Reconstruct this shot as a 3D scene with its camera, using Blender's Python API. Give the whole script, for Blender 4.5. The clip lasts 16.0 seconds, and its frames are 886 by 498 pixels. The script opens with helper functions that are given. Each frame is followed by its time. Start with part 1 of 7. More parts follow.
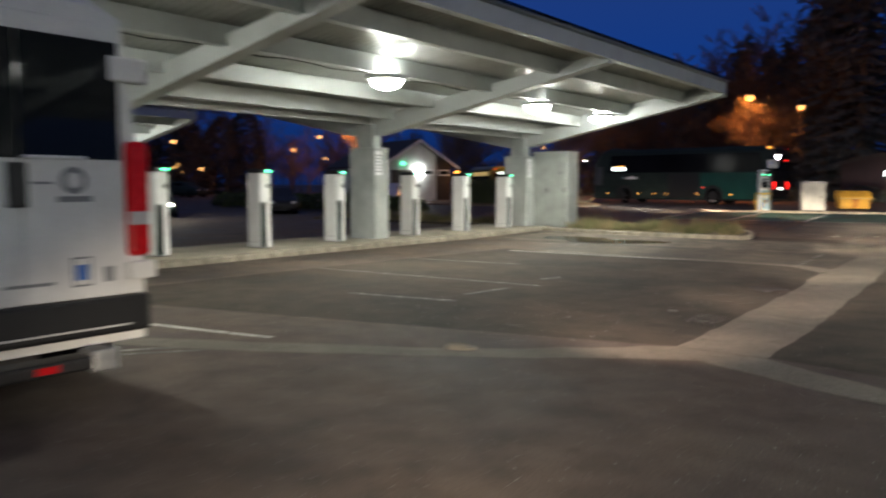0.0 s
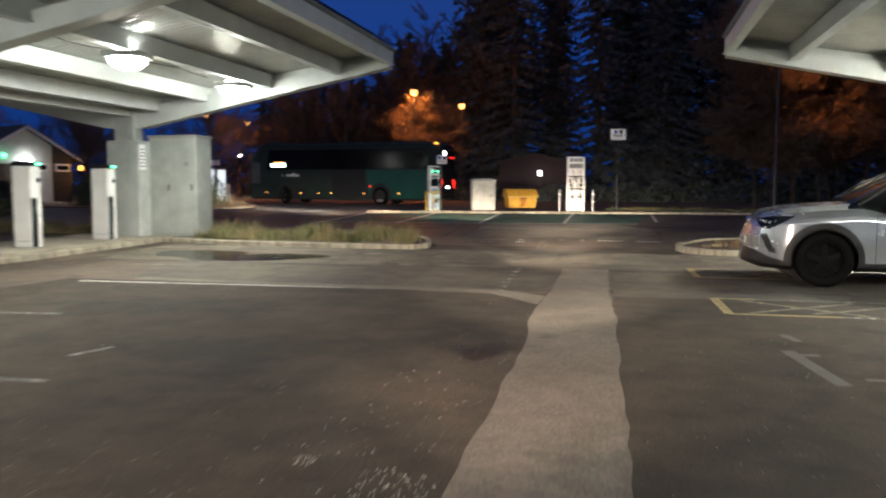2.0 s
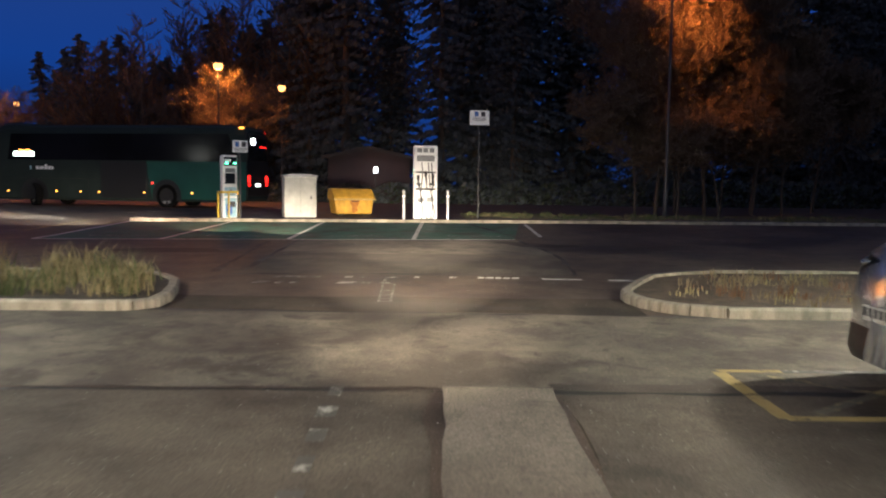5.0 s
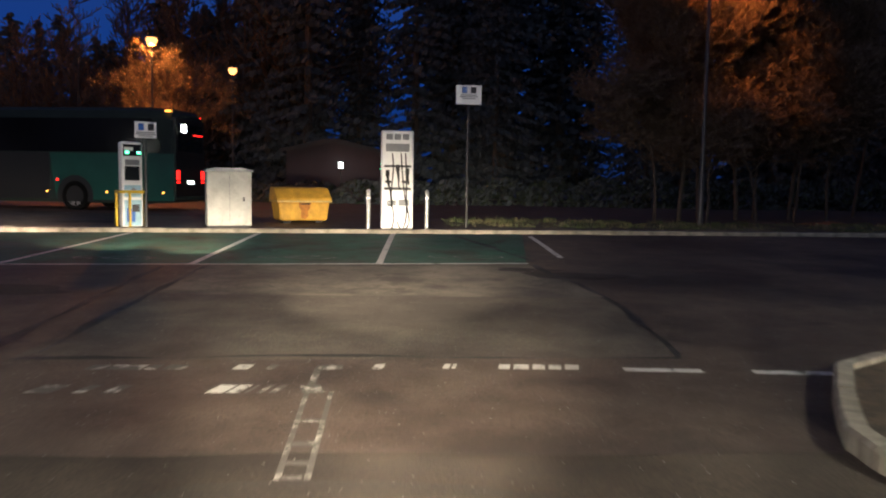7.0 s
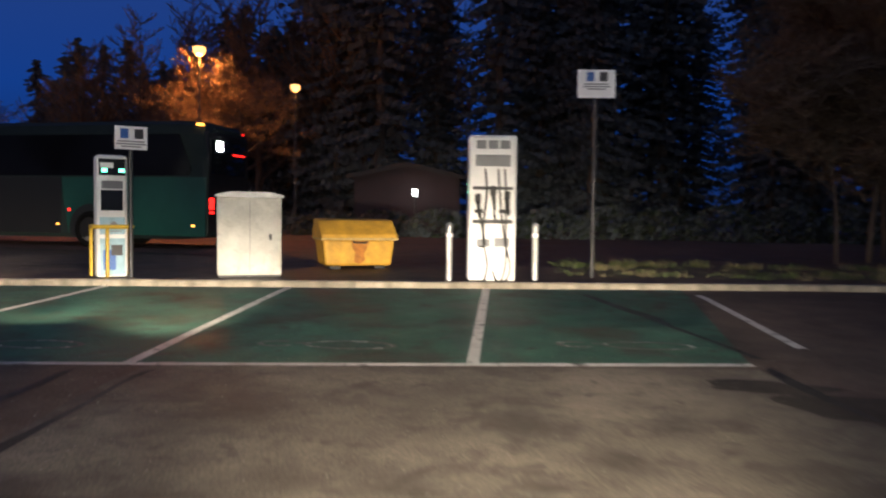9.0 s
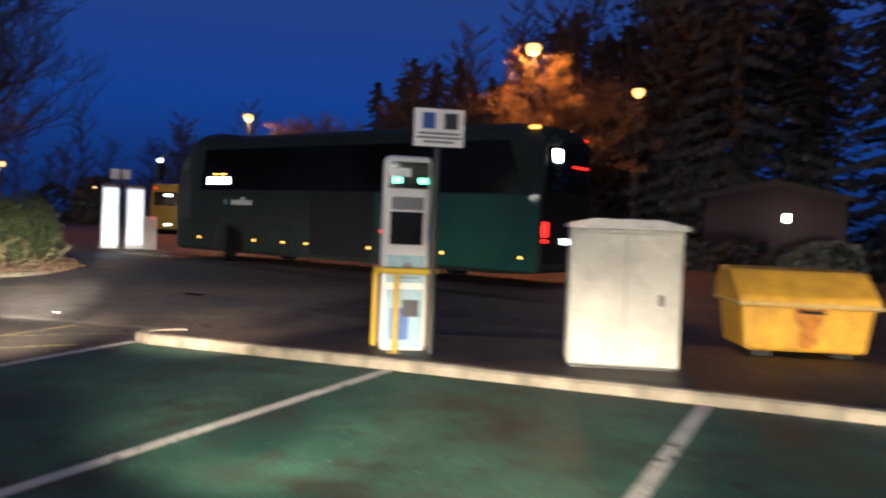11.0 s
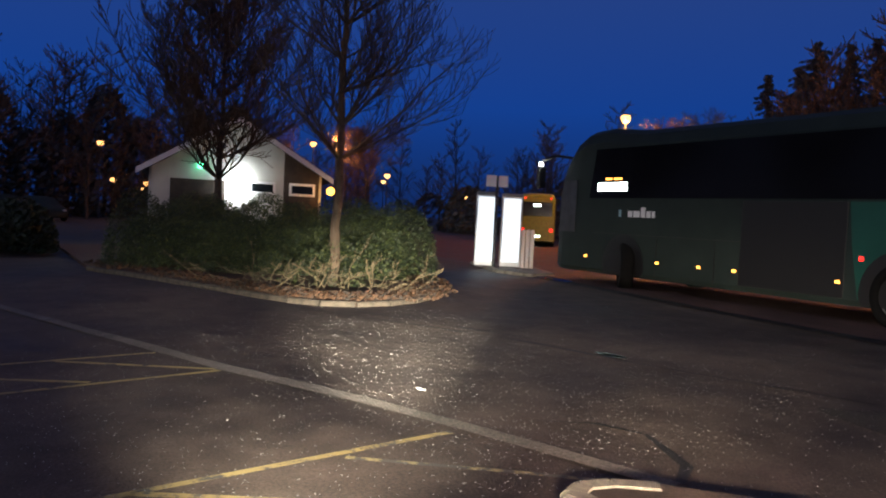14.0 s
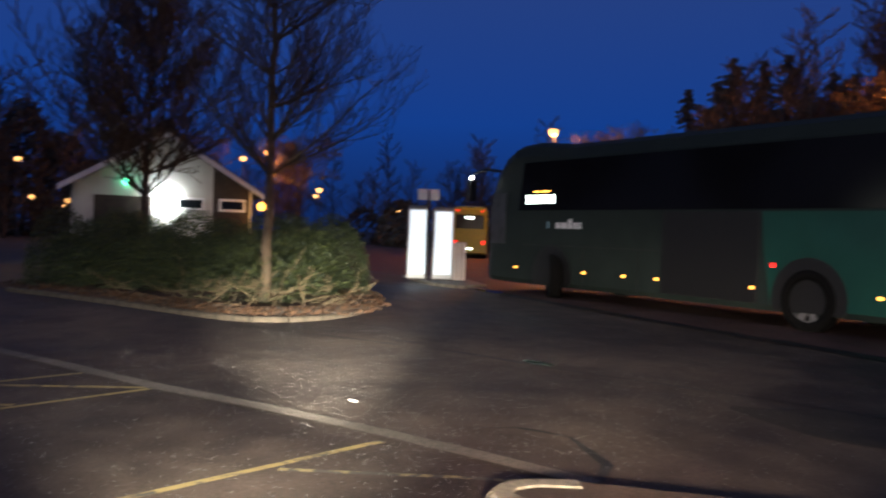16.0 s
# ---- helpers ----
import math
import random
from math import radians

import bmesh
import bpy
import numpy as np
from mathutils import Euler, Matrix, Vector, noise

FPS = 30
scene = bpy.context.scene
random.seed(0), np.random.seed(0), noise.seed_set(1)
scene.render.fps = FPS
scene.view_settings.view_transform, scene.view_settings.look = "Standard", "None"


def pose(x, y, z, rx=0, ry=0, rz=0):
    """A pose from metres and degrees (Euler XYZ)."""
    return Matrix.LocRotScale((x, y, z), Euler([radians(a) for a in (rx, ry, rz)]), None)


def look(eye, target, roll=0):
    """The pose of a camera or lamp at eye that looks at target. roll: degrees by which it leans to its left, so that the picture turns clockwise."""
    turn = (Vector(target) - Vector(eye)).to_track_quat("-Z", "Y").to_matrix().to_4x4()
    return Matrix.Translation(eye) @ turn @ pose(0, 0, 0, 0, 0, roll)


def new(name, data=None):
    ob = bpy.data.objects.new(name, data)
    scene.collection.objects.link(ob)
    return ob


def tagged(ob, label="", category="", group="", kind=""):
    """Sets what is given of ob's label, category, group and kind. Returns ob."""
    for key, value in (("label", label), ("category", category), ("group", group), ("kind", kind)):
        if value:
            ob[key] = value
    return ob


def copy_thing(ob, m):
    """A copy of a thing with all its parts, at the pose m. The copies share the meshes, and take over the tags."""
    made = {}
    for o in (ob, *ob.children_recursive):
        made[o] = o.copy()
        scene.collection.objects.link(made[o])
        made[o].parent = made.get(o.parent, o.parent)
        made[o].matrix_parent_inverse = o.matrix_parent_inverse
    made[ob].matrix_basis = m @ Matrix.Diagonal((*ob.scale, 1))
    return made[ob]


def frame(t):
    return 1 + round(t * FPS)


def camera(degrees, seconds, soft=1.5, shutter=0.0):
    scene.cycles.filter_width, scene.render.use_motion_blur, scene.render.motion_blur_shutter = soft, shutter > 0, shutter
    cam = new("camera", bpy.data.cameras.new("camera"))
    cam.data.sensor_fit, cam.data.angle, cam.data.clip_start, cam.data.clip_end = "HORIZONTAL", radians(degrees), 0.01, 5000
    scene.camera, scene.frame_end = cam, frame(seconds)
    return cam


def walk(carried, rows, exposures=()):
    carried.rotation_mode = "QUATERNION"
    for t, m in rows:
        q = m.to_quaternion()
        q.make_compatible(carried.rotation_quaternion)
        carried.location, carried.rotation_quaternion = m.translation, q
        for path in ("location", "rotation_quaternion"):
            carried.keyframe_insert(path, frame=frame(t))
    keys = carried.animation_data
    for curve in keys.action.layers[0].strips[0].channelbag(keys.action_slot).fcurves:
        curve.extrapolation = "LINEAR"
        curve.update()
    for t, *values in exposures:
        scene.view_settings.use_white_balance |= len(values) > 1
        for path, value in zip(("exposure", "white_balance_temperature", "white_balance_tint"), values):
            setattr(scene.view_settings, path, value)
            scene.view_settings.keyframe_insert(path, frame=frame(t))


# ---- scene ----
cam = camera(59.4, 16.0, 2.0, 0.6)
PATH = [
    (0, (2.423, 3.33, 1.695), (1.222, 4.92, 1.529), 0.1),
    (0.5, (1.716, 4.857, 1.661), (0.751, 6.601, 1.494), -0.0),
    (1, (1.162, 6.377, 1.644), (0.39, 8.215, 1.476), 0.2),
    (1.5, (0.792, 7.924, 1.592), (0.181, 9.821, 1.427), 0.2),
    (2, (0.389, 9.47, 1.553), (-0.069, 11.41, 1.391), 0.2),
    (2.5, (0.03, 11.138, 1.565), (-0.285, 13.106, 1.405), 0.2),
    (3, (-0.193, 12.717, 1.542), (-0.411, 14.698, 1.381), 0.5),
    (3.5, (-0.355, 14.181, 1.579), (-0.511, 16.168, 1.414), 0.4),
    (4, (-0.488, 15.575, 1.557), (-0.602, 17.565, 1.394), 0.6),
    (6.3, (-0.788, 21.868, 1.567), (-0.769, 23.861, 1.404), 0.7),
    (6.5, (-0.82, 22.55, 1.595), (-0.799, 24.543, 1.425), 0.8),
    (7, (-0.886, 24.089, 1.582), (-0.854, 26.081, 1.414), 0.9),
    (7.5, (-0.918, 25.524, 1.569), (-0.885, 27.517, 1.402), 0.9),
    (8, (-0.966, 27.0, 1.552), (-0.956, 28.995, 1.403), 1.1),
    (8.2, (-1.029, 27.579, 1.549), (-1.039, 29.574, 1.412), 0.9),
    (10.3, (-2.611, 33.581, 1.71), (-3.239, 35.479, 1.655), 2.0),
    (10.5, (-2.862, 34.026, 1.727), (-3.578, 35.893, 1.667), 2.1),
    (11, (-3.748, 35.117, 1.755), (-4.677, 36.887, 1.691), 2.3),
    (11.5, (-4.755, 36.069, 1.763), (-5.889, 37.715, 1.696), 2.6),
    (12, (-5.679, 36.819, 1.775), (-6.989, 38.329, 1.706), 2.6),
    (12.5, (-6.356, 37.269, 1.81), (-7.803, 38.649, 1.738), 2.9),
    (13, (-7.042, 37.671, 1.816), (-8.577, 38.951, 1.739), 2.8),
    (13.5, (-7.387, 37.86, 1.819), (-8.967, 39.085, 1.744), 2.8),
    (14, (-7.62, 37.978, 1.833), (-9.224, 39.171, 1.753), 2.9),
    (14.5, (-7.575, 37.937, 1.818), (-9.193, 39.111, 1.739), 2.9),
    (15, (-7.519, 37.928, 1.838), (-9.149, 39.084, 1.757), 2.8),
    (15.5, (-7.523, 37.917, 1.833), (-9.135, 39.099, 1.763), 2.6),
    (16, (-7.461, 37.903, 1.843), (-8.96, 39.227, 1.804), 2.1),
]

# ---- world, lights, exposure ----
world = bpy.data.worlds.new("dusk_sky")
scene.world = world
world.use_nodes = True
wn, wl = world.node_tree.nodes, world.node_tree.links
wn.clear()
w_out = wn.new("ShaderNodeOutputWorld")
w_bg = wn.new("ShaderNodeBackground")
w_tc = wn.new("ShaderNodeTexCoord")
w_sep = wn.new("ShaderNodeSeparateXYZ")
w_ramp = wn.new("ShaderNodeValToRGB")
wl.new(w_tc.outputs["Generated"], w_sep.inputs[0])
wl.new(w_sep.outputs["Z"], w_ramp.inputs[0])
# unseen side of the sky, made paler to lift the dark trees
w_side = wn.new("ShaderNodeMapRange")
w_side.inputs[1].default_value, w_side.inputs[2].default_value = 0.05, -1.0
wl.new(w_sep.outputs["Y"], w_side.inputs[0])
w_mix = wn.new("ShaderNodeMix")
w_mix.data_type = "RGBA"
w_mix.inputs[7].default_value = (0.150, 0.165, 0.260, 1)
wl.new(w_side.outputs[0], w_mix.inputs[0])
wl.new(w_ramp.outputs[0], w_mix.inputs[6])
wl.new(w_mix.outputs[2], w_bg.inputs[0])
wl.new(w_bg.outputs[0], w_out.inputs[0])
w_el = w_ramp.color_ramp.elements
w_el[0].position, w_el[0].color = 0.0, (0.0045, 0.017, 0.085, 1)
w_el[1].position, w_el[1].color = 0.60, (0.036, 0.050, 0.120, 1)
w_mid = w_ramp.color_ramp.elements.new(0.14)
w_mid.color = (0.0062, 0.044, 0.245, 1)
w_bg.inputs[1].default_value = 1.0


def lamp(name, kind, place, energy, colour, target=None, **more):
    data = bpy.data.lights.new(name, kind)
    data.energy, data.color = energy, colour
    if "size" in more:
        data.shadow_soft_size = more["size"]
    if "angle" in more:
        data.spot_size, data.spot_blend = radians(more["angle"]), more.get("blend", 0.5)
    ob = new(name, data)
    if target is None:
        ob.matrix_world = pose(*place)
    else:
        ob.matrix_world = look(place, target)
    return ob


COOL, SODIUM, WARM = (1.0, 0.97, 0.79), (1.0, 0.33, 0.07), (1.0, 0.84, 0.64)
# canopy floodlights; the unseen pair at y 2.4 is added to light the van
FLOODS_A = [(-8.55, 7.6, 3.88), (-8.45, 15.75, 3.88), (-8.6, 22.25, 3.88), (-8.7, 26.4, 3.86), (-8.55, 2.4, 3.88)]
FLOODS_C = [(-30.2, 13.6, 3.88), (-30.1, 22.0, 3.88)]
FLOODS_B = [(5.75, 9.0, 3.84), (5.75, 17.0, 3.84), (5.75, 25.2, 3.84), (5.75, 2.4, 3.84)]
for p, e in list(zip(FLOODS_A, (430, 680, 590, 530, 440))) + list(zip(FLOODS_B, (130, 900, 1500, 95))) + list(zip(FLOODS_C, (500, 700))):
    lamp("flood_light", "SPOT", (p[0], p[1], p[2] - 0.26), e, COOL, (p[0], p[1], 0), size=0.12, angle=162, blend=0.6)
    # extra point lamp under each floodlight, added to brighten the roof
    lamp("flood_spill", "POINT", (p[0], p[1], p[2] - 0.38), e * 0.09, COOL, size=0.12)
# street lamps: place of the lantern and its power
STREET = [(-13.4, 59.4, 7.66, 1800), (-12.0, 68.0, 7.6, 150), (-33.6, 68.2, 7.2, 2600), (-36.0, 80.0, 7.6, 0),
          (-69.8, 51.9, 6.1, 0), (-56.3, 64.4, 7.0, 2200), (-62.2, 65.6, 7.0, 0), (6.6, 45.6, 10.7, 6500)]
for x, y, z, e in STREET:
    if z > 10:
        # unseen lantern, set above the view; its spot is aimed to light the thicket
        lamp("street_light", "SPOT", (x + 0.3, y + 0.4, z - 0.1), e, (1.0, 0.30, 0.06), (8.3, 50.3, 6.4), size=0.18, angle=74, blend=0.9)
    elif e:
        lamp("street_light", "POINT", (x, y, z - 0.34), e, SODIUM, size=0.18)
lamp("wall_flood_light", "POINT", (-33.50, 48.28, 2.62), 9, (0.85, 1.0, 0.97), size=0.12)
lamp("porch_light", "POINT", (-32.3, 51.2, 2.3), 18, (1.0, 0.5, 0.14), size=0.08)
# unseen lamps, added at fixed points of the way for the filming car's headlamps
# RUDDY also puts reddish street and tail light into some of them
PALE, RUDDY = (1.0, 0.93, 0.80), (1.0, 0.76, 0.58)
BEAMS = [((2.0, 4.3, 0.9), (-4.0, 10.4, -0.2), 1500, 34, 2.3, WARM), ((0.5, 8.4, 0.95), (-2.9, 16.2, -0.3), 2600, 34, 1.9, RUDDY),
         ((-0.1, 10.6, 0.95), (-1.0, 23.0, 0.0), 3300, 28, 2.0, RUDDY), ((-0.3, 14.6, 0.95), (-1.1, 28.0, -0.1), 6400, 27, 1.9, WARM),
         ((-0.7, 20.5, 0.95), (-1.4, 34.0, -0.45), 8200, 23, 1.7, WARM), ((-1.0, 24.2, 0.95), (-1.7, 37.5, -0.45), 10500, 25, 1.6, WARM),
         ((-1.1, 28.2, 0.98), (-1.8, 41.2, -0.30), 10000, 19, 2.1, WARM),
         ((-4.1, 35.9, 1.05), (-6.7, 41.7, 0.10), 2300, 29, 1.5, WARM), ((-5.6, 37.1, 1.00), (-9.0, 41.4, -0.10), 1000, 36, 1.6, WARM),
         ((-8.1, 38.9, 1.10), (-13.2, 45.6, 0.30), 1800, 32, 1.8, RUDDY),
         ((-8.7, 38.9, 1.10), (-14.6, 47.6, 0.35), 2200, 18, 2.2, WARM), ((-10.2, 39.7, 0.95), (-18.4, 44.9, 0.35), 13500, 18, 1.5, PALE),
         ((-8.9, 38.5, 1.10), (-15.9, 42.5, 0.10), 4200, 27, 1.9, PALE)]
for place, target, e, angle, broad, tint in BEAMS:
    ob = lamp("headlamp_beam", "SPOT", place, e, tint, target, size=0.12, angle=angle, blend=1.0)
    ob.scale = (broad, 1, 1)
EXPOSURES = [(0, -0.15), (0.5, -0.25), (1.5, -0.08), (2.5, 0.08), (3.5, 0.2), (4, 0.2), (6.5, -0.15), (8, -0.1), (10.5, 0.15), (13, 0.15), (16, 0.1)]
walk(cam, [(t, look(eye, target, roll)) for t, eye, target, roll in PATH], EXPOSURES)


# ---- helpers for materials and meshes ----
def mat(name, colour, rough=0.6, metal=0.0, vary=0.25, scale=6.0, fine=60.0, bump=0.15, glow=None, spec=0.5, coat=0.0, second=None):
    """A plain painted or mineral surface with stains, grain and fine relief."""
    m = bpy.data.materials.new(name)
    m.use_nodes = True
    n, l = m.node_tree.nodes, m.node_tree.links
    b = n["Principled BSDF"]
    tc = n.new("ShaderNodeTexCoord")
    big, small = n.new("ShaderNodeTexNoise"), n.new("ShaderNodeTexNoise")
    big.inputs["Scale"].default_value, small.inputs["Scale"].default_value = scale, fine
    big.inputs["Detail"].default_value, small.inputs["Detail"].default_value = 5, 3
    info = n.new("ShaderNodeObjectInfo")
    l.new(tc.outputs["Object"], big.inputs["Vector"])
    l.new(tc.outputs["Object"], small.inputs["Vector"])
    ramp = n.new("ShaderNodeValToRGB")
    ramp.color_ramp.elements[0].position, ramp.color_ramp.elements[1].position = 0.3, 0.72
    lo = [c * (1 - vary) for c in colour] if second is None else second
    hi = [min(1, c * (1 + vary * 0.5)) for c in colour]
    ramp.color_ramp.elements[0].color, ramp.color_ramp.elements[1].color = (*lo, 1), (*hi, 1)
    l.new(big.outputs[0], ramp.inputs[0])
    mix = n.new("ShaderNodeMix")
    mix.data_type, mix.blend_type = "RGBA", "MULTIPLY"
    mix.inputs[0].default_value = min(1.0, vary * 1.6)
    ramp2 = n.new("ShaderNodeValToRGB")
    ramp2.color_ramp.elements[0].position, ramp2.color_ramp.elements[1].position = 0.35, 0.65
    ramp2.color_ramp.elements[0].color, ramp2.color_ramp.elements[1].color = (0.72, 0.72, 0.72, 1), (1, 1, 1, 1)
    l.new(small.outputs[0], ramp2.inputs[0])
    l.new(ramp.outputs[0], mix.inputs[6])
    l.new(ramp2.outputs[0], mix.inputs[7])
    l.new(mix.outputs[2], b.inputs["Base Color"])
    rr = n.new("ShaderNodeMapRange")
    rr.inputs[3].default_value, rr.inputs[4].default_value = max(0.02, rough - 0.12), min(1, rough + 0.12)
    l.new(big.outputs[0], rr.inputs[0])
    l.new(rr.outputs[0], b.inputs["Roughness"])
    b.inputs["Metallic"].default_value = metal
    b.inputs["Specular IOR Level"].default_value = spec
    b.inputs["Coat Weight"].default_value = coat
    if bump:
        bp = n.new("ShaderNodeBump")
        bp.inputs["Strength"].default_value, bp.inputs["Distance"].default_value = bump, 0.01
        l.new(small.outputs[0], bp.inputs["Height"])
        l.new(bp.outputs[0], b.inputs["Normal"])
    if glow:
        b.inputs["Emission Color"].default_value = (*glow[0], 1)
        b.inputs["Emission Strength"].default_value = glow[1]
    return m


def glowing(name, colour, strength):
    m = bpy.data.materials.new(name)
    m.use_nodes = True
    b = m.node_tree.nodes["Principled BSDF"]
    b.inputs["Base Color"].default_value = (*[c * 0.6 for c in colour], 1)
    b.inputs["Emission Color"].default_value = (*colour, 1)
    b.inputs["Emission Strength"].default_value = strength
    return m


def glass_mat(name, tint, rough=0.03):
    """Dark tinted glass over an unlit inside."""
    m = bpy.data.materials.new(name)
    m.use_nodes = True
    b = m.node_tree.nodes["Principled BSDF"]
    b.inputs["Base Color"].default_value = (*tint, 1)
    b.inputs["Roughness"].default_value = rough
    b.inputs["Specular IOR Level"].default_value = 0.3
    return m


def asphalt(name, dark, light, chips=0.5, wet=0.0, patch=0.35, rough=0.82):
    """Worn asphalt: patches of tone, aggregate, pale chips, damp gloss."""
    m = bpy.data.materials.new(name)
    m.use_nodes = True
    n, l = m.node_tree.nodes, m.node_tree.links
    b = n["Principled BSDF"]
    tc = n.new("ShaderNodeTexCoord")

    def noise_at(scale, detail, rough_=0.55):
        t = n.new("ShaderNodeTexNoise")
        t.inputs["Scale"].default_value, t.inputs["Detail"].default_value = scale, detail
        t.inputs["Roughness"].default_value = rough_
        l.new(tc.outputs["Object"], t.inputs["Vector"])
        return t
    big, mid, grain = noise_at(patch, 6, 0.6), noise_at(2.3, 5), noise_at(55, 2)
    add = n.new("ShaderNodeMath")
    add.operation = "MULTIPLY_ADD"
    add.inputs[1].default_value = 0.45
    l.new(mid.outputs[0], add.inputs[0])
    l.new(big.outputs[0], add.inputs[2])
    ramp = n.new("ShaderNodeValToRGB")
    ramp.color_ramp.elements[0].position, ramp.color_ramp.elements[1].position = 0.58, 0.90
    ramp.color_ramp.elements[0].color, ramp.color_ramp.elements[1].color = (*dark, 1), (*light, 1)
    l.new(add.outputs[0], ramp.inputs[0])
    g2 = n.new("ShaderNodeValToRGB")
    g2.color_ramp.elements[0].position, g2.color_ramp.elements[1].position = 0.35, 0.7
    g2.color_ramp.elements[0].color, g2.color_ramp.elements[1].color = (0.55, 0.55, 0.55, 1), (1.25, 1.2, 1.15, 1)
    l.new(grain.outputs[0], g2.inputs[0])
    mul = n.new("ShaderNodeMix")
    mul.data_type, mul.blend_type = "RGBA", "MULTIPLY"
    mul.inputs[0].default_value = 0.85
    l.new(ramp.outputs[0], mul.inputs[6])
    l.new(g2.outputs[0], mul.inputs[7])
    vor = n.new("ShaderNodeTexVoronoi")
    vor.inputs["Scale"].default_value = 20
    l.new(tc.outputs["Object"], vor.inputs["Vector"])
    chip = n.new("ShaderNodeMath")
    chip.operation, chip.inputs[1].default_value = "LESS_THAN", 0.11
    l.new(vor.outputs["Distance"], chip.inputs[0])
    sepc = n.new("ShaderNodeSeparateColor")
    l.new(vor.outputs["Color"], sepc.inputs[0])
    few = n.new("ShaderNodeMath")
    few.operation, few.inputs[1].default_value = "GREATER_THAN", 1 - 0.5 * chips
    l.new(sepc.outputs[0], few.inputs[0])
    both = n.new("ShaderNodeMath")
    both.operation = "MULTIPLY"
    l.new(chip.outputs[0], both.inputs[0])
    l.new(few.outputs[0], both.inputs[1])
    chipmix = n.new("ShaderNodeMix")
    chipmix.data_type = "RGBA"
    chipmix.inputs[7].default_value = (0.36, 0.35, 0.32, 1)
    l.new(both.outputs[0], chipmix.inputs[0])
    l.new(mul.outputs[2], chipmix.inputs[6])
    l.new(chipmix.outputs[2], b.inputs["Base Color"])
    rr = n.new("ShaderNodeMapRange")
    rr.inputs[1].default_value, rr.inputs[2].default_value = 0.35, 0.7
    rr.inputs[3].default_value, rr.inputs[4].default_value = max(0.05, rough - wet), min(1.0, rough + 0.1)
    l.new(big.outputs[0], rr.inputs[0])
    l.new(rr.outputs[0], b.inputs["Roughness"])
    b.inputs["Specular IOR Level"].default_value = 0.35
    bp = n.new("ShaderNodeBump")
    bp.inputs["Strength"].default_value, bp.inputs["Distance"].default_value = 0.5, 0.008
    l.new(grain.outputs[0], bp.inputs["Height"])
    l.new(bp.outputs[0], b.inputs["Normal"])
    return m


def worn_paint(name, colour, under, wear=0.45, scale=7.0):
    """Road paint scuffed through to the surface under it."""
    m = mat(name, colour, 0.7, vary=0.2, scale=3, fine=80, bump=0.25)
    n, l = m.node_tree.nodes, m.node_tree.links
    b = n["Principled BSDF"]
    src = b.inputs["Base Color"].links[0].from_socket
    tc = n.new("ShaderNodeTexCoord")
    t = n.new("ShaderNodeTexNoise")
    t.inputs["Scale"].default_value, t.inputs["Detail"].default_value = scale, 8
    t.inputs["Roughness"].default_value = 0.7
    l.new(tc.outputs["Object"], t.inputs["Vector"])
    r = n.new("ShaderNodeValToRGB")
    r.color_ramp.elements[0].position, r.color_ramp.elements[1].position = wear, wear + 0.1
    l.new(t.outputs[0], r.inputs[0])
    mix = n.new("ShaderNodeMix")
    mix.data_type = "RGBA"
    mix.inputs[6].default_value = (*under, 1)
    l.new(r.outputs[0], mix.inputs[0])
    l.new(src, mix.inputs[7])
    l.new(mix.outputs[2], b.inputs["Base Color"])
    return m


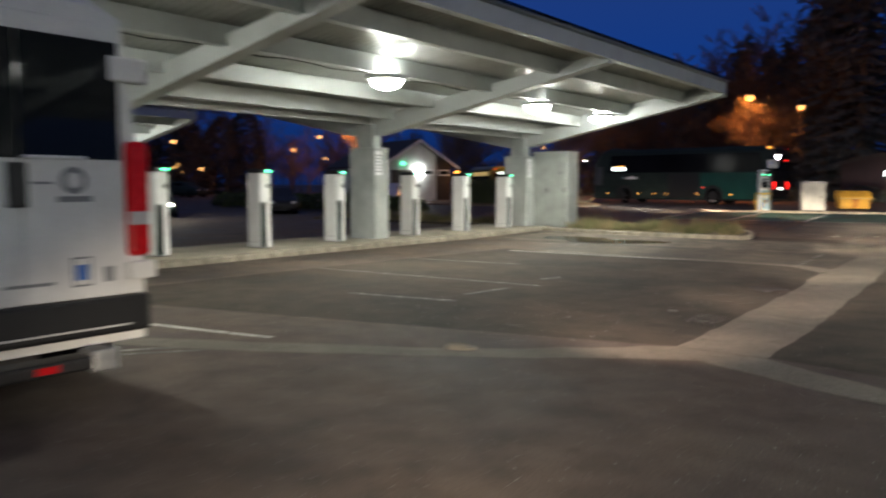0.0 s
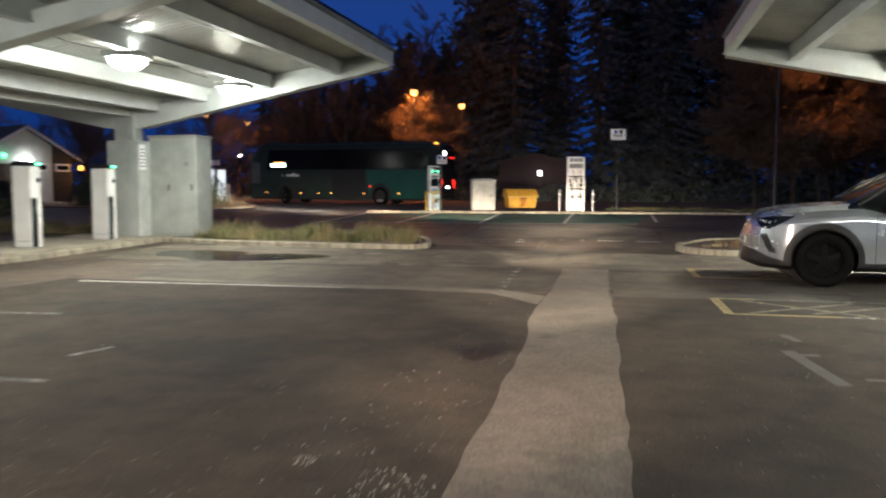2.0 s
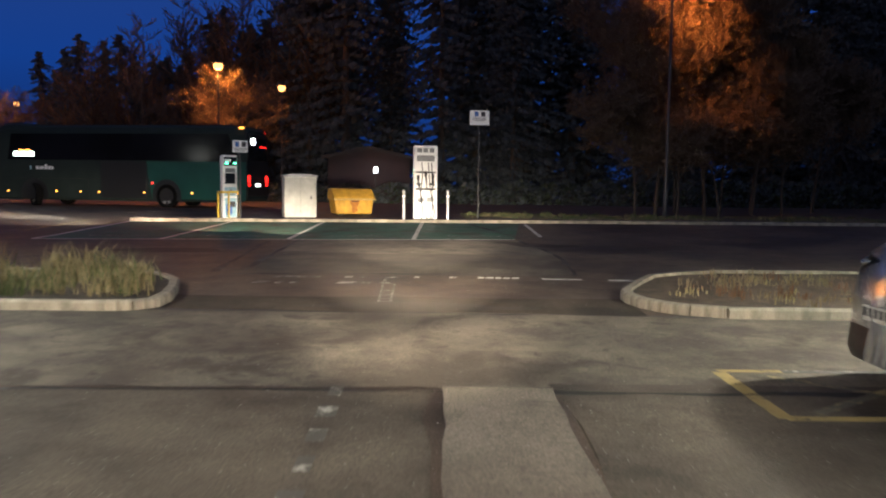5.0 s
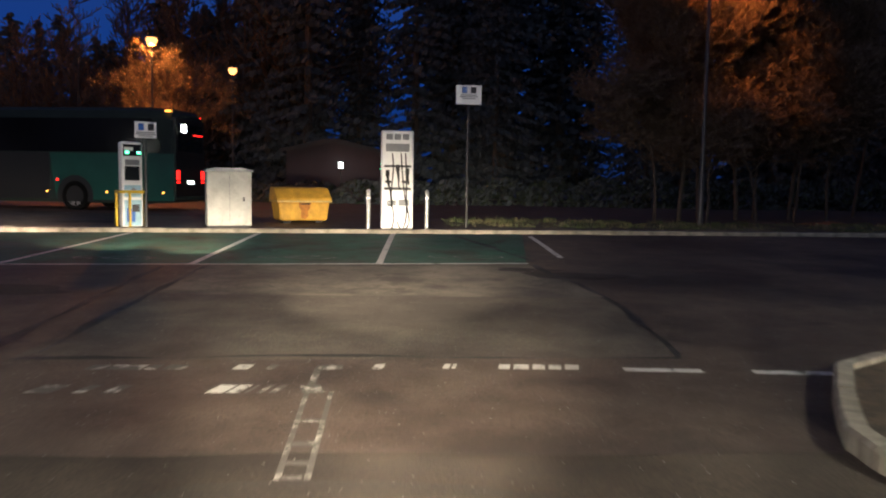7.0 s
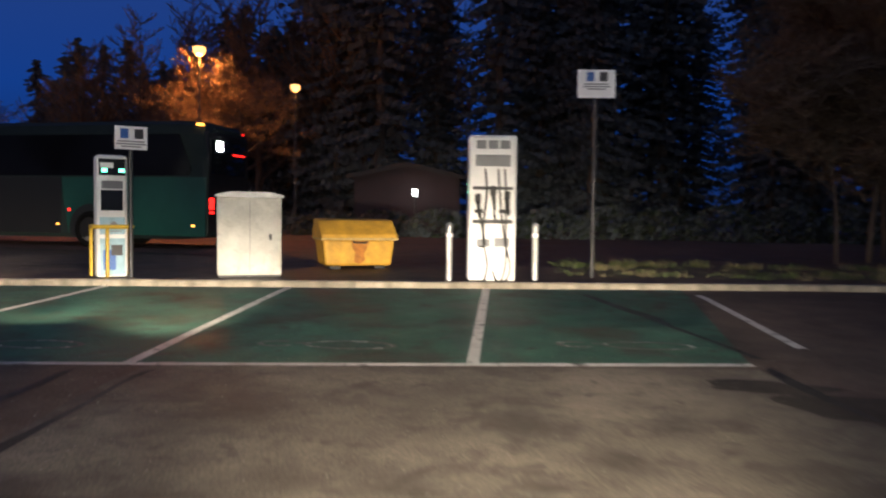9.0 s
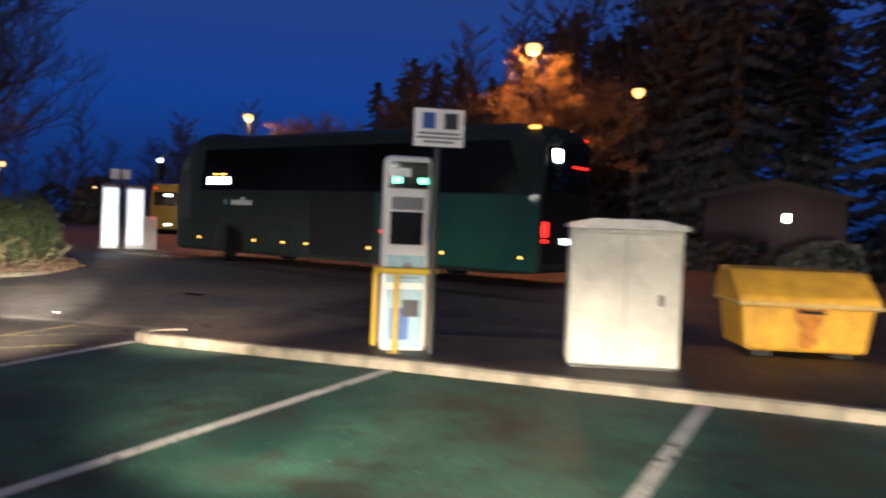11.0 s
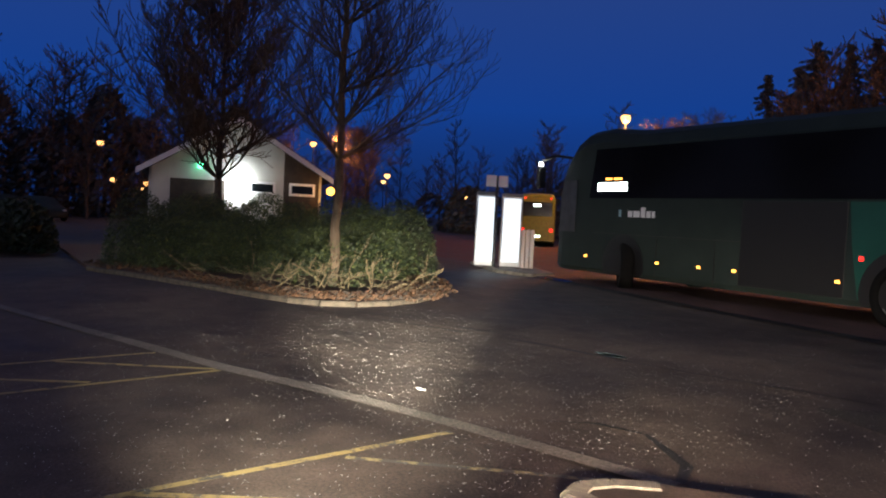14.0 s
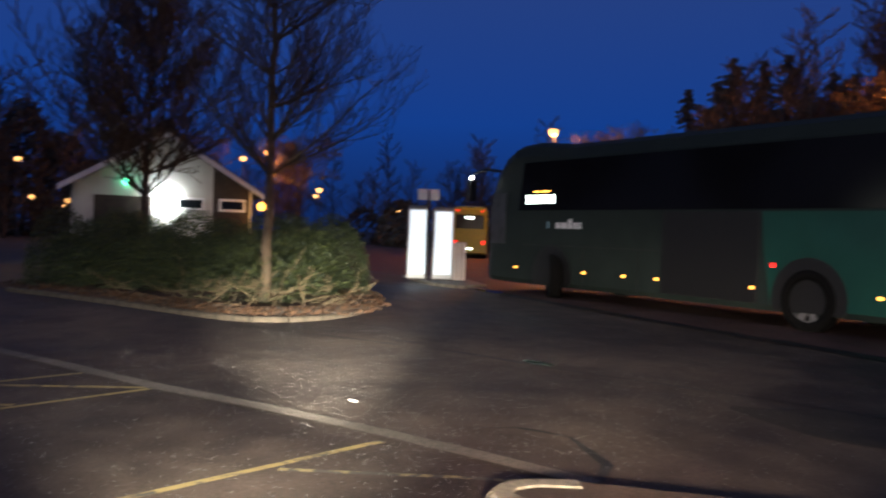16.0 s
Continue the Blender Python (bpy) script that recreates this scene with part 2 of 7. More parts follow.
M = {
    "asphalt": asphalt("asphalt_worn", (0.042, 0.031, 0.024), (0.142, 0.108, 0.083), 0.7, 0.24),
    "asphalt_pale": asphalt("asphalt_pale", (0.075, 0.066, 0.054), (0.215, 0.190, 0.152), 0.4, 0.15, 0.8),
    "asphalt_mid": asphalt("faded_and_headlit_asphalt", (0.054, 0.047, 0.038), (0.150, 0.130, 0.103), 0.6, 0.12, 0.6),
    "asphalt_brown": asphalt("older_brown_asphalt", (0.030, 0.024, 0.018), (0.088, 0.070, 0.052), 0.3, 0.08, 0.45, rough=0.94),
    "trench": asphalt("trench_infill", (0.150, 0.133, 0.110), (0.235, 0.210, 0.176), 0.3, 0.05, 0.9),
    "tar": asphalt("tar_seam", (0.016, 0.016, 0.016), (0.03, 0.03, 0.028), 0.0, 0.3, 0.9),
    "green_bay": asphalt("green_bay_surface", (0.020, 0.070, 0.050), (0.060, 0.165, 0.118), 0.35, 0.25, 0.9),
    "white_line": worn_paint("white_road_paint", (0.62, 0.61, 0.56), (0.10, 0.095, 0.085), 0.36),
    "white_worn": worn_paint("white_road_paint_worn", (0.50, 0.49, 0.44), (0.085, 0.08, 0.07), 0.52),
    "white_faint": worn_paint("white_road_paint_faint", (0.40, 0.39, 0.35), (0.075, 0.07, 0.06), 0.62),
    "yellow_line": worn_paint("yellow_road_paint", (0.38, 0.285, 0.105), (0.075, 0.07, 0.058), 0.38),
    "yellow_worn": worn_paint("yellow_road_paint_worn", (0.36, 0.29, 0.13), (0.085, 0.078, 0.062), 0.50),
    "kerb": mat("kerb_concrete", (0.29, 0.26, 0.205), 0.85, vary=0.4, scale=4, fine=70, bump=0.5),
    "paving": mat("island_paving", (0.30, 0.27, 0.21), 0.85, vary=0.35, scale=1.2, fine=50, bump=0.4),
    "soil": mat("bed_soil", (0.055, 0.042, 0.030), 0.95, vary=0.6, scale=5, fine=30, bump=1.0),
    "bed_brown": mat("bare_brown_bed", (0.085, 0.060, 0.038), 0.95, vary=0.6, scale=5, fine=30, bump=1.0),
    "steel_grey": mat("grey_painted_steel", (0.52, 0.55, 0.53), 0.5, vary=0.14, scale=1.5, fine=30, bump=0.05),
    "sheet": mat("corrugated_sheet", (0.42, 0.43, 0.40), 0.36, 0.55, vary=0.22, scale=1.3, fine=20, bump=0.05),
    "cabinet_grey": mat("mid_grey_cabinet", (0.34, 0.365, 0.345), 0.55, vary=0.25, scale=2, fine=30, bump=0.06),
    "clad": mat("column_cladding", (0.44, 0.47, 0.45), 0.45, vary=0.22, scale=2, fine=30, bump=0.05),
    "white_shell": mat("white_charger_shell", (0.80, 0.81, 0.80), 0.4, vary=0.08, scale=4, fine=40, bump=0.03),
    "cream_shell": mat("cream_cabinet_shell", (0.62, 0.62, 0.56), 0.55, vary=0.18, scale=3, fine=40, bump=0.06),
    "black": mat("black_plastic", (0.009, 0.009, 0.0095), 0.5, vary=0.2, bump=0.05),
    "rubber": mat("black_rubber", (0.006, 0.006, 0.006), 0.85, vary=0.3, bump=0.2, spec=0.12),
    "dark_grey": mat("dark_grey_metal", (0.06, 0.062, 0.065), 0.5, 0.3, vary=0.25, bump=0.05),
    "galv": mat("galvanised_steel", (0.42, 0.43, 0.43), 0.45, 0.7, vary=0.25, scale=9, bump=0.05),
    "yellow_bin": mat("yellow_grit_bin_plastic", (0.62, 0.34, 0.035), 0.5, vary=0.3, scale=5, fine=30, bump=0.1),
    "yellow_steel": mat("yellow_painted_steel", (0.72, 0.48, 0.04), 0.45, vary=0.2, scale=7, bump=0.05),
    "silver": mat("silver_car_paint", (0.50, 0.53, 0.57), 0.24, 0.70, vary=0.04, scale=3, bump=0.0, coat=0.8),
    "van_white": mat("white_van_paint", (0.72, 0.72, 0.70), 0.35, vary=0.12, scale=2.5, fine=25, bump=0.02, coat=0.4),
    "pale_glass": mat("door_glass_painted_reflection", (0.10, 0.105, 0.11), 0.15, vary=0.3, scale=3, bump=0.0),
    "coach_glass": mat("coach_tinted_glass", (0.006, 0.006, 0.008), 0.12, vary=0.2, scale=1, bump=0.0, spec=0.10),
    "gloss_black": mat("gloss_black_wheel", (0.004, 0.004, 0.004), 0.2, vary=0.2, bump=0.0, spec=0.4),
    "edging": mat("dark_stone_edging", (0.12, 0.095, 0.065), 0.9, vary=0.5, scale=5, bump=0.5),
    "glass": glass_mat("dark_glass", (0.010, 0.012, 0.014)),
    "bus_dark": mat("dark_green_coach_paint", (0.026, 0.038, 0.035), 0.62, vary=0.2, scale=1.5, bump=0.02, coat=0.0, spec=0.12),
    "bus_teal": mat("teal_coach_paint", (0.013, 0.080, 0.064), 0.4, vary=0.15, scale=1.5, bump=0.02, coat=0.1, spec=0.25),
    "bus_yellow": mat("yellow_coach_paint", (0.17, 0.21, 0.02), 0.4, vary=0.3, bump=0.02),
    "alloy": mat("alloy_wheel", (0.20, 0.20, 0.21), 0.35, 0.8, vary=0.2, bump=0.03),
    "chrome": mat("chrome", (0.75, 0.75, 0.75), 0.12, 1.0, vary=0.05, bump=0.0),
    # lens and reflector colour with a faint red glow added
    "red_lens": mat("red_lens_faint_glow", (0.42, 0.006, 0.010), 0.2, vary=0.3, scale=14, bump=0.0, glow=((1.0, 0.012, 0.015), 0.07)),
    "clear_lens": mat("clear_lamp_lens", (0.55, 0.55, 0.54), 0.12, vary=0.1, bump=0.0),
    "render_white": mat("white_render_wall", (0.66, 0.66, 0.62), 0.85, vary=0.2, scale=1.2, fine=40, bump=0.2),
    "timber_dark": mat("dark_timber_cladding", (0.060, 0.045, 0.036), 0.75, vary=0.4, scale=4, bump=0.2),
    "roof": mat("dark_roof_tiles", (0.045, 0.042, 0.042), 0.8, vary=0.3, scale=3, bump=0.2),
    "sodium_asphalt": asphalt("sodium_tinted_asphalt", (0.075, 0.042, 0.034), (0.150, 0.085, 0.070), 0.4, 0.2, 0.6),
    "crumb": mat("crumbled_pale_asphalt", (0.46, 0.44, 0.40), 0.45, vary=0.4, scale=40, bump=0.0),
    "chip": mat("loose_pale_grit", (0.46, 0.44, 0.40), 0.38, vary=0.4, scale=40, bump=0.0),
    "oil": asphalt("oily_asphalt", (0.010, 0.009, 0.008), (0.024, 0.021, 0.018), 0.5, 0.4, 1.2),
    "damp": asphalt("damp_asphalt", (0.024, 0.021, 0.017), (0.070, 0.060, 0.047), 0.7, 0.12, 0.9),
    "stone_pink": mat("pale_stone_wall", (0.050, 0.034, 0.040), 0.85, vary=0.25, scale=1.2, bump=0.2),
    "bark": mat("bark", (0.085, 0.068, 0.052), 0.9, vary=0.5, scale=8, fine=30, bump=0.8),
    "pale_bark": mat("pale_smooth_bark", (0.17, 0.115, 0.070), 0.85, vary=0.4, scale=6, fine=30, bump=0.6),
    "stem": mat("dry_stem", (0.20, 0.15, 0.08), 0.8, vary=0.4, scale=8, bump=0.2),
    "twig": mat("bare_twig", (0.13, 0.09, 0.06), 0.85, vary=0.4, scale=8, bump=0.2),
    "needle": mat("conifer_needles", (0.082, 0.100, 0.108), 0.95, vary=0.5, scale=2, bump=0.0),
    "hedge_leaf": mat("hedge_leaf", (0.032, 0.050, 0.020), 0.6, vary=0.5, scale=3, bump=0.0),
    "hedge_pale": mat("hedge_leaf_pale", (0.100, 0.120, 0.030), 0.6, vary=0.4, scale=3, bump=0.0),
    "grass": mat("rough_dry_grass", (0.26, 0.215, 0.105), 0.8, vary=0.45, scale=2, bump=0.0),
    "grass_green": mat("verge_grass", (0.085, 0.115, 0.035), 0.8, vary=0.4, scale=2, bump=0.0),
    "litter": mat("fallen_leaves", (0.15, 0.075, 0.035), 0.85, vary=0.5, scale=9, bump=0.2),
    "sign_white": mat("white_sign_face", (0.90, 0.90, 0.90), 0.35, vary=0.03, bump=0.0),
    "sign_blue": mat("blue_sign_ink", (0.03, 0.12, 0.42), 0.4, vary=0.05, bump=0.0),
    "ink": mat("dark_print", (0.03, 0.03, 0.035), 0.5, vary=0.1, bump=0.0),
    "print_grey": mat("grey_print", (0.20, 0.21, 0.22), 0.5, vary=0.1, bump=0.0),
    "panel_blue": mat("pale_blue_panel", (0.30, 0.50, 0.60), 0.4, vary=0.2, scale=8, bump=0.0),
    "water": mat("puddle_water", (0.018, 0.015, 0.012), 0.12, vary=0.1, bump=0.0, spec=0.22),
    "lamp_cool": glowing("floodlight_lens", (0.97, 1.0, 0.95), 120.0),
    "lamp_sodium": glowing("sodium_lantern_glass", (1.0, 0.48, 0.15), 3.0),
    "lamp_white": glowing("white_lamp_glass", (0.92, 1.0, 0.97), 40.0),
    "lamp_small": glowing("small_lamp_glass", (0.92, 1.0, 0.97), 9.0),
    "lit_panel": glowing("white_panel_painted_glow", (0.82, 0.92, 1.0), 1.1),
    "lamp_amber": glowing("amber_lamp", (1.0, 0.40, 0.06), 5.0),
    "lamp_red": glowing("red_lamp", (1.0, 0.016, 0.012), 3.5),
    "lamp_green": glowing("green_led", (0.10, 1.0, 0.45), 9.0),
    "lamp_head": glowing("white_headlamp", (1.0, 0.95, 0.85), 30.0),
    "display": glowing("lit_display", (0.80, 1.0, 0.90), 6.0),
    "screen_dark": glass_mat("dark_screen", (0.01, 0.012, 0.014), 0.08),
}


def vary_by_object(m, amount):
    """Pieces of one kind differ a little in tone from one to the next."""
    n, l = m.node_tree.nodes, m.node_tree.links
    b = n["Principled BSDF"]
    src = b.inputs["Base Color"].links[0].from_socket
    info = n.new("ShaderNodeObjectInfo")
    hsv = n.new("ShaderNodeHueSaturation")
    rng = n.new("ShaderNodeMapRange")
    rng.inputs[3].default_value, rng.inputs[4].default_value = 1 - amount, 1 + amount
    l.new(info.outputs["Random"], rng.inputs[0])
    l.new(rng.outputs[0], hsv.inputs["Value"])
    l.new(src, hsv.inputs["Color"])
    l.new(hsv.outputs[0], b.inputs["Base Color"])


vary_by_object(M["kerb"], 0.18)


def stained(m, colour, scale, low, high, strength=1.0):
    """Blotches of dirt or moss over a surface, at two sizes."""
    n, l = m.node_tree.nodes, m.node_tree.links
    b = n["Principled BSDF"]
    src = b.inputs["Base Color"].links[0].from_socket
    tc = n.new("ShaderNodeTexCoord")
    for size, shift in ((scale, 0.0), (scale * 3.7, 0.05)):
        t, r, mix, k = n.new("ShaderNodeTexNoise"), n.new("ShaderNodeMapRange"), n.new("ShaderNodeMix"), n.new("ShaderNodeMath")
        t.inputs["Scale"].default_value, t.inputs["Detail"].default_value, t.inputs["Roughness"].default_value = size, 9, 0.62
        t.inputs["Distortion"].default_value = 0.4
        l.new(tc.outputs["Object"], t.inputs["Vector"])
        r.inputs[1].default_value, r.inputs[2].default_value = low + shift, high + shift
        l.new(t.outputs[0], r.inputs[0])
        k.operation, k.inputs[1].default_value = "MULTIPLY", strength
        l.new(r.outputs[0], k.inputs[0])
        mix.data_type = "RGBA"
        mix.inputs[7].default_value = (*colour, 1)
        l.new(k.outputs[0], mix.inputs[0])
        l.new(src, mix.inputs[6])
        src = mix.outputs[2]
    l.new(src, b.inputs["Base Color"])


stained(M["green_bay"], (0.040, 0.034, 0.022), 1.1, 0.50, 0.68, 0.85)
stained(M["asphalt"], (0.022, 0.018, 0.015), 0.55, 0.55, 0.72, 0.7)
stained(M["asphalt_pale"], (0.055, 0.047, 0.038), 1.4, 0.52, 0.64, 0.8)
stained(M["trench"], (0.085, 0.074, 0.060), 1.8, 0.56, 0.70, 0.7)
stained(M["cream_shell"], (0.26, 0.27, 0.23), 2.2, 0.50, 0.75, 0.6)
stained(M["kerb"], (0.13, 0.115, 0.085), 3.0, 0.52, 0.70, 0.6)


def add_box(bm, lo, hi, bevel=0.0, m=None):
    """A box between two corners, with rounded edges where bevel is given."""
    c = [(a + b) / 2 for a, b in zip(lo, hi)]
    s = [abs(b - a) for a, b in zip(lo, hi)]
    geo = bmesh.ops.create_cube(bm, size=1.0, matrix=Matrix.Translation(c) @ Matrix.Diagonal((*s, 1)))
    vs = geo["verts"]
    if bevel:
        es = list({e for v in vs for e in v.link_edges})
        out = bmesh.ops.bevel(bm, geom=es, offset=min(bevel, min(s) * 0.45), segments=2, affect="EDGES", profile=0.5)
        vs = list({v for f in out["faces"] for v in f.verts} | {v for v in vs if v.is_valid})
    if m is not None:
        bmesh.ops.transform(bm, matrix=m, verts=vs)
    return vs


def add_cyl(bm, p0, p1, r0, r1=None, seg=12, caps=True):
    """A tapered rod from p0 to p1."""
    r1 = r0 if r1 is None else r1
    p0, p1 = Vector(p0), Vector(p1)
    d = p1 - p0
    turn = d.to_track_quat("Z", "Y").to_matrix()
    rings = []
    for p, r in ((p0, r0), (p1, r1)):
        rings.append([bm.verts.new(p + turn @ Vector((r * math.cos(a), r * math.sin(a), 0)))
                      for a in (2 * math.pi * i / seg for i in range(seg))])
    for i in range(seg):
        j = (i + 1) % seg
        bm.faces.new((rings[0][i], rings[0][j], rings[1][j], rings[1][i]))
    if caps:
        bm.faces.new(rings[0][::-1])
        bm.faces.new(rings[1])


def add_tube(bm, pts, r, seg=8):
    """One closed tube swept along the points."""
    ps = [Vector(p) for p in pts]
    dirs = [(ps[min(i + 1, len(ps) - 1)] - ps[max(i - 1, 0)]).normalized() for i in range(len(ps))]
    u = dirs[0].orthogonal().normalized()
    rings = []
    for i, (p, d) in enumerate(zip(ps, dirs)):
        u = (u - d * u.dot(d)).normalized()
        v = d.cross(u)
        bend = 1.0
        if 0 < i < len(ps) - 1:
            bend = 1 / max(0.6, (ps[i + 1] - p).normalized().dot(d))
        rings.append([bm.verts.new(p + (u * math.cos(a) + v * math.sin(a)) * r * (1 + (bend - 1) * 0.5)) for a in (math.tau * k / seg for k in range(seg))])
    for q, w in zip(rings[:-1], rings[1:]):
        for k in range(seg):
            bm.faces.new((q[k], q[(k + 1) % seg], w[(k + 1) % seg], w[k]))
    bm.faces.new(rings[0][::-1])
    bm.faces.new(rings[-1])


def add_prism(bm, poly, axis, a, b):
    """A flat outline pushed from a to b along an axis: 'x' takes (y, z), 'y' takes (x, z), 'z' takes (x, y)."""
    def at(p, v):
        return {"x": (v, p[0], p[1]), "y": (p[0], v, p[1]), "z": (p[0], p[1], v)}[axis]
    lo = [bm.verts.new(at(p, a)) for p in poly]
    hi = [bm.verts.new(at(p, b)) for p in poly]
    k = len(poly)
    for i in range(k):
        bm.faces.new((lo[i], lo[(i + 1) % k], hi[(i + 1) % k], hi[i]))
    bm.faces.new(lo[::-1])
    bm.faces.new(hi)


def finish(bm, name, material, smooth=False):
    bmesh.ops.recalc_face_normals(bm, faces=bm.faces)
    me = bpy.data.meshes.new(name)
    bm.to_mesh(me)
    bm.free()
    for k in (material if isinstance(material, (list, tuple)) else [material]):
        me.materials.append(M[k])
    if smooth:
        for p in me.polygons:
            p.use_smooth = True
    return me


def part(name, bm, material, parent, label="", smooth=False, kind=""):
    ob = new(name, finish(bm, name, material, smooth))
    ob.parent = parent
    return tagged(ob, label, kind=kind)


def part_box(name, lo, hi, material, parent, bevel=0.01, label=""):
    bm = bmesh.new()
    add_box(bm, lo, hi, bevel)
    return part(name, bm, material, parent, label)


def thing(name, label, category, place, turn=0.0, group=""):
    ob = new(name)
    ob.empty_display_size = 0.2
    ob.matrix_world = pose(*place, 0, 0, turn)
    return tagged(ob, label, category, group)


def structure(name, bm, material, label, category, smooth=False):
    return tagged(new(name, finish(bm, name, material, smooth)), label, category, kind="structure")


# ---- ground ----
KNOT_Y = (-700, 23.0, 26.5, 30.0, 36.5, 41.0, 45.0, 52.0, 700)
KNOT_Z = (0.0, 0.0, 0.045, 0.13, 0.25, 0.41, 0.46, 0.52, 0.52)


def h(y):
    """Height of the ground: a gentle rise from the drive to the upper bays."""
    return float(np.interp(y, KNOT_Y, KNOT_Z))


rows_y = sorted({-700.0, -200.0, -60.0, -10.0, 5.0, 14.0, *KNOT_Y, 60.0, 80.0, 120.0, 250.0, 700.0})
cols_x = [-700.0, -250.0, -120.0, -60.0, -30.0, -14.0, -4.0, 6.0, 20.0, 60.0, 200.0, 700.0]
bm = bmesh.new()
grid = [[bm.verts.new((x, y, h(y))) for x in cols_x] for y in rows_y]
for j in range(len(rows_y) - 1):
    for i in range(len(cols_x) - 1):
        bm.faces.new((grid[j][i], grid[j][i + 1], grid[j + 1][i + 1], grid[j + 1][i]))
ground = structure("ground", bm, "asphalt", "dark worn damp asphalt of a car park", "ground")


def clip_rows(poly):
    """Cuts a convex outline along the ground's fold lines."""
    pieces, rest = [], poly
    for k in [y for y in KNOT_Y if min(p[1] for p in poly) + 1e-4 < y < max(p[1] for p in poly) - 1e-4]:
        low, high = [], []
        for a, b in zip(rest, rest[1:] + rest[:1]):
            (low if a[1] <= k else high).append(a)
            if (a[1] - k) * (b[1] - k) < 0:
                s = (k - a[1]) / (b[1] - a[1])
                c = (a[0] + s * (b[0] - a[0]), k)
                low.append(c)
                high.append(c)
            elif a[1] == k:
                high.append(a)
        if len(low) > 2:
            pieces.append(low)
        rest = high
    if len(rest) > 2:
        pieces.append(rest)
    return pieces


def lay(name, polys, material, parent=ground, up=0.004, label=""):
    """Thin layers of paint or infill that follow the ground."""
    bm = bmesh.new()
    for poly in polys:
        for piece in clip_rows([tuple(p) for p in poly]):
            bm.faces.new([bm.verts.new((x, y, h(y) + up)) for x, y in piece])
    for f in bm.faces:
        f.normal_update()
        if f.normal.z < 0:
            f.normal_flip()
    me = bpy.data.meshes.new(name)
    bm.to_mesh(me)
    bm.free()
    me.materials.append(M[material])
    ob = new(name, me)
    ob.parent = parent
    return tagged(ob, label)


def bar(x0, y0, x1, y1, w):
    d = Vector((x1 - x0, y1 - y0)).normalized() * (w / 2)
    return [(x0 - d.y, y0 + d.x), (x0 + d.y, y0 - d.x), (x1 + d.y, y1 - d.x), (x1 - d.y, y1 + d.x)]


def ragged(left, right, step=0.35, amount=0.035, seed=1):
    """Quads between two edges that run side by side, with uneven borders."""
    rnd = random.Random(seed)

    def fine(line):
        out = []
        for (xa, ya), (xb, yb) in zip(line[:-1], line[1:]):
            k = max(1, int(math.hypot(xb - xa, yb - ya) / step))
            for i in range(k):
                s = i / k
                out.append((xa + (xb - xa) * s, ya + (yb - ya) * s))
        return out + [line[-1]]
    a, b = fine(left), fine(right)
    k = min(len(a), len(b))
    a = [a[int(i * (len(a) - 1) / (k - 1))] for i in range(k)]
    b = [b[int(i * (len(b) - 1) / (k - 1))] for i in range(k)]
    a = [(x + rnd.uniform(-amount, amount), y + rnd.uniform(-amount, amount)) for x, y in a]
    b = [(x + rnd.uniform(-amount, amount), y + rnd.uniform(-amount, amount)) for x, y in b]
    return [[a[i], b[i], b[i + 1], a[i + 1]] for i in range(k - 1)]


# pale cross road in front of the upper car park, and trench infills of the drive
lay("pale_surface", ragged([(-10.8, 23.6), (-4.0, 23.85), (2.0, 24.15), (14.0, 24.6)], [(-10.8, 27.2), (-4.0, 27.2), (2.0, 27.2), (14.0, 27.2)], 0.6, 0.06), "asphalt_pale", label="pale cracked asphalt strip")
lay("pale_surface", ragged([(-4.35, 33.45), (-4.5, 36.35)], [(1.28, 33.6), (0.72, 36.8)], 0.5, 0.05, 3), "asphalt_pale", label="pale asphalt before the green bays")
lay("pale_surface", ragged([(-4.2, 30.2), (-4.35, 33.45)], [(1.2, 30.5), (1.28, 33.6)], 0.5, 0.05, 4), "asphalt_mid", up=0.0036, label="faded asphalt before the green bays")
lay("older_surface", ragged([(-9.0, 26.95), (-3.0, 27.0), (1.62, 27.05)], [(-9.0, 28.2), (-3.0, 28.2), (1.60, 28.35)], 0.6, 0.05, 25), "asphalt_brown", up=0.0036, label="older dark asphalt strip")
lay("older_surface", ragged([(-9.2, 9.0), (-9.0, 15.0), (-8.6, 20.6)], [(-0.40, 11.2), (-0.42, 15.0), (-0.64, 20.6)], 0.6, 0.05, 23), "asphalt_brown", up=0.0035, label="older brown asphalt of the drive")
lay("older_surface", ragged([(0.38, 11.2), (0.3, 17.5), (0.1, 24.2)], [(9.0, 10.0), (9.0, 17.5), (9.0, 24.2)], 0.6, 0.05, 24), "asphalt_brown", up=0.0035, label="older brown asphalt of the drive")
# headlamp light is put into the paler colour of these two patches
lay("older_surface", ragged([(-8.0, 21.0), (-7.6, 23.5)], [(-0.80, 20.9), (-0.85, 23.85)], 0.5, 0.05, 26), "asphalt_mid", up=0.0047, label="pale patch of the drive with headlamp light in its colour")
lay("older_surface", ragged([(0.20, 20.6), (0.12, 24.1)], [(6.5, 20.9), (6.5, 24.3)], 0.5, 0.05, 27), "asphalt_mid", up=0.0047, label="pale patch of the drive with headlamp light in its colour")
lay("trench_infill", ragged([(-0.47, 11.2), (-0.45, 11.7), (-0.48, 13.2), (-0.50, 14.5), (-0.54, 16.0), (-0.55, 17.1), (-0.68, 18.2), (-0.71, 19.9), (-0.68, 21.2), (-0.74, 24.0)],
                            [(0.45, 11.2), (0.47, 13.2), (0.38, 15.8), (0.33, 17.5), (0.29, 18.8), (0.18, 20.7), (0.16, 21.4), (0.12, 22.4), (0.09, 24.0)], 0.3, 0.018, 5), "trench", up=0.008, label="pale trench infill along the drive")
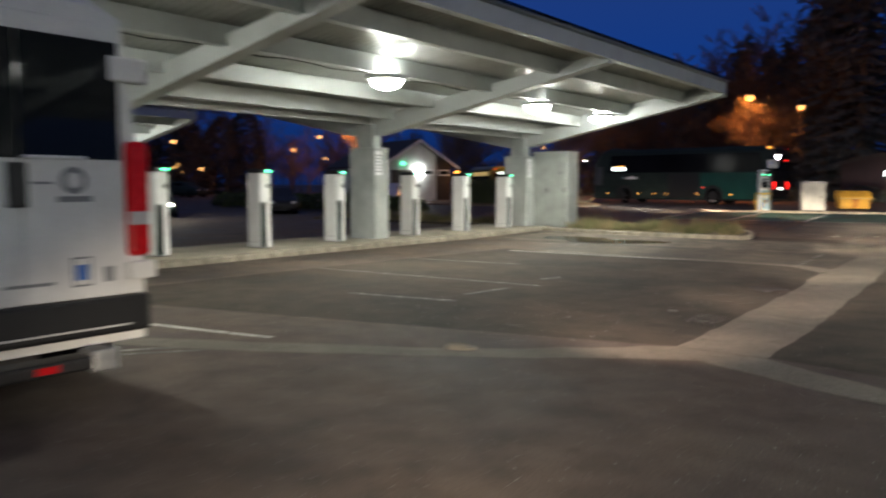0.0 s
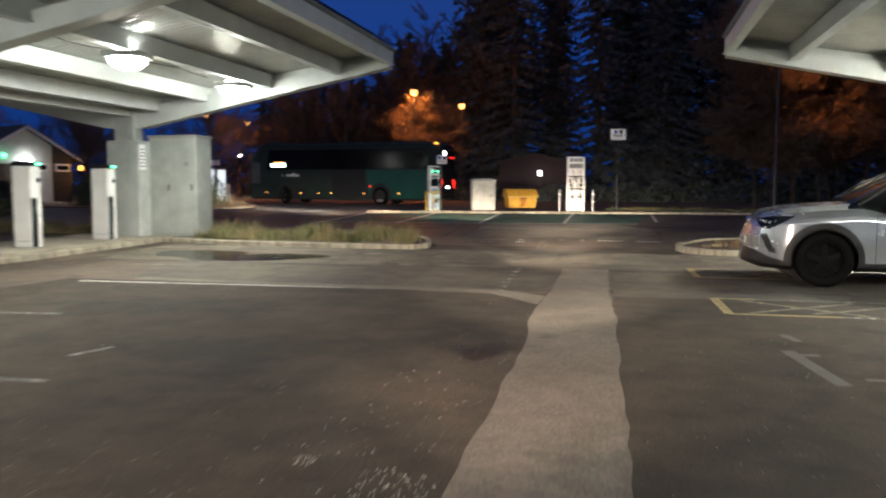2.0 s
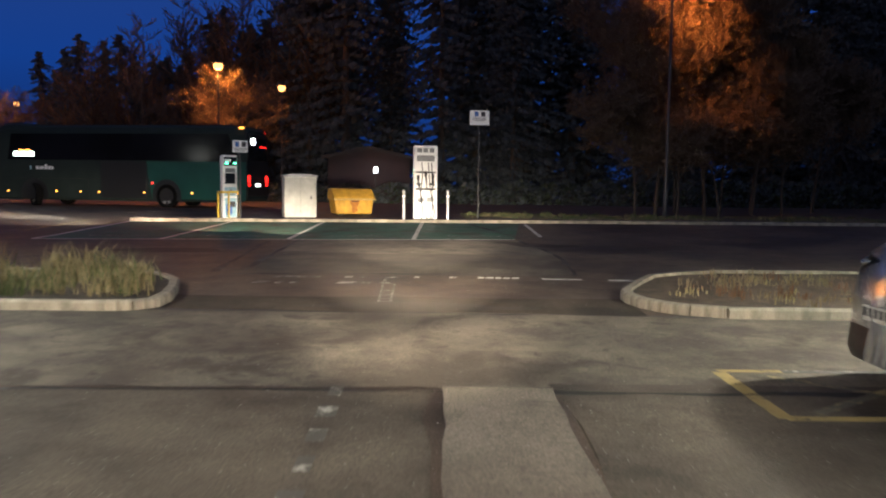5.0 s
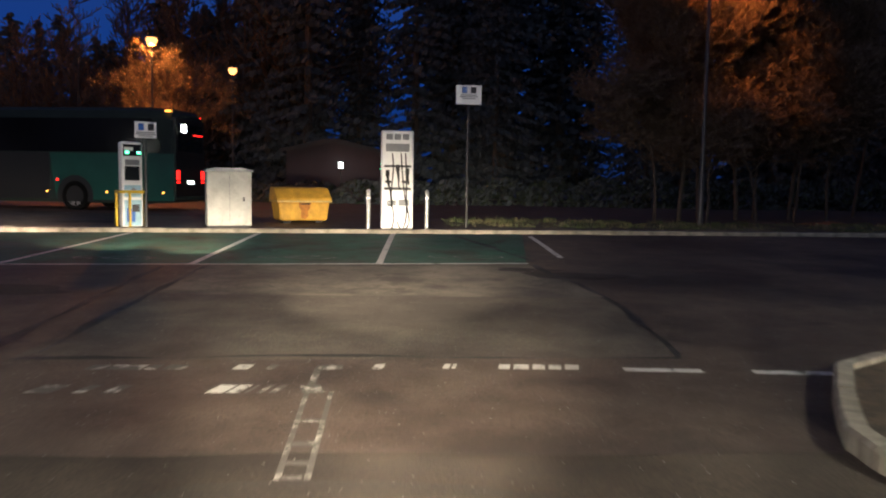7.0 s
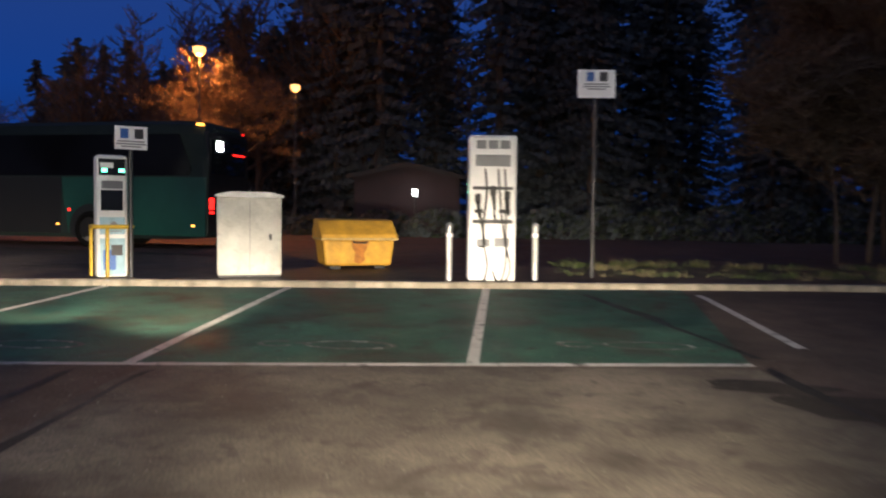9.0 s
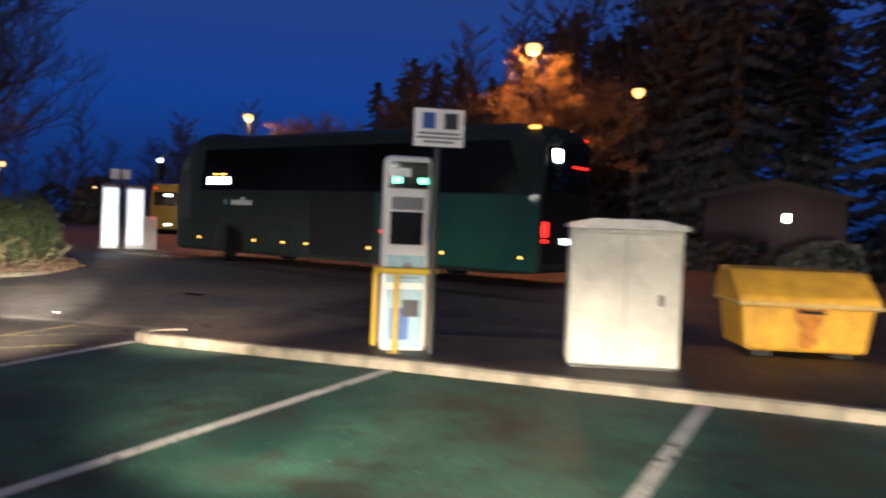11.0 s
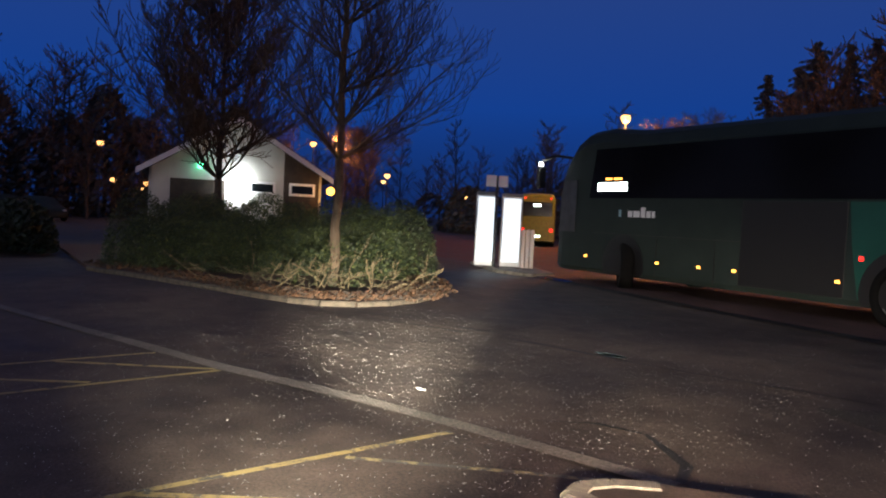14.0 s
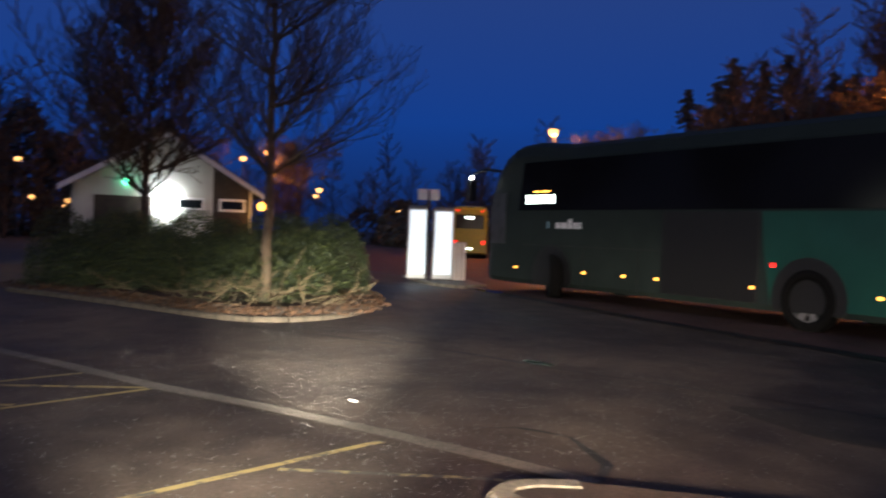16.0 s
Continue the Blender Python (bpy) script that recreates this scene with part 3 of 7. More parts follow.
lay("trench_infill", ragged([(-9.5, 6.1), (-4.41, 8.52), (-2.07, 9.82), (-0.50, 11.22)], [(-9.2, 5.85), (-4.0, 8.26), (-1.85, 9.53), (-0.1, 10.70)], 0.3, 0.03, 6), "trench", up=0.006, label="narrow pale trench infill across the drive")
lay("trench_infill", ragged([(-0.50, 11.22), (0.42, 11.2), (1.85, 10.40), (6.0, 8.6)], [(-0.1, 10.70), (0.95, 10.26), (1.84, 9.98), (5.9, 8.2)], 0.3, 0.03, 7), "trench", up=0.007, label="narrow pale trench infill across the drive")
lay("trench_infill", ragged([(-7.5, 21.0), (-4.8, 20.85), (-1.4, 20.9), (-0.70, 20.4)], [(-7.5, 20.7), (-4.8, 20.55), (-1.5, 20.5), (-0.70, 19.6)], 0.3, 0.03, 8), "trench", up=0.006, label="narrow pale trench infill across the drive")
# tar seams
for x0, y0, x1, y1 in ((-10.5, 23.4, 9.0, 24.1), (-10.2, 27.0, 9.0, 27.1), (-4.45, 36.1, -4.15, 30.4), (-5.1, 36.0, -4.6, 30.4), (0.75, 36.8, 1.28, 33.6), (1.28, 33.6, 1.22, 30.5), (-4.2, 30.18, 1.2, 30.45), (-0.35, 41.2, 0.85, 37.2)):
    lay("tar_seam", ragged([(x0, y0), ((x0 + x1) / 2, (y0 + y1) / 2 + 0.1), (x1, y1)], [(x0 + 0.09, y0 + 0.09), ((x0 + x1) / 2 + 0.09, (y0 + y1) / 2 + 0.17), (x1 + 0.09, y1 + 0.07)], 0.5, 0.05, int(y0 * 10)), "tar", up=0.0055)
# bay lines of the canopy row and its hatching
for y, xa, xb, k in ((8.73, -6.0, -4.2, "white_line"), (12.17, -6.0, -4.2, "white_worn"), (14.4, -9.0, -4.05, "white_worn"), (17.2, -9.0, -6.2, "white_worn"), (20.4, -8.2, -3.2, "white_line"), (23.0, -9.0, -6.5, "white_worn")):
    lay("bay_line", [bar(xa, y - 0.12, xb, y + 0.22, 0.09)], k)
lay("bay_line", [bar(-4.48, 13.05, -4.34, 14.1, 0.09), bar(-4.52, 15.45, -4.38, 15.9, 0.09), bar(-5.3, 7.0, -4.40, 8.26, 0.09), bar(-5.2, 6.85, -4.25, 8.1, 0.07)], "white_worn")
lay("bay_corner_line", [bar(1.90, 17.3, 2.08, 16.0, 0.13), bar(1.85, 17.12, 2.15, 17.14, 0.09), bar(2.02, 18.15, 2.10, 17.8, 0.10), bar(2.3, 16.25, 3.6, 16.35, 0.08)], "white_faint", label="scuffed white bay corner")
for i in range(7):
    lay("dashed_line", [bar(-1.42 - 0.02 * i, 20.7 + i * 0.50, -1.43 - 0.02 * i, 20.95 + i * 0.50, 0.10 + 0.02 * (i % 3))], "white_worn", up=0.009)
# yellow bay corners under the second canopy
for x0, y0, y1 in ((1.64, 19.45, 20.8), (1.60, 23.35, 24.65)):
    lay("bay_corner_line", [bar(x0, y0, x0 - 0.04, y1, 0.12), bar(x0, y0, x0 + 1.3, y0 + 0.03, 0.10), bar(x0 - 0.04, y1, x0 + 0.5, y1 + 0.01, 0.09)], "yellow_line", up=0.0055)
    lay("bay_line", [bar(x0 + 0.5, y1, 6.5, y1 + 0.1, 0.09), bar(x0 + 1.3, y0 + 0.03, 6.5, y0 + 0.1, 0.09)], "white_worn", up=0.0055)
    lay("hatch_line", [bar(x0 + 0.26, y0 + 0.12, x0 + 1.7, y1 - 0.1, 0.09), bar(x0 + 0.26, y1 - 0.12, x0 + 1.7, y0 + 0.1, 0.09), bar(x0 + 1.0, y0 + 0.2, x0 + 2.4, y1 - 0.1, 0.09)], "yellow_worn", up=0.006)
lay("paint_scuff", [[(2.4, 21.4), (3.4, 21.1), (3.5, 21.35), (2.6, 21.75)], [(2.9, 20.95), (3.3, 20.85), (3.6, 21.05), (3.1, 21.1)]], "white_faint", up=0.0056, label="scuffed remains of white paint")
# give way marks at the mouth of the drive: a broken line, worn blocks and a narrow ladder
for x0, x1 in ((0.66, 1.28), (1.68, 2.32), (-6.2, -5.4)):
    lay("give_way_mark", [bar(x0, 30.12 - 0.03 * (x0 - 0.7), x1, 30.12 - 0.03 * (x1 - 0.7), 0.11)], "white_line")


def slanted(x0, x1, y, tall, lean=0.05):
    return [(x0 - lean, y - tall / 2), (x1 - lean, y - tall / 2), (x1 + lean, y + tall / 2), (x0 + lean, y + tall / 2)]


FAR_ROW = ((-0.33, -0.24), (-0.21, -0.09), (-0.06, 0.04), (0.07, 0.17), (0.20, 0.31), (-0.77, -0.72), (-0.70, -0.67), (-1.32, -1.24), (-2.39, -2.27), (-2.14, -2.07),
           (-3.50, -3.36), (-3.34, -3.08), (-3.05, -2.96), (-2.92, -2.76))
for i, (x0, x1) in enumerate(FAR_ROW):
    y = 30.17 + 0.02 * x0 if x0 > -1 else 30.12 + 0.055 * (x0 + 1.3)
    lay("give_way_mark", [slanted(x0, x1, y, 0.15, 0.012)], "white_line" if i < 9 else "white_worn")
for x0, x1 in ((-2.40, -2.28), (-2.26, -2.17), (-2.14, -2.11), (-2.05, -2.01), (-1.97, -1.92), (-3.30, -3.22), (-3.10, -3.0), (-3.62, -3.44)):
    lay("give_way_mark", [slanted(x0, x1, 29.42 + 0.04 * (x0 + 3.5), 0.20, 0.03)], "white_line" if -2.45 < x0 < -2.2 else "white_worn")
for shape in (bar(-1.76, 30.07, -1.56, 30.09, 0.13), bar(-1.745, 30.05, -1.725, 29.45, 0.055), bar(-1.78, 29.46, -1.64, 29.50, 0.20), bar(-1.735, 29.45, -1.64, 27.85, 0.035),
              bar(-1.565, 29.42, -1.49, 27.85, 0.035), bar(-1.69, 28.80, -1.53, 28.81, 0.05), bar(-1.66, 28.40, -1.51, 28.41, 0.07), bar(-1.65, 28.12, -1.50, 28.12, 0.06), bar(-1.64, 27.92, -1.52, 27.92, 0.05)):
    lay("worn_box_mark", [shape], "white_worn", up=0.0045)
# green charging bays and their lines
BAY_X = (-10.35, -7.55, -4.70, -1.75, 1.05)


def front(x):
    return 36.33 + 0.117 * (x + 4.7)


def head(x):
    return 41.50 + 0.125 * (x + 4.7)


lay("green_surface", [[(a, front(a)), (b, front(b)), (b, head(b)), (a, head(a))] for a, b in zip(BAY_X[:-2], BAY_X[1:-1])] + [[(-1.75, front(-1.75)), (0.72, front(0.72)), (1.25, head(1.25)), (-1.75, head(-1.75))]], "green_bay", label="faded green coating of the charging bays")
for xa, xb in ((-10.39, -10.29), (-7.57, -7.38), (-4.67, -4.69), (-1.72, -1.74)):
    lay("bay_line", [bar(xa, front(xa), xb, head(xb) - 0.05, 0.11)], "white_line", up=0.008)
lay("bay_line", [bar(1.43, 37.75, 1.34, 41.5, 0.11)], "white_line", up=0.008)
lay("bay_line", [bar(-10.4, front(-10.4), 0.74, front(0.74), 0.10)], "white_line", up=0.008)


def ring(cx, cy, rx, ry, w, a0=0, a1=360, k=26):
    """Quads of a painted oval stroke."""
    pts = [(math.cos(radians(a0 + (a1 - a0) * i / k)), math.sin(radians(a0 + (a1 - a0) * i / k))) for i in range(k + 1)]
    return [[(cx + p[0] * (rx - w), cy + p[1] * (ry - w)), (cx + p[0] * rx, cy + p[1] * ry), (cx + q[0] * rx, cy + q[1] * ry), (cx + q[0] * (rx - w), cy + q[1] * (ry - w))] for p, q in zip(pts[:-1], pts[1:])]


# outlined plug symbols near the mouth of each bay
for x in (-8.9, -6.15, -3.2, -0.3):
    y = front(x) + 0.85
    lay("bay_symbol", ring(x + 0.26, y, 0.46, 0.20, 0.06) + ring(x - 0.45, y - 0.02, 0.20, 0.15, 0.06, 60, 330, 16) + [bar(x - 0.28, y + 0.03, x - 0.18, y + 0.03, 0.06)], "white_worn", up=0.008, label="worn white charging symbol")
# gutter slab and yellow lines beside the green bays
lay("gutter", ragged([(-26.0, 37.95), (-18.4, 39.70), (-14.26, 40.65), (-12.8, 41.09), (-11.8, 41.34), (-10.2, 41.65)], [(-26.0, 37.79), (-18.4, 39.54), (-14.26, 40.48), (-12.8, 40.92), (-11.8, 41.17), (-10.2, 41.49)], 0.6, 0.012, 9), "trench", up=0.012, label="pale concrete gutter")
for a in ((-11.70, 37.6, -11.65, 41.12), (-11.68, 39.08, -10.62, 40.35), (-14.30, 37.4, -14.20, 40.5), (-15.30, 39.38, -14.25, 40.50), (-15.50, 37.8, -15.27, 40.25), (-15.0, 38.6, -14.3, 39.45), (-11.17, 38.49, -10.61, 39.20)):
    lay("yellow_line", [bar(*a, 0.065)], "yellow_line")
lay("yellow_line", [bar(-11.58, 40.28, -10.46, 41.31, 0.05)], "yellow_worn")
lay("wet_patch", [[(-6.9 + 1.0 * math.cos(a) * (1 + 0.18 * math.sin(3 * a)) - 2.0, 25.0 + 0.9 * math.sin(a) * (1 + 0.15 * math.cos(2 * a))) for a in (i * math.tau / 28 for i in range(28))]], "water", up=0.007, label="still puddle on the asphalt")
lay("wet_patch", [[(-7.2 + 1.35 * math.cos(a) * (1 + 0.2 * math.sin(2 * a)), 24.6 + 0.75 * math.sin(a) + 0.25 * math.cos(a)) for a in (i * math.tau / 28 for i in range(28))]], "water", up=0.0075, label="still puddle on the asphalt")

# coach stand surface with the reddish sodium light put into its colour
lay("red_surface", ragged([(-46.0, 57.5), (-30.0, 53.8), (-21.7, 51.4), (-14.0, 49.2), (-7.0, 47.6)], [(-46.0, 72.0), (-30.0, 66.0), (-21.0, 60.0), (-14.0, 58.0), (-7.0, 56.0)], 1.0, 0.05, 14), "sodium_asphalt", label="coach stand asphalt tinted red for the street light")
# painted dark band for the shadow along the coach, in the tar material
lay("tar_seam", ragged([(-21.7, 51.05), (-14.0, 48.85), (-7.0, 47.25)], [(-21.7, 51.40), (-14.0, 49.20), (-7.0, 47.60)], 0.5, 0.02, 15), "tar", up=0.010)


def grit(name, boxes, label, seed, size=1.0, key="chip"):
    """Loose pale chippings strewn over the asphalt."""
    rnd = random.Random(seed)
    vs, fs = [], []
    for x0, x1, y0, y1, count in boxes:
        for _ in range(count):
            x, y, r = rnd.uniform(x0, x1), rnd.uniform(y0, y1), rnd.uniform(0.0028, 0.0060) * size
            z, a, i = h(y) + 0.004, rnd.uniform(0, math.tau), len(vs)
            vs += [(x + r * math.cos(a + k * 1.57) * rnd.uniform(0.7, 1.3), y + r * math.sin(a + k * 1.57) * rnd.uniform(0.7, 1.3), z) for k in range(4)] + [(x, y, z + r * rnd.uniform(0.5, 1.0))]
            fs += [(i, i + 1, i + 4), (i + 1, i + 2, i + 4), (i + 2, i + 3, i + 4), (i + 3, i, i + 4)]
    me = bpy.data.meshes.new(name)
    me.from_pydata(vs, [], fs)
    me.materials.append(M[key])
    return tagged(new(name, me), label, "gravel", kind="stuff")


grit("loose_grit", [(-22, -9.5, 40.5, 48, 5200), (-17, -10.5, 40.8, 44.8, 2400), (-16, -10.5, 37.5, 42, 1800), (-12, -2, 31, 37, 300), (-9, 3, 22, 29, 120), (-8, 2, 8, 22, 100)], "loose pale grit strewn over the asphalt", 77)

lay("oil_stain", [[(-0.93 + (0.26 + 0.10 * math.sin(3 * a)) * math.cos(a), 16.52 + (0.34 + 0.10 * math.cos(5 * a)) * math.sin(a)) for a in (i * math.tau / 30 for i in range(30))]], "oil", up=0.005, label="dark oily stain")
grit("crumbled_asphalt", [(-0.98, -0.54, 12.75, 13.45, 130), (-1.44, -1.28, 13.38, 13.52, 24), (-1.5, -0.6, 13.6, 16.6, 55), (-2.8, -0.9, 12.8, 16.0, 25), (-3.4, -1.4, 10.3, 13.0, 110), (-5.2, -2.0, 9.2, 12.2, 90)], "patches of crumbled pale asphalt", 78, 1.55, "crumb")

for line in ([(-11.66, 41.76), (-11.35, 42.14), (-10.98, 42.24), (-10.41, 41.91), (-10.24, 41.60)], [(-18.1, 42.85), (-15.69, 43.67), (-14.11, 44.12), (-12.48, 44.30), (-11.09, 44.65), (-8.5, 45.1)],
             [(-17.2, 43.6), (-15.6, 44.0), (-14.4, 44.35)]):
    lay("tar_seam", ragged(line, [(x + 0.04, y + 0.05) for x, y in line], 0.3, 0.02, int(-line[0][0] * 10)), "tar", up=0.0056)
lay("wet_patch", [[(-13.13 + 0.22 * math.cos(a), 44.38 + 0.09 * math.sin(a)) for a in (i * math.tau / 16 for i in range(16))]], "water", up=0.009, label="small wet glint on the asphalt")
lay("wet_patch", [[(-20.6 + 0.55 * math.cos(a), 51.0 + 0.20 * math.sin(a) - 0.1 * math.cos(a)) for a in (i * math.tau / 20 for i in range(20))]], "water", up=0.012, label="small puddle beside the coach wheel")
for cx, cy, rx, ry, s in ((-9.8, 44.3, 0.9, 0.45, 3), (-6.5, 33.6, 1.3, 0.4, 4), (1.25, 35.6, 0.75, 0.42, 7), (0.6, 36.2, 0.5, 0.22, 8), (-1.2, 27.6, 1.4, 0.25, 9)):
    lay("damp_stain", [[(cx + rx * math.cos(a) * (1 + 0.2 * math.sin(3 * a + s)), cy + ry * math.sin(a) * (1 + 0.2 * math.cos(2 * a + s))) for a in (i * math.tau / 26 for i in range(26))]], "damp", up=0.0052, label="dark damp stain")

# leaf crumbs and dirt washed up along the kerb of the bays
grit("kerb_dirt", [(-10.2 + 0.9 * i, -9.3 + 0.9 * i, head(-9.75 + 0.9 * i) - 0.26, head(-9.75 + 0.9 * i) - 0.09, 70) for i in range(12)], "brown crumbs washed up along the kerb", 92, 1.5, "bark")


# ---- kerbs, charging island, verge ----
def kerb_mesh(key="kerb"):
    bm = bmesh.new()
    add_prism(bm, [(-0.065, -0.12), (0.065, -0.12), (0.065, 0.12), (-0.04, 0.12), (-0.065, 0.095)], "x", 0.0, 1.0)
    return finish(bm, "kerb_stone", key)


KERB = {k: kerb_mesh(k) for k in ("kerb", "edging")}


def kerb_run(line, label, step=0.9, top=0.12, key="kerb"):
    """Kerb stones end to end along a line; the face is on the line's right-hand side."""
    root = tagged(new("kerb"), label, "kerb", kind="structure")
    for (xa, ya), (xb, yb) in zip(line[:-1], line[1:]):
        length = math.hypot(xb - xa, yb - ya)
        k = max(1, round(length / step))
        turn = math.degrees(math.atan2(yb - ya, xb - xa))
        for i in range(k):
            x, y = xa + (xb - xa) * i / k, ya + (yb - ya) * i / k
            x2, y2 = xa + (xb - xa) * (i + 1) / k, ya + (yb - ya) * (i + 1) / k
            z, z2 = h(y), h(y2)
            ob = new("kerb_stone", KERB[key])
            ob.parent = root
            pitch = -math.degrees(math.atan2(z2 - z, length / k))
            ob.matrix_world = pose(x, y, z + top - 0.12 + random.uniform(-0.004, 0.004), 0, pitch, turn) @ Matrix.Diagonal((length / k - 0.004, 1, 1, 1))
    return root


def arc(cx, cy, rx, ry, a0, a1, k):
    return [(cx + rx * math.cos(radians(a0 + (a1 - a0) * i / k)), cy + ry * math.sin(radians(a0 + (a1 - a0) * i / k))) for i in range(k + 1)]


def raised(name, outline, up, material, label, category):
    """A flat raised bed or pavement that follows the rise of the ground."""
    bm = bmesh.new()
    top = [bm.verts.new((x, y, h(y) + up)) for x, y in outline]
    low = [bm.verts.new((x, y, h(y) - 0.05)) for x, y in outline]
    k = len(outline)
    for i in range(k):
        bm.faces.new((low[i], low[(i + 1) % k], top[(i + 1) % k], top[i]))
    f = bm.faces.new(top)
    bmesh.ops.triangulate(bm, faces=[f])
    return structure(name, bm, material, label, category)


kerb_run([(-11.5, 28.15), (-11.5, -6.0)][::-1], "worn concrete kerb of the charging island")
raised("pavement", [(-14.2, -6.0), (-11.56, -6.0), (-11.56, 28.15), (-14.2, 28.15)], 0.10, "paving", "pale concrete paving under the chargers", "pavement")
kerb_run([(-14.2, 28.15), (-14.2, -6.0)], "worn concrete kerb behind the chargers")
VERGE_FRONT = [(-11.5, 27.6), (-9.3, 27.1), (-6.5, 27.0), (-4.75, 27.05)]
VERGE = VERGE_FRONT + [(-4.45, 27.10), (-4.27, 27.28), (-4.28, 27.7), (-4.42, 28.3), (-4.62, 28.9), (-4.95, 29.35), (-5.5, 29.6), (-7.0, 29.75), (-11.0, 29.95), (-24.0, 30.2)]
kerb_run(VERGE, "pale kerb round the grass verge", 0.9)
raised("verge", VERGE + [(-24.0, 28.3), (-14.2, 28.2)], 0.09, "soil", "raised verge of bare soil under rough grass", "verge")
ISLAND = [(9.5, 27.2), (2.5, 27.15)] + arc(2.68, 28.2, 1.12, 1.05, 258, 150, 6) + [(1.95, 29.25), (2.30, 29.92), (2.80, 30.28), (3.5, 30.55), (9.5, 30.9)]
kerb_run(ISLAND[::-1], "pale rounded kerb of the planted island", 0.6, 0.13)
raised("planting_bed", ISLAND, 0.085, "bed_brown", "bed of dark soil with weeds", "planting bed")
HEAD = [(-10.10, 41.30), (-10.27, 41.12), (-10.32, 40.95), (-10.26, 40.82), (-10.08, 40.80), (-7.6, head(-7.6)), (-4.7, head(-4.7)), (-1.75, head(-1.75)), (3.0, head(3.0)), (14.0, head(9.0))]
kerb_run(HEAD, "pale kerb at the head of the green bays", 0.9, 0.10)
raised("footway", [(x, y + 0.06) for x, y in HEAD] + [(14.0, 46.3), (3.0, 45.4), (-3.0, 45.0), (-8.4, 42.5), (-9.6, 41.7)], 0.085, "asphalt", "dark asphalt footway behind the bays", "footway")


def blades(name, outline_x, outline_y, count, tall, mats, label, seed, up=0.08, inside=None, lean=0.5):
    """Grass: many bent tapering blades in tufts."""
    rnd = random.Random(seed)
    verts, faces, slots = [], [], []
    tufts = [(rnd.uniform(*outline_x), rnd.uniform(*outline_y), rnd.triangular(0.25, 1.05, 0.45)) for _ in range(count // 14)]
    tufts = [t for t in tufts if inside is None or inside(t[0], t[1])]
    # clumps and thin spots along the verge
    tufts = [(x, y, k * (0.40 + 0.95 * abs(math.sin(0.9 * x + 1.7 * math.sin(0.61 * x + y))))) for x, y, k in tufts]
    tufts = [t for t in tufts if t[2] > 0.22]
    for tx, ty, size in tufts:
        slot = rnd.randrange(len(mats))
        for _ in range(14):
            x, y = tx + rnd.gauss(0, 0.09), ty + rnd.gauss(0, 0.09)
            z = h(y) + up
            a, tall_ = rnd.uniform(0, math.tau), tall * size * rnd.uniform(0.5, 1.1)
            dx, dy = math.cos(a) * tall_ * lean * rnd.random(), math.sin(a) * tall_ * lean * rnd.random()
            wx, wy = -math.sin(a) * 0.007, math.cos(a) * 0.007
            i = len(verts)
            verts += [(x - wx, y - wy, z), (x + wx, y + wy, z), (x + dx * 0.35 + wx, y + dy * 0.35 + wy, z + tall_ * 0.6), (x + dx * 0.35 - wx, y + dy * 0.35 - wy, z + tall_ * 0.6), (x + dx, y + dy, z + tall_)]
            faces += [(i, i + 1, i + 2, i + 3), (i + 3, i + 2, i + 4)]
            slots += [slot, slot]
    me = bpy.data.meshes.new(name)
    me.from_pydata(verts, [], faces)
    for k in mats:
        me.materials.append(M[k])
    me.polygons.foreach_set("material_index", slots)
    return tagged(new(name, me), label, "grass", kind="stuff")


blades("grass", (-23.5, -4.5), (27.4, 29.7), 17000, 0.46, ("grass", "grass", "grass", "grass_green"), "rough dry grass on the verge", 11, lean=1.15, inside=lambda x, y: (y > 28.3 or (x > -10.5 and y > 27.4)) and x < -4.6 - 0.25 * (y - 27.4))
blades("weeds", (2.0, 6.5), (27.4, 30.3), 1300, 0.18, ("litter", "grass", "stem"), "sparse weeds in the planted island", 12, inside=lambda x, y: ((x - 2.9) ** 2 + (y - 28.6) ** 2 < 0.8 or x > 3.2) and (x > 2.7 or y > 28.2))
blades("grass", (-0.5, 14.0), (43.2, 46.5), 9000, 0.16, ("grass_green", "grass", "grass_green"), "low grass behind the footway", 13, up=0.05)


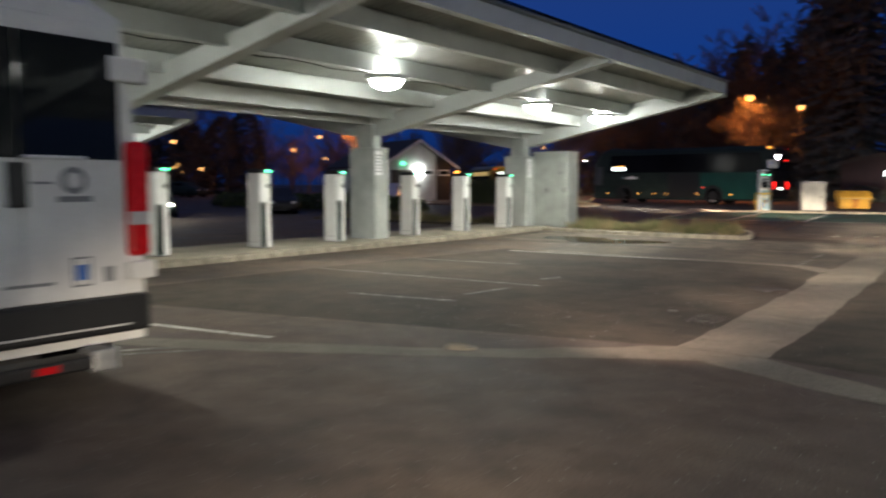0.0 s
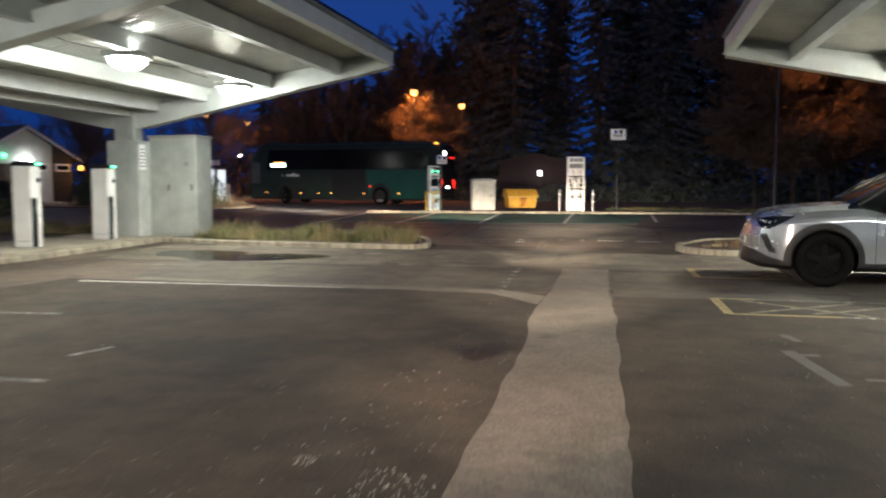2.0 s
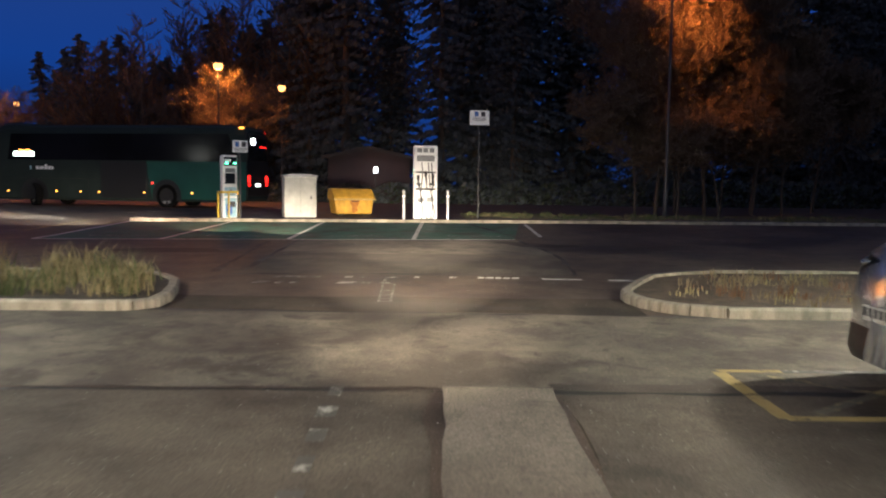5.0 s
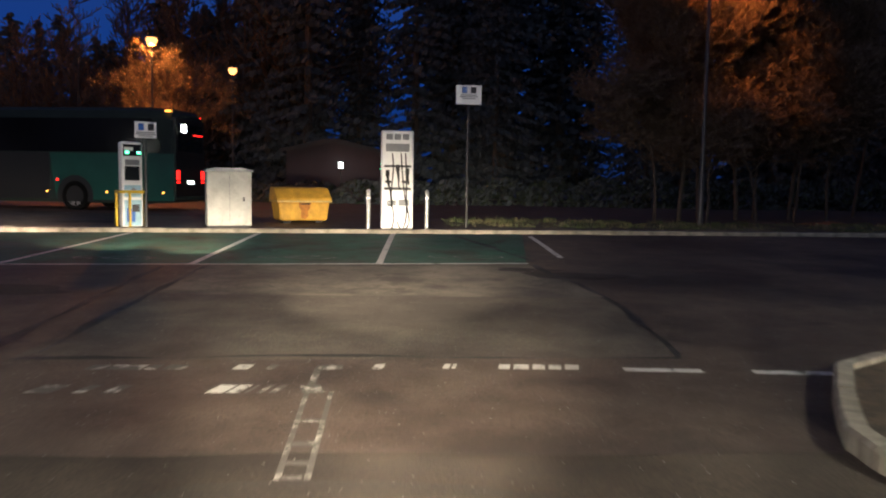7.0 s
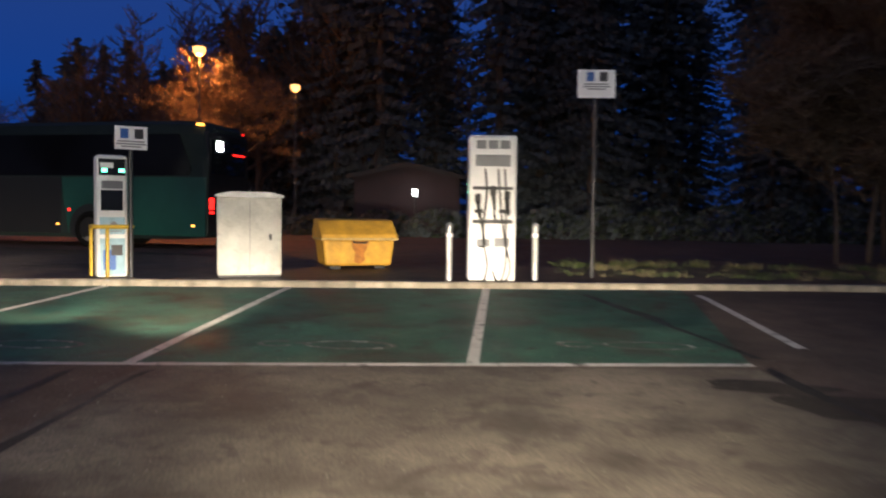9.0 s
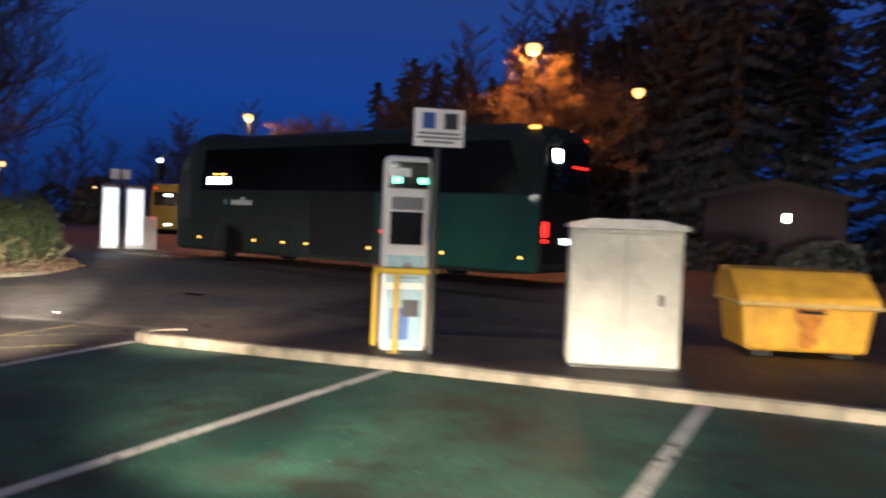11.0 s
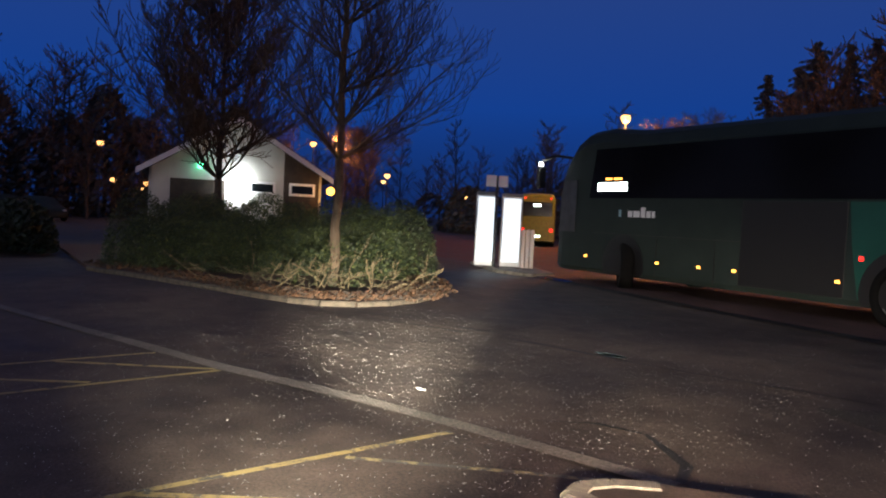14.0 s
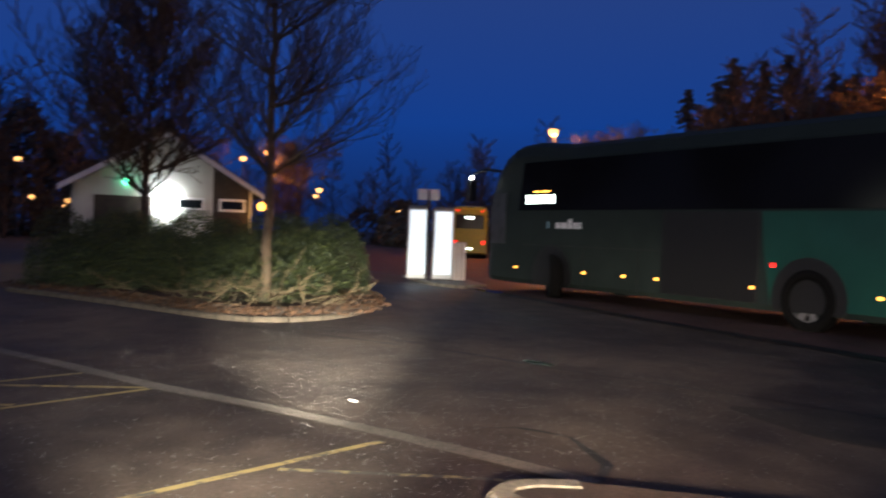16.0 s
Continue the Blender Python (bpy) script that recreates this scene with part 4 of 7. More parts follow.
# ---- canopies ----
def canopy(name, valley, sign, y0, y1, cols, floods, label, tip=7.35, base=3.02):
    """A butterfly canopy: arms rise both ways from columns on the valley line; purlins along it, ribbed sheet above."""
    root = thing(name, label, "canopy", (valley, 0, 0))
    slope = 0.158
    for y in cols:
        for s in (1, -1):
            bm = bmesh.new()
            # tapering arm with flanges
            prof = [(0.0, base), (0.55, base + 0.06), (tip, base + 1.42), (tip, base + 1.66), (0.0, base + 0.50)]
            add_prism(bm, [(s * p[0], p[1]) for p in prof], "y", y - 0.09, y + 0.09)
            low = [(0.5, base + 0.03), (tip, base + 1.405), (tip, base + 1.43), (0.5, base + 0.055)]
            add_prism(bm, [(s * p[0], p[1]) for p in low], "y", y - 0.17, y + 0.17)
            part("arm", bm, "steel_grey", root)
    for k, d in enumerate((0.06, 0.9, 2.35, 4.15, 6.0, tip - 0.06)):
        for s in ((1, -1) if k else (1,)):
            z = base + 0.54 + slope * d
            deep = 0.36 if 0 < k < 5 else 0.34
            bm = bmesh.new()
            add_box(bm, (s * d - 0.05, y0, z - deep + 0.16), (s * d + 0.05, y1, z + 0.14), 0.008)
            add_box(bm, (s * d - 0.10, y0, z - deep + 0.14), (s * d + 0.10, y1, z - deep + 0.165), 0.004)
            part("purlin" if k not in (0, 5) else ("valley_beam" if k == 0 else "fascia"), bm, "steel_grey", root)
    for s in (1, -1):
        # ribbed sheet, ribs across the canopy
        verts, faces = [], []
        pitch = 0.2
        k = int((y1 - y0) / pitch)
        ys = []
        for i in range(k + 1):
            y = y0 + i * pitch
            ys += [(y, 0.0), (y + 0.06, 0.045), (y + 0.12, 0.045), (y + 0.18, 0.0)]
        for y, dz in ys:
            for d in (0.0, tip + 0.05):
                verts.append((s * d, min(y, y1 + 0.1), base + 0.70 + slope * d + dz))
        for i in range(len(ys) - 1):
            faces.append((2 * i, 2 * i + 1, 2 * i + 3, 2 * i + 2))
        me = bpy.data.meshes.new("roof_sheet")
        me.from_pydata(verts, [], faces)
        me.materials.append(M["sheet"])
        ob = new("roof_sheet", me)
        ob.parent = root
        solid = ob.modifiers.new("thick", "SOLIDIFY")
        solid.thickness = 0.02
        # solar panels on top and the end trims
        bm = bmesh.new()
        prof = [(0.1, base + 0.78 + slope * 0.1), (tip, base + 0.78 + slope * tip), (tip, base + 0.83 + slope * tip), (0.1, base + 0.83 + slope * 0.1)]
        add_prism(bm, [(s * p[0], p[1]) for p in prof], "y", y0 + 0.1, y1 - 0.1)
        part("solar_panel", bm, "glass", root)
        for y in (y0, y1):
            bm = bmesh.new()
            prof = [(0.0, base + 0.50), (tip, base + 0.40 + slope * tip), (tip, base + 0.77 + slope * tip), (0.0, base + 0.77)]
            add_prism(bm, [(s * p[0], p[1]) for p in prof], "y", y - 0.03, y + 0.03)
            part("end_trim", bm, "steel_grey", root)
    for y in cols:
        bm = bmesh.new()
        add_box(bm, (-0.30, y - 0.20, 0.05), (0.30, y + 0.20, base + 0.35), 0.02)
        col = part("column", bm, "clad", root)
        part_box("casing", (-0.48, y - 0.30, 0.08), (0.48, y + 0.30, 2.72), "clad", col, 0.03, "pale grey sheet casing")
        part_box("notice", (sign * 0.487, y - 0.29, 1.95), (sign * 0.495, y - 0.02, 2.62), "sign_white", col, 0.002, "white printed notice")
        for i in range(6):
            part_box("print_line", (sign * 0.4955, y - 0.26, 2.03 + i * 0.09), (sign * 0.498, y - 0.06, 2.06 + i * 0.09), "print_grey", col, 0.0)
    for p in floods:
        lx = p[0] - valley
        bm = bmesh.new()
        add_box(bm, (lx - 0.35, p[1] - 0.31, p[2] - 0.02), (lx + 0.35, p[1] + 0.31, p[2] + 0.10), 0.03)
        add_cyl(bm, (lx, p[1], p[2] + 0.08), (lx, p[1], base + 0.56 + slope * abs(lx)), 0.02, seg=8)
        body = part("floodlight", bm, "steel_grey", root, "floodlight hung under the roof")
        bm = bmesh.new()
        # lens shaped larger than the lamp's own to give the look of glare
        bmesh.ops.create_uvsphere(bm, u_segments=20, v_segments=10, radius=1.0, matrix=Matrix.Translation((lx, p[1], p[2] - 0.03)) @ Matrix.Diagonal((0.34, 0.31, 0.20, 1)))
        part("lens", bm, "lamp_cool", body, "white lens enlarged for its glare", smooth=True)
    bm = bmesh.new()
    pts = [(s_ * 0.02 + 3.2, y0 + 1 + i * 0.6, base + 1.12 + 0.03 * math.sin(i * 1.7)) for i, s_ in enumerate([1] * int((y1 - y0 - 2) / 0.6))]
    add_tube(bm, [(sign * p[0], p[1], p[2]) for p in pts], 0.012, 6)
    part("cable", bm, "black", root)
    return root


canopy("charging_canopy", -12.66, 1, 1.5, 28.15, (3.7, 11.8, 19.8, 28.0), FLOODS_A, "grey steel butterfly canopy over the chargers")
canopy("charging_canopy", 9.75, -1, 1.5, 27.75, (3.7, 11.6, 19.6, 27.5), FLOODS_B, "grey steel butterfly canopy over parked cars", base=2.95)
canopy("charging_canopy", -34.35, 1, -1.0, 24.3, (-0.6, 7.6, 15.8, 24.1), FLOODS_C, "grey steel canopy far across the car park")


# ---- chargers under the canopy ----
M["dark_teal"] = mat("dark_teal_recess", (0.008, 0.035, 0.032), 0.5, vary=0.3, bump=0.05)


def rapid_charger(place):
    root = thing("rapid_charger", "tall white rapid charger with green status light on the island", "charger", place, group="chargers under the canopy")
    bm = bmesh.new()
    add_box(bm, (-0.31, -0.21, 0.06), (0.31, 0.21, 1.86), 0.05)
    part("body", bm, "white_shell", root)
    part_box("plinth", (-0.27, -0.18, 0.0), (0.27, 0.18, 0.065), "black", root, 0.01)
    bm = bmesh.new()
    add_prism(bm, [(-0.31, 1.865), (0.31, 1.865), (0.29, 1.955), (-0.27, 1.965)], "y", -0.205, 0.205)
    bmesh.ops.bevel(bm, geom=list(bm.edges), offset=0.018, segments=2, affect="EDGES", profile=0.5)
    part("top_cap", bm, "black", root, "dark tapered top cap")
    part_box("status_light", (0.24, 0.02, 1.885), (0.318, 0.212, 1.925), "lamp_green", root, 0.01, "glowing green status light")
    part_box("screen", (0.311, 0.045, 1.50), (0.318, 0.135, 1.60), "screen_dark", root, 0.004)
    bay = part_box("cable_bay", (0.306, -0.200, 0.08), (0.320, 0.005, 1.16), "dark_teal", root, 0.01, "dark teal cable recess")
    part_box("bay_rim", (0.306, 0.005, 0.07), (0.330, 0.022, 1.17), "white_shell", bay, 0.006)
    for y in (-0.13, -0.07):
        bm = bmesh.new()
        pts = [(0.335 + 0.045 * math.sin(a), y + 0.02 * math.sin(2 * a), 1.10 - 0.98 * (i / 11)) for i, a in enumerate([math.pi * k / 11 for k in range(12)])]
        add_tube(bm, pts, 0.015, 8)
        add_box(bm, (0.318, y - 0.024, 0.98), (0.385, y + 0.024, 1.13), 0.015)
        part("cable", bm, "black", root)
    for y in (-0.12, 0.10):
        part_box("foot", (0.22, y - 0.07, 0.0), (0.325, y + 0.07, 0.07), "black", root, 0.01)
    part_box("door_seam", (-0.2, -0.2135, 0.20), (0.2, -0.211, 0.21), "print_grey", root, 0.0)
    for ob in root.children_recursive:
        ob.data.transform(Matrix.Diagonal((0.80, 0.78, 1, 1)))
    return root


first = rapid_charger((-12.53, 12.91, 0.10))
for y in (15.75, 18.32, 21.50, 24.15, 26.75, 10.3):
    copy_thing(first, pose(-12.53, y - 0.04, 0.10))

root = thing("switch_cabinet", "large grey electrical cabinet beside the column", "cabinet", (-11.48, 28.25, 0.10))
bm = bmesh.new()
add_box(bm, (-0.72, -0.05, 0.05), (0.68, 0.75, 2.72), 0.02)
part("body", bm, "cabinet_grey", root)
part_box("roof", (-0.75, -0.08, 2.72), (0.71, 0.78, 2.78), "cabinet_grey", root, 0.015)
for x0, x1 in ((-0.68, -0.03), (0.0, 0.65)):
    d = part_box("door", (x0, -0.068, 0.14), (x1, -0.052, 2.64), "cabinet_grey", root, 0.006)
    part_box("handle", (x1 - 0.12, -0.09, 1.3), (x1 - 0.08, -0.068, 1.48), "dark_grey", d, 0.005)
part_box("plinth", (-0.70, -0.03, 0.0), (0.66, 0.73, 0.05), "dark_grey", root, 0.005)
part_box("warning_plate", (0.35, -0.074, 1.95), (0.47, -0.069, 2.07), "print_grey", root, 0.002)


# ---- equipment at the head of the green bays ----
def post_sign(place, height, turn, label, lean=0.0, w=0.24, tall=0.36):
    root = thing("parking_sign", label, "sign", place, turn)
    bm = bmesh.new()
    add_cyl(bm, (0, 0.05, -0.1), (lean, 0.05, height - 0.05), 0.032, seg=12)
    part("post", bm, "dark_grey", root)
    plate = part_box("plate", (-w, 0.0, height - tall), (w, 0.012, height), "sign_white", root, 0.004, "white plate")
    part_box("parking_symbol", (-0.16, -0.004, height - 0.19), (-0.04, -0.001, height - 0.04), "sign_blue", plate, 0.0)
    part_box("charging_symbol", (0.05, -0.004, height - 0.19), (0.18, -0.001, height - 0.04), "ink", plate, 0.0)
    for i, w in enumerate((0.20, 0.22, 0.15)):
        part_box("print_line", (-w, -0.003, height - 0.245 - i * 0.04), (w, -0.001, height - 0.225 - i * 0.04), "print_grey", plate, 0.0)
    bm = bmesh.new()
    bmesh.ops.create_uvsphere(bm, u_segments=10, v_segments=6, radius=0.034, matrix=Matrix.Translation((lean, 0.05, height - 0.05)))
    part("post_cap", bm, "black", root)
    return root


post_sign((-7.27, 41.65, h(41.65) + 0.07), 2.36, 38, "white parking sign on a dark post beside the charger")
post_sign((-0.02, 43.0, h(43.0) + 0.06), 3.45, 4, "white parking sign on a tall dark post", w=0.31, tall=0.46)

# slim twin-socket charger with yellow guard rail
root = thing("post_charger", "slim white charging post with green lights inside a yellow guard rail", "charger", (-7.665, 41.76, h(41.76) + 0.07), 36)
root.scale = (0.97, 1, 1.03)
bm = bmesh.new()
add_box(bm, (-0.24, -0.15, 0.0), (0.24, 0.15, 1.86), 0.06)
part("body", bm, "white_shell", root)
part_box("display", (-0.20, -0.158, 1.55), (0.20, -0.148, 1.80), "screen_dark", root, 0.006)
for x in (-0.155, 0.10):
    part_box("status_light", (x, -0.164, 1.60), (x + 0.085, -0.157, 1.65), "lamp_green", root, 0.004, "glowing green light")
part_box("status_light", (0.236, -0.05, 1.63), (0.246, 0.05, 1.67), "lamp_green", root, 0.003, "glowing green light")
part_box("header", (-0.18, -0.162, 1.66), (0.02, -0.157, 1.74), "sign_white", root, 0.004)
part_box("socket_panel", (-0.16, -0.158, 1.35), (0.16, -0.15, 1.47), "print_grey", root, 0.004)
part_box("touch_screen", (-0.17, -0.159, 1.02), (0.16, -0.15, 1.33), "screen_dark", root, 0.006)
part_box("information_panel", (-0.19, -0.156, 0.66), (0.19, -0.15, 0.92), "panel_blue", root, 0.004, "pale blue printed panel")
part_box("picture_panel", (-0.19, -0.156, 0.04), (0.19, -0.15, 0.60), "panel_blue", root, 0.004, "pale blue printed panel")
bm = bmesh.new()
add_cyl(bm, (0.02, -0.1595, 0.80), (0.02, -0.1565, 0.80), 0.055, seg=20)
part("logo_shape", bm, "print_grey", root)
part_box("print_line", (-0.10, -0.159, 0.70), (0.14, -0.1565, 0.715), "print_grey", root, 0.0)
part_box("print_shape", (-0.14, -0.160, 0.12), (0.05, -0.157, 0.42), "sign_blue", root, 0.0)
part_box("print_shape", (-0.02, -0.162, 0.34), (0.15, -0.1605, 0.50), "ink", root, 0.0)
guard = thing("guard_rail", "yellow steel hoop guard round the charging post", "guard rail", (-7.65, 41.76, h(41.76) + 0.07), 36)
bm = bmesh.new()
add_tube(bm, [(-0.28, 0.22, 0.80), (-0.28, -0.17, 0.80), (-0.21, -0.24, 0.80), (0.21, -0.24, 0.80), (0.28, -0.17, 0.80), (0.28, 0.22, 0.80)], 0.030, 10)
part("rail", bm, "yellow_steel", guard)
for x, y in ((-0.28, 0.18), (-0.10, -0.24), (0.25, -0.20), (0.28, 0.18)):
    bm = bmesh.new()
    add_cyl(bm, (x, y, 0), (x, y, 0.80), 0.027, seg=10)
    add_box(bm, (x - 0.07, y - 0.07, 0), (x + 0.07, y + 0.07, 0.012), 0.003)
    part("post", bm, "yellow_steel", guard)

root = thing("feeder_pillar", "pale weathered electrical cabinet with a low pitched lid", "cabinet", (-5.60, 42.25, h(42.25) + 0.07), 22)
bm = bmesh.new()
add_box(bm, (-0.50, -0.20, 0.04), (0.50, 0.25, 1.28), 0.02)
part("body", bm, "cream_shell", root)
bm = bmesh.new()
add_prism(bm, [(-0.54, 1.28), (0.54, 1.28), (0.53, 1.32), (0.30, 1.37), (-0.30, 1.37), (-0.53, 1.32)], "y", -0.24, 0.29)
part("lid", bm, "galv", root, "grey metal pitched lid")
part_box("plinth", (-0.48, -0.18, 0.0), (0.48, 0.23, 0.05), "dark_grey", root, 0.005)
d = part_box("door", (-0.46, -0.214, 0.08), (0.46, -0.201, 1.24), "cream_shell", root, 0.005)
part_box("lock", (0.30, -0.225, 0.60), (0.34, -0.214, 0.70), "dark_grey", d, 0.004)
part_box("door_seam", (-0.004, -0.217, 0.09), (0.004, -0.2145, 1.23), "print_grey", d, 0.0)

# yellow grit bin
M["rust"] = mat("rust_streak", (0.46, 0.17, 0.02), 0.7, vary=0.4, scale=12, bump=0.1)
M["bin_rim"] = mat("scuffed_bin_edge", (0.55, 0.40, 0.16), 0.6, vary=0.3, scale=9, bump=0.1)


def curve_rim():
    return [(-0.715, 0.44, 0.53), (-0.715, -0.46, 0.53), (0.715, -0.46, 0.53), (0.715, 0.44, 0.53)]


root = thing("grit_bin", "yellow plastic grit bin with sloping hinged lid and rust streaks", "grit bin", (-4.26, 44.2, h(44.2) + 0.05), 24)
root.scale = (0.98, 1, 1.09)
bm = bmesh.new()
prof_low = [(-0.62, -0.38), (0.62, -0.38), (0.62, 0.38), (-0.62, 0.38)]
lo = [bm.verts.new((x, y, 0.08)) for x, y in prof_low]
hi = [bm.verts.new((x * 1.10, y * 1.10, 0.52)) for x, y in prof_low]
for i in range(4):
    bm.faces.new((lo[i], lo[(i + 1) % 4], hi[(i + 1) % 4], hi[i]))
bm.faces.new(lo[::-1])
bm.faces.new(hi)
bmesh.ops.bevel(bm, geom=list(bm.edges), offset=0.05, segments=3, affect="EDGES", profile=0.5)
part("tub", bm, "yellow_bin", root)
bm = bmesh.new()
add_prism(bm, [(-0.47, 0.50), (-0.45, 0.60), (-0.10, 0.84), (0.34, 0.86), (0.46, 0.70), (0.46, 0.50)], "x", -0.72, 0.72)
bmesh.ops.bevel(bm, geom=list(bm.edges), offset=0.035, segments=3, affect="EDGES", profile=0.5)
part("lid", bm, "yellow_bin", root, "sloping yellow lid")
for x in (-0.42, 0.42):
    part_box("foot", (x - 0.10, -0.30, 0.0), (x + 0.10, 0.30, 0.10), "black", root, 0.01)
bm = bmesh.new()
add_tube(bm, [(-0.12, -0.47, 0.50), (-0.12, -0.50, 0.47), (0.12, -0.50, 0.47), (0.12, -0.47, 0.50)], 0.012, 8)
part("handle", bm, "black", root)
bm = bmesh.new()
add_prism(bm, [(-0.13, 0.50), (0.20, 0.50), (0.17, 0.40), (0.11, 0.28), (0.13, 0.18), (0.03, 0.11), (-0.08, 0.15), (-0.06, 0.30), (-0.12, 0.40)], "y", -0.002, 0.0)
bmesh.ops.transform(bm, matrix=Matrix.Translation((-0.02, -0.380, 0.0)) @ Matrix.Rotation(radians(4.9), 4, "X"), verts=bm.verts)
part("rust_stain", bm, "rust", root, "reddish rust streak")
bm = bmesh.new()
add_tube(bm, curve_rim(), 0.018, 8)
part("lid_rim", bm, "bin_rim", root, "scuffed pale lid rim")

# double rapid charger with hanging cables
root = thing("double_rapid_charger", "white double rapid charger with black cables hanging on its front", "charger", (-1.69, 42.20, h(42.2) + 0.07), 6)
bm = bmesh.new()
add_box(bm, (-0.37, -0.18, 0.03), (0.37, 0.30, 2.28), 0.035)
part("body", bm, "white_shell", root)
part_box("plinth", (-0.34, -0.16, 0.0), (0.34, 0.28, 0.04), "dark_grey", root, 0.005)
for i in range(3):
    part_box("top_display", (-0.26 + i * 0.185, -0.190, 2.07), (-0.11 + i * 0.185, -0.179, 2.20), "print_grey", root, 0.004)
part_box("screen", (-0.27, -0.192, 1.80), (0.27, -0.179, 1.98), "print_grey", root, 0.006)
part_box("socket_shelf", (-0.31, -0.235, 0.92), (0.31, -0.181, 0.98), "dark_grey", root, 0.01)
part_box("socket_shelf", (-0.31, -0.235, 1.44), (0.31, -0.181, 1.49), "dark_grey", root, 0.01)
part_box("vent_panel", (-0.24, -0.189, 0.56), (-0.03, -0.180, 0.68), "print_grey", root, 0.004)
part_box("vent_panel", (0.03, -0.189, 0.56), (0.27, -0.180, 0.70), "print_grey", root, 0.004)
def curve_points(knots, k=10):
    """A smooth line through a few knots."""
    out = []
    pts = [Vector(p) for p in knots]
    pts = [pts[0] * 2 - pts[1]] + pts + [pts[-1] * 2 - pts[-2]]
    for p0, p1, p2, p3 in zip(pts, pts[1:], pts[2:], pts[3:]):
        for i in range(k):
            s = i / k
            out.append(0.5 * (2 * p1 + (p2 - p0) * s + (2 * p0 - 5 * p1 + 4 * p2 - p3) * s * s + (3 * p1 - p0 - 3 * p2 + p3) * s ** 3))
    return out + [pts[-2]]


for x, z in ((-0.23, 1.22), (0.0, 1.34), (0.22, 1.26)):
    bm = bmesh.new()
    add_box(bm, (x - 0.045, -0.30, z), (x + 0.045, -0.18, z + 0.16), 0.03)
    add_cyl(bm, (x, -0.26, z + 0.02), (x + 0.03, -0.24, z - 0.22), 0.032, 0.020, 10)
    part("plug", bm, "black", root)
for knots in (((-0.12, -0.19, 1.76), (-0.10, -0.28, 1.4), (-0.15, -0.30, 0.75), (-0.08, -0.31, 0.30), (-0.14, -0.31, 0.04), (-0.26, -0.30, 0.03)),
              ((-0.21, -0.25, 1.20), (-0.17, -0.30, 0.9), (-0.12, -0.30, 0.60), (-0.20, -0.27, 0.56)),
              ((0.08, -0.19, 1.76), (0.10, -0.28, 1.40), (0.16, -0.31, 0.8), (0.27, -0.31, 0.25), (0.18, -0.31, 0.03), (0.06, -0.31, 0.05), (0.0, -0.31, 0.20)),
              ((0.18, -0.19, 1.76), (0.19, -0.27, 1.5), (0.20, -0.30, 0.9), (0.20, -0.31, 0.3), (0.12, -0.31, 0.03), (0.02, -0.31, 0.10)),
              ((0.03, -0.25, 1.30), (0.02, -0.29, 1.05), (0.06, -0.27, 0.95))):
    bm = bmesh.new()
    add_tube(bm, curve_points(knots, 7), 0.015, 8)
    part("cable", bm, "black", root)
for x in (-0.375, -0.371):
    part_box("side_light", (-0.374, -0.10 if x < -0.373 else 0.02, 1.40 if x < -0.373 else 1.52), (-0.369, 0.18, 1.412 if x < -0.373 else 1.532), "lamp_green", root, 0.0, "thin glowing green line")
part_box("print_block", (-0.28, -0.184, 1.08), (-0.14, -0.180, 1.14), "ink", root, 0.0)
part_box("print_block", (0.10, -0.184, 1.08), (0.28, -0.180, 1.14), "ink", root, 0.0)
for x, y in ((-2.34, 42.12), (-0.99, 42.45)):
    root = thing("bollard", "slim grey steel bollard beside the rapid charger", "bollard", (x, y, h(y) + 0.07), group="bollards at the rapid charger")
    bm = bmesh.new()
    add_cyl(bm, (0, 0, 0), (0, 0, 0.88), 0.052, seg=14)
    part("post", bm, "galv", root)
    bm = bmesh.new()
    bmesh.ops.create_uvsphere(bm, u_segments=12, v_segments=8, radius=0.053, matrix=Matrix.Translation((0, 0, 0.88)))
    part("cap", bm, "galv", root)
    bm = bmesh.new()
    add_cyl(bm, (0, 0, 0.70), (0, 0, 0.76), 0.0535, seg=14)
    part("band", bm, "sign_white", root)


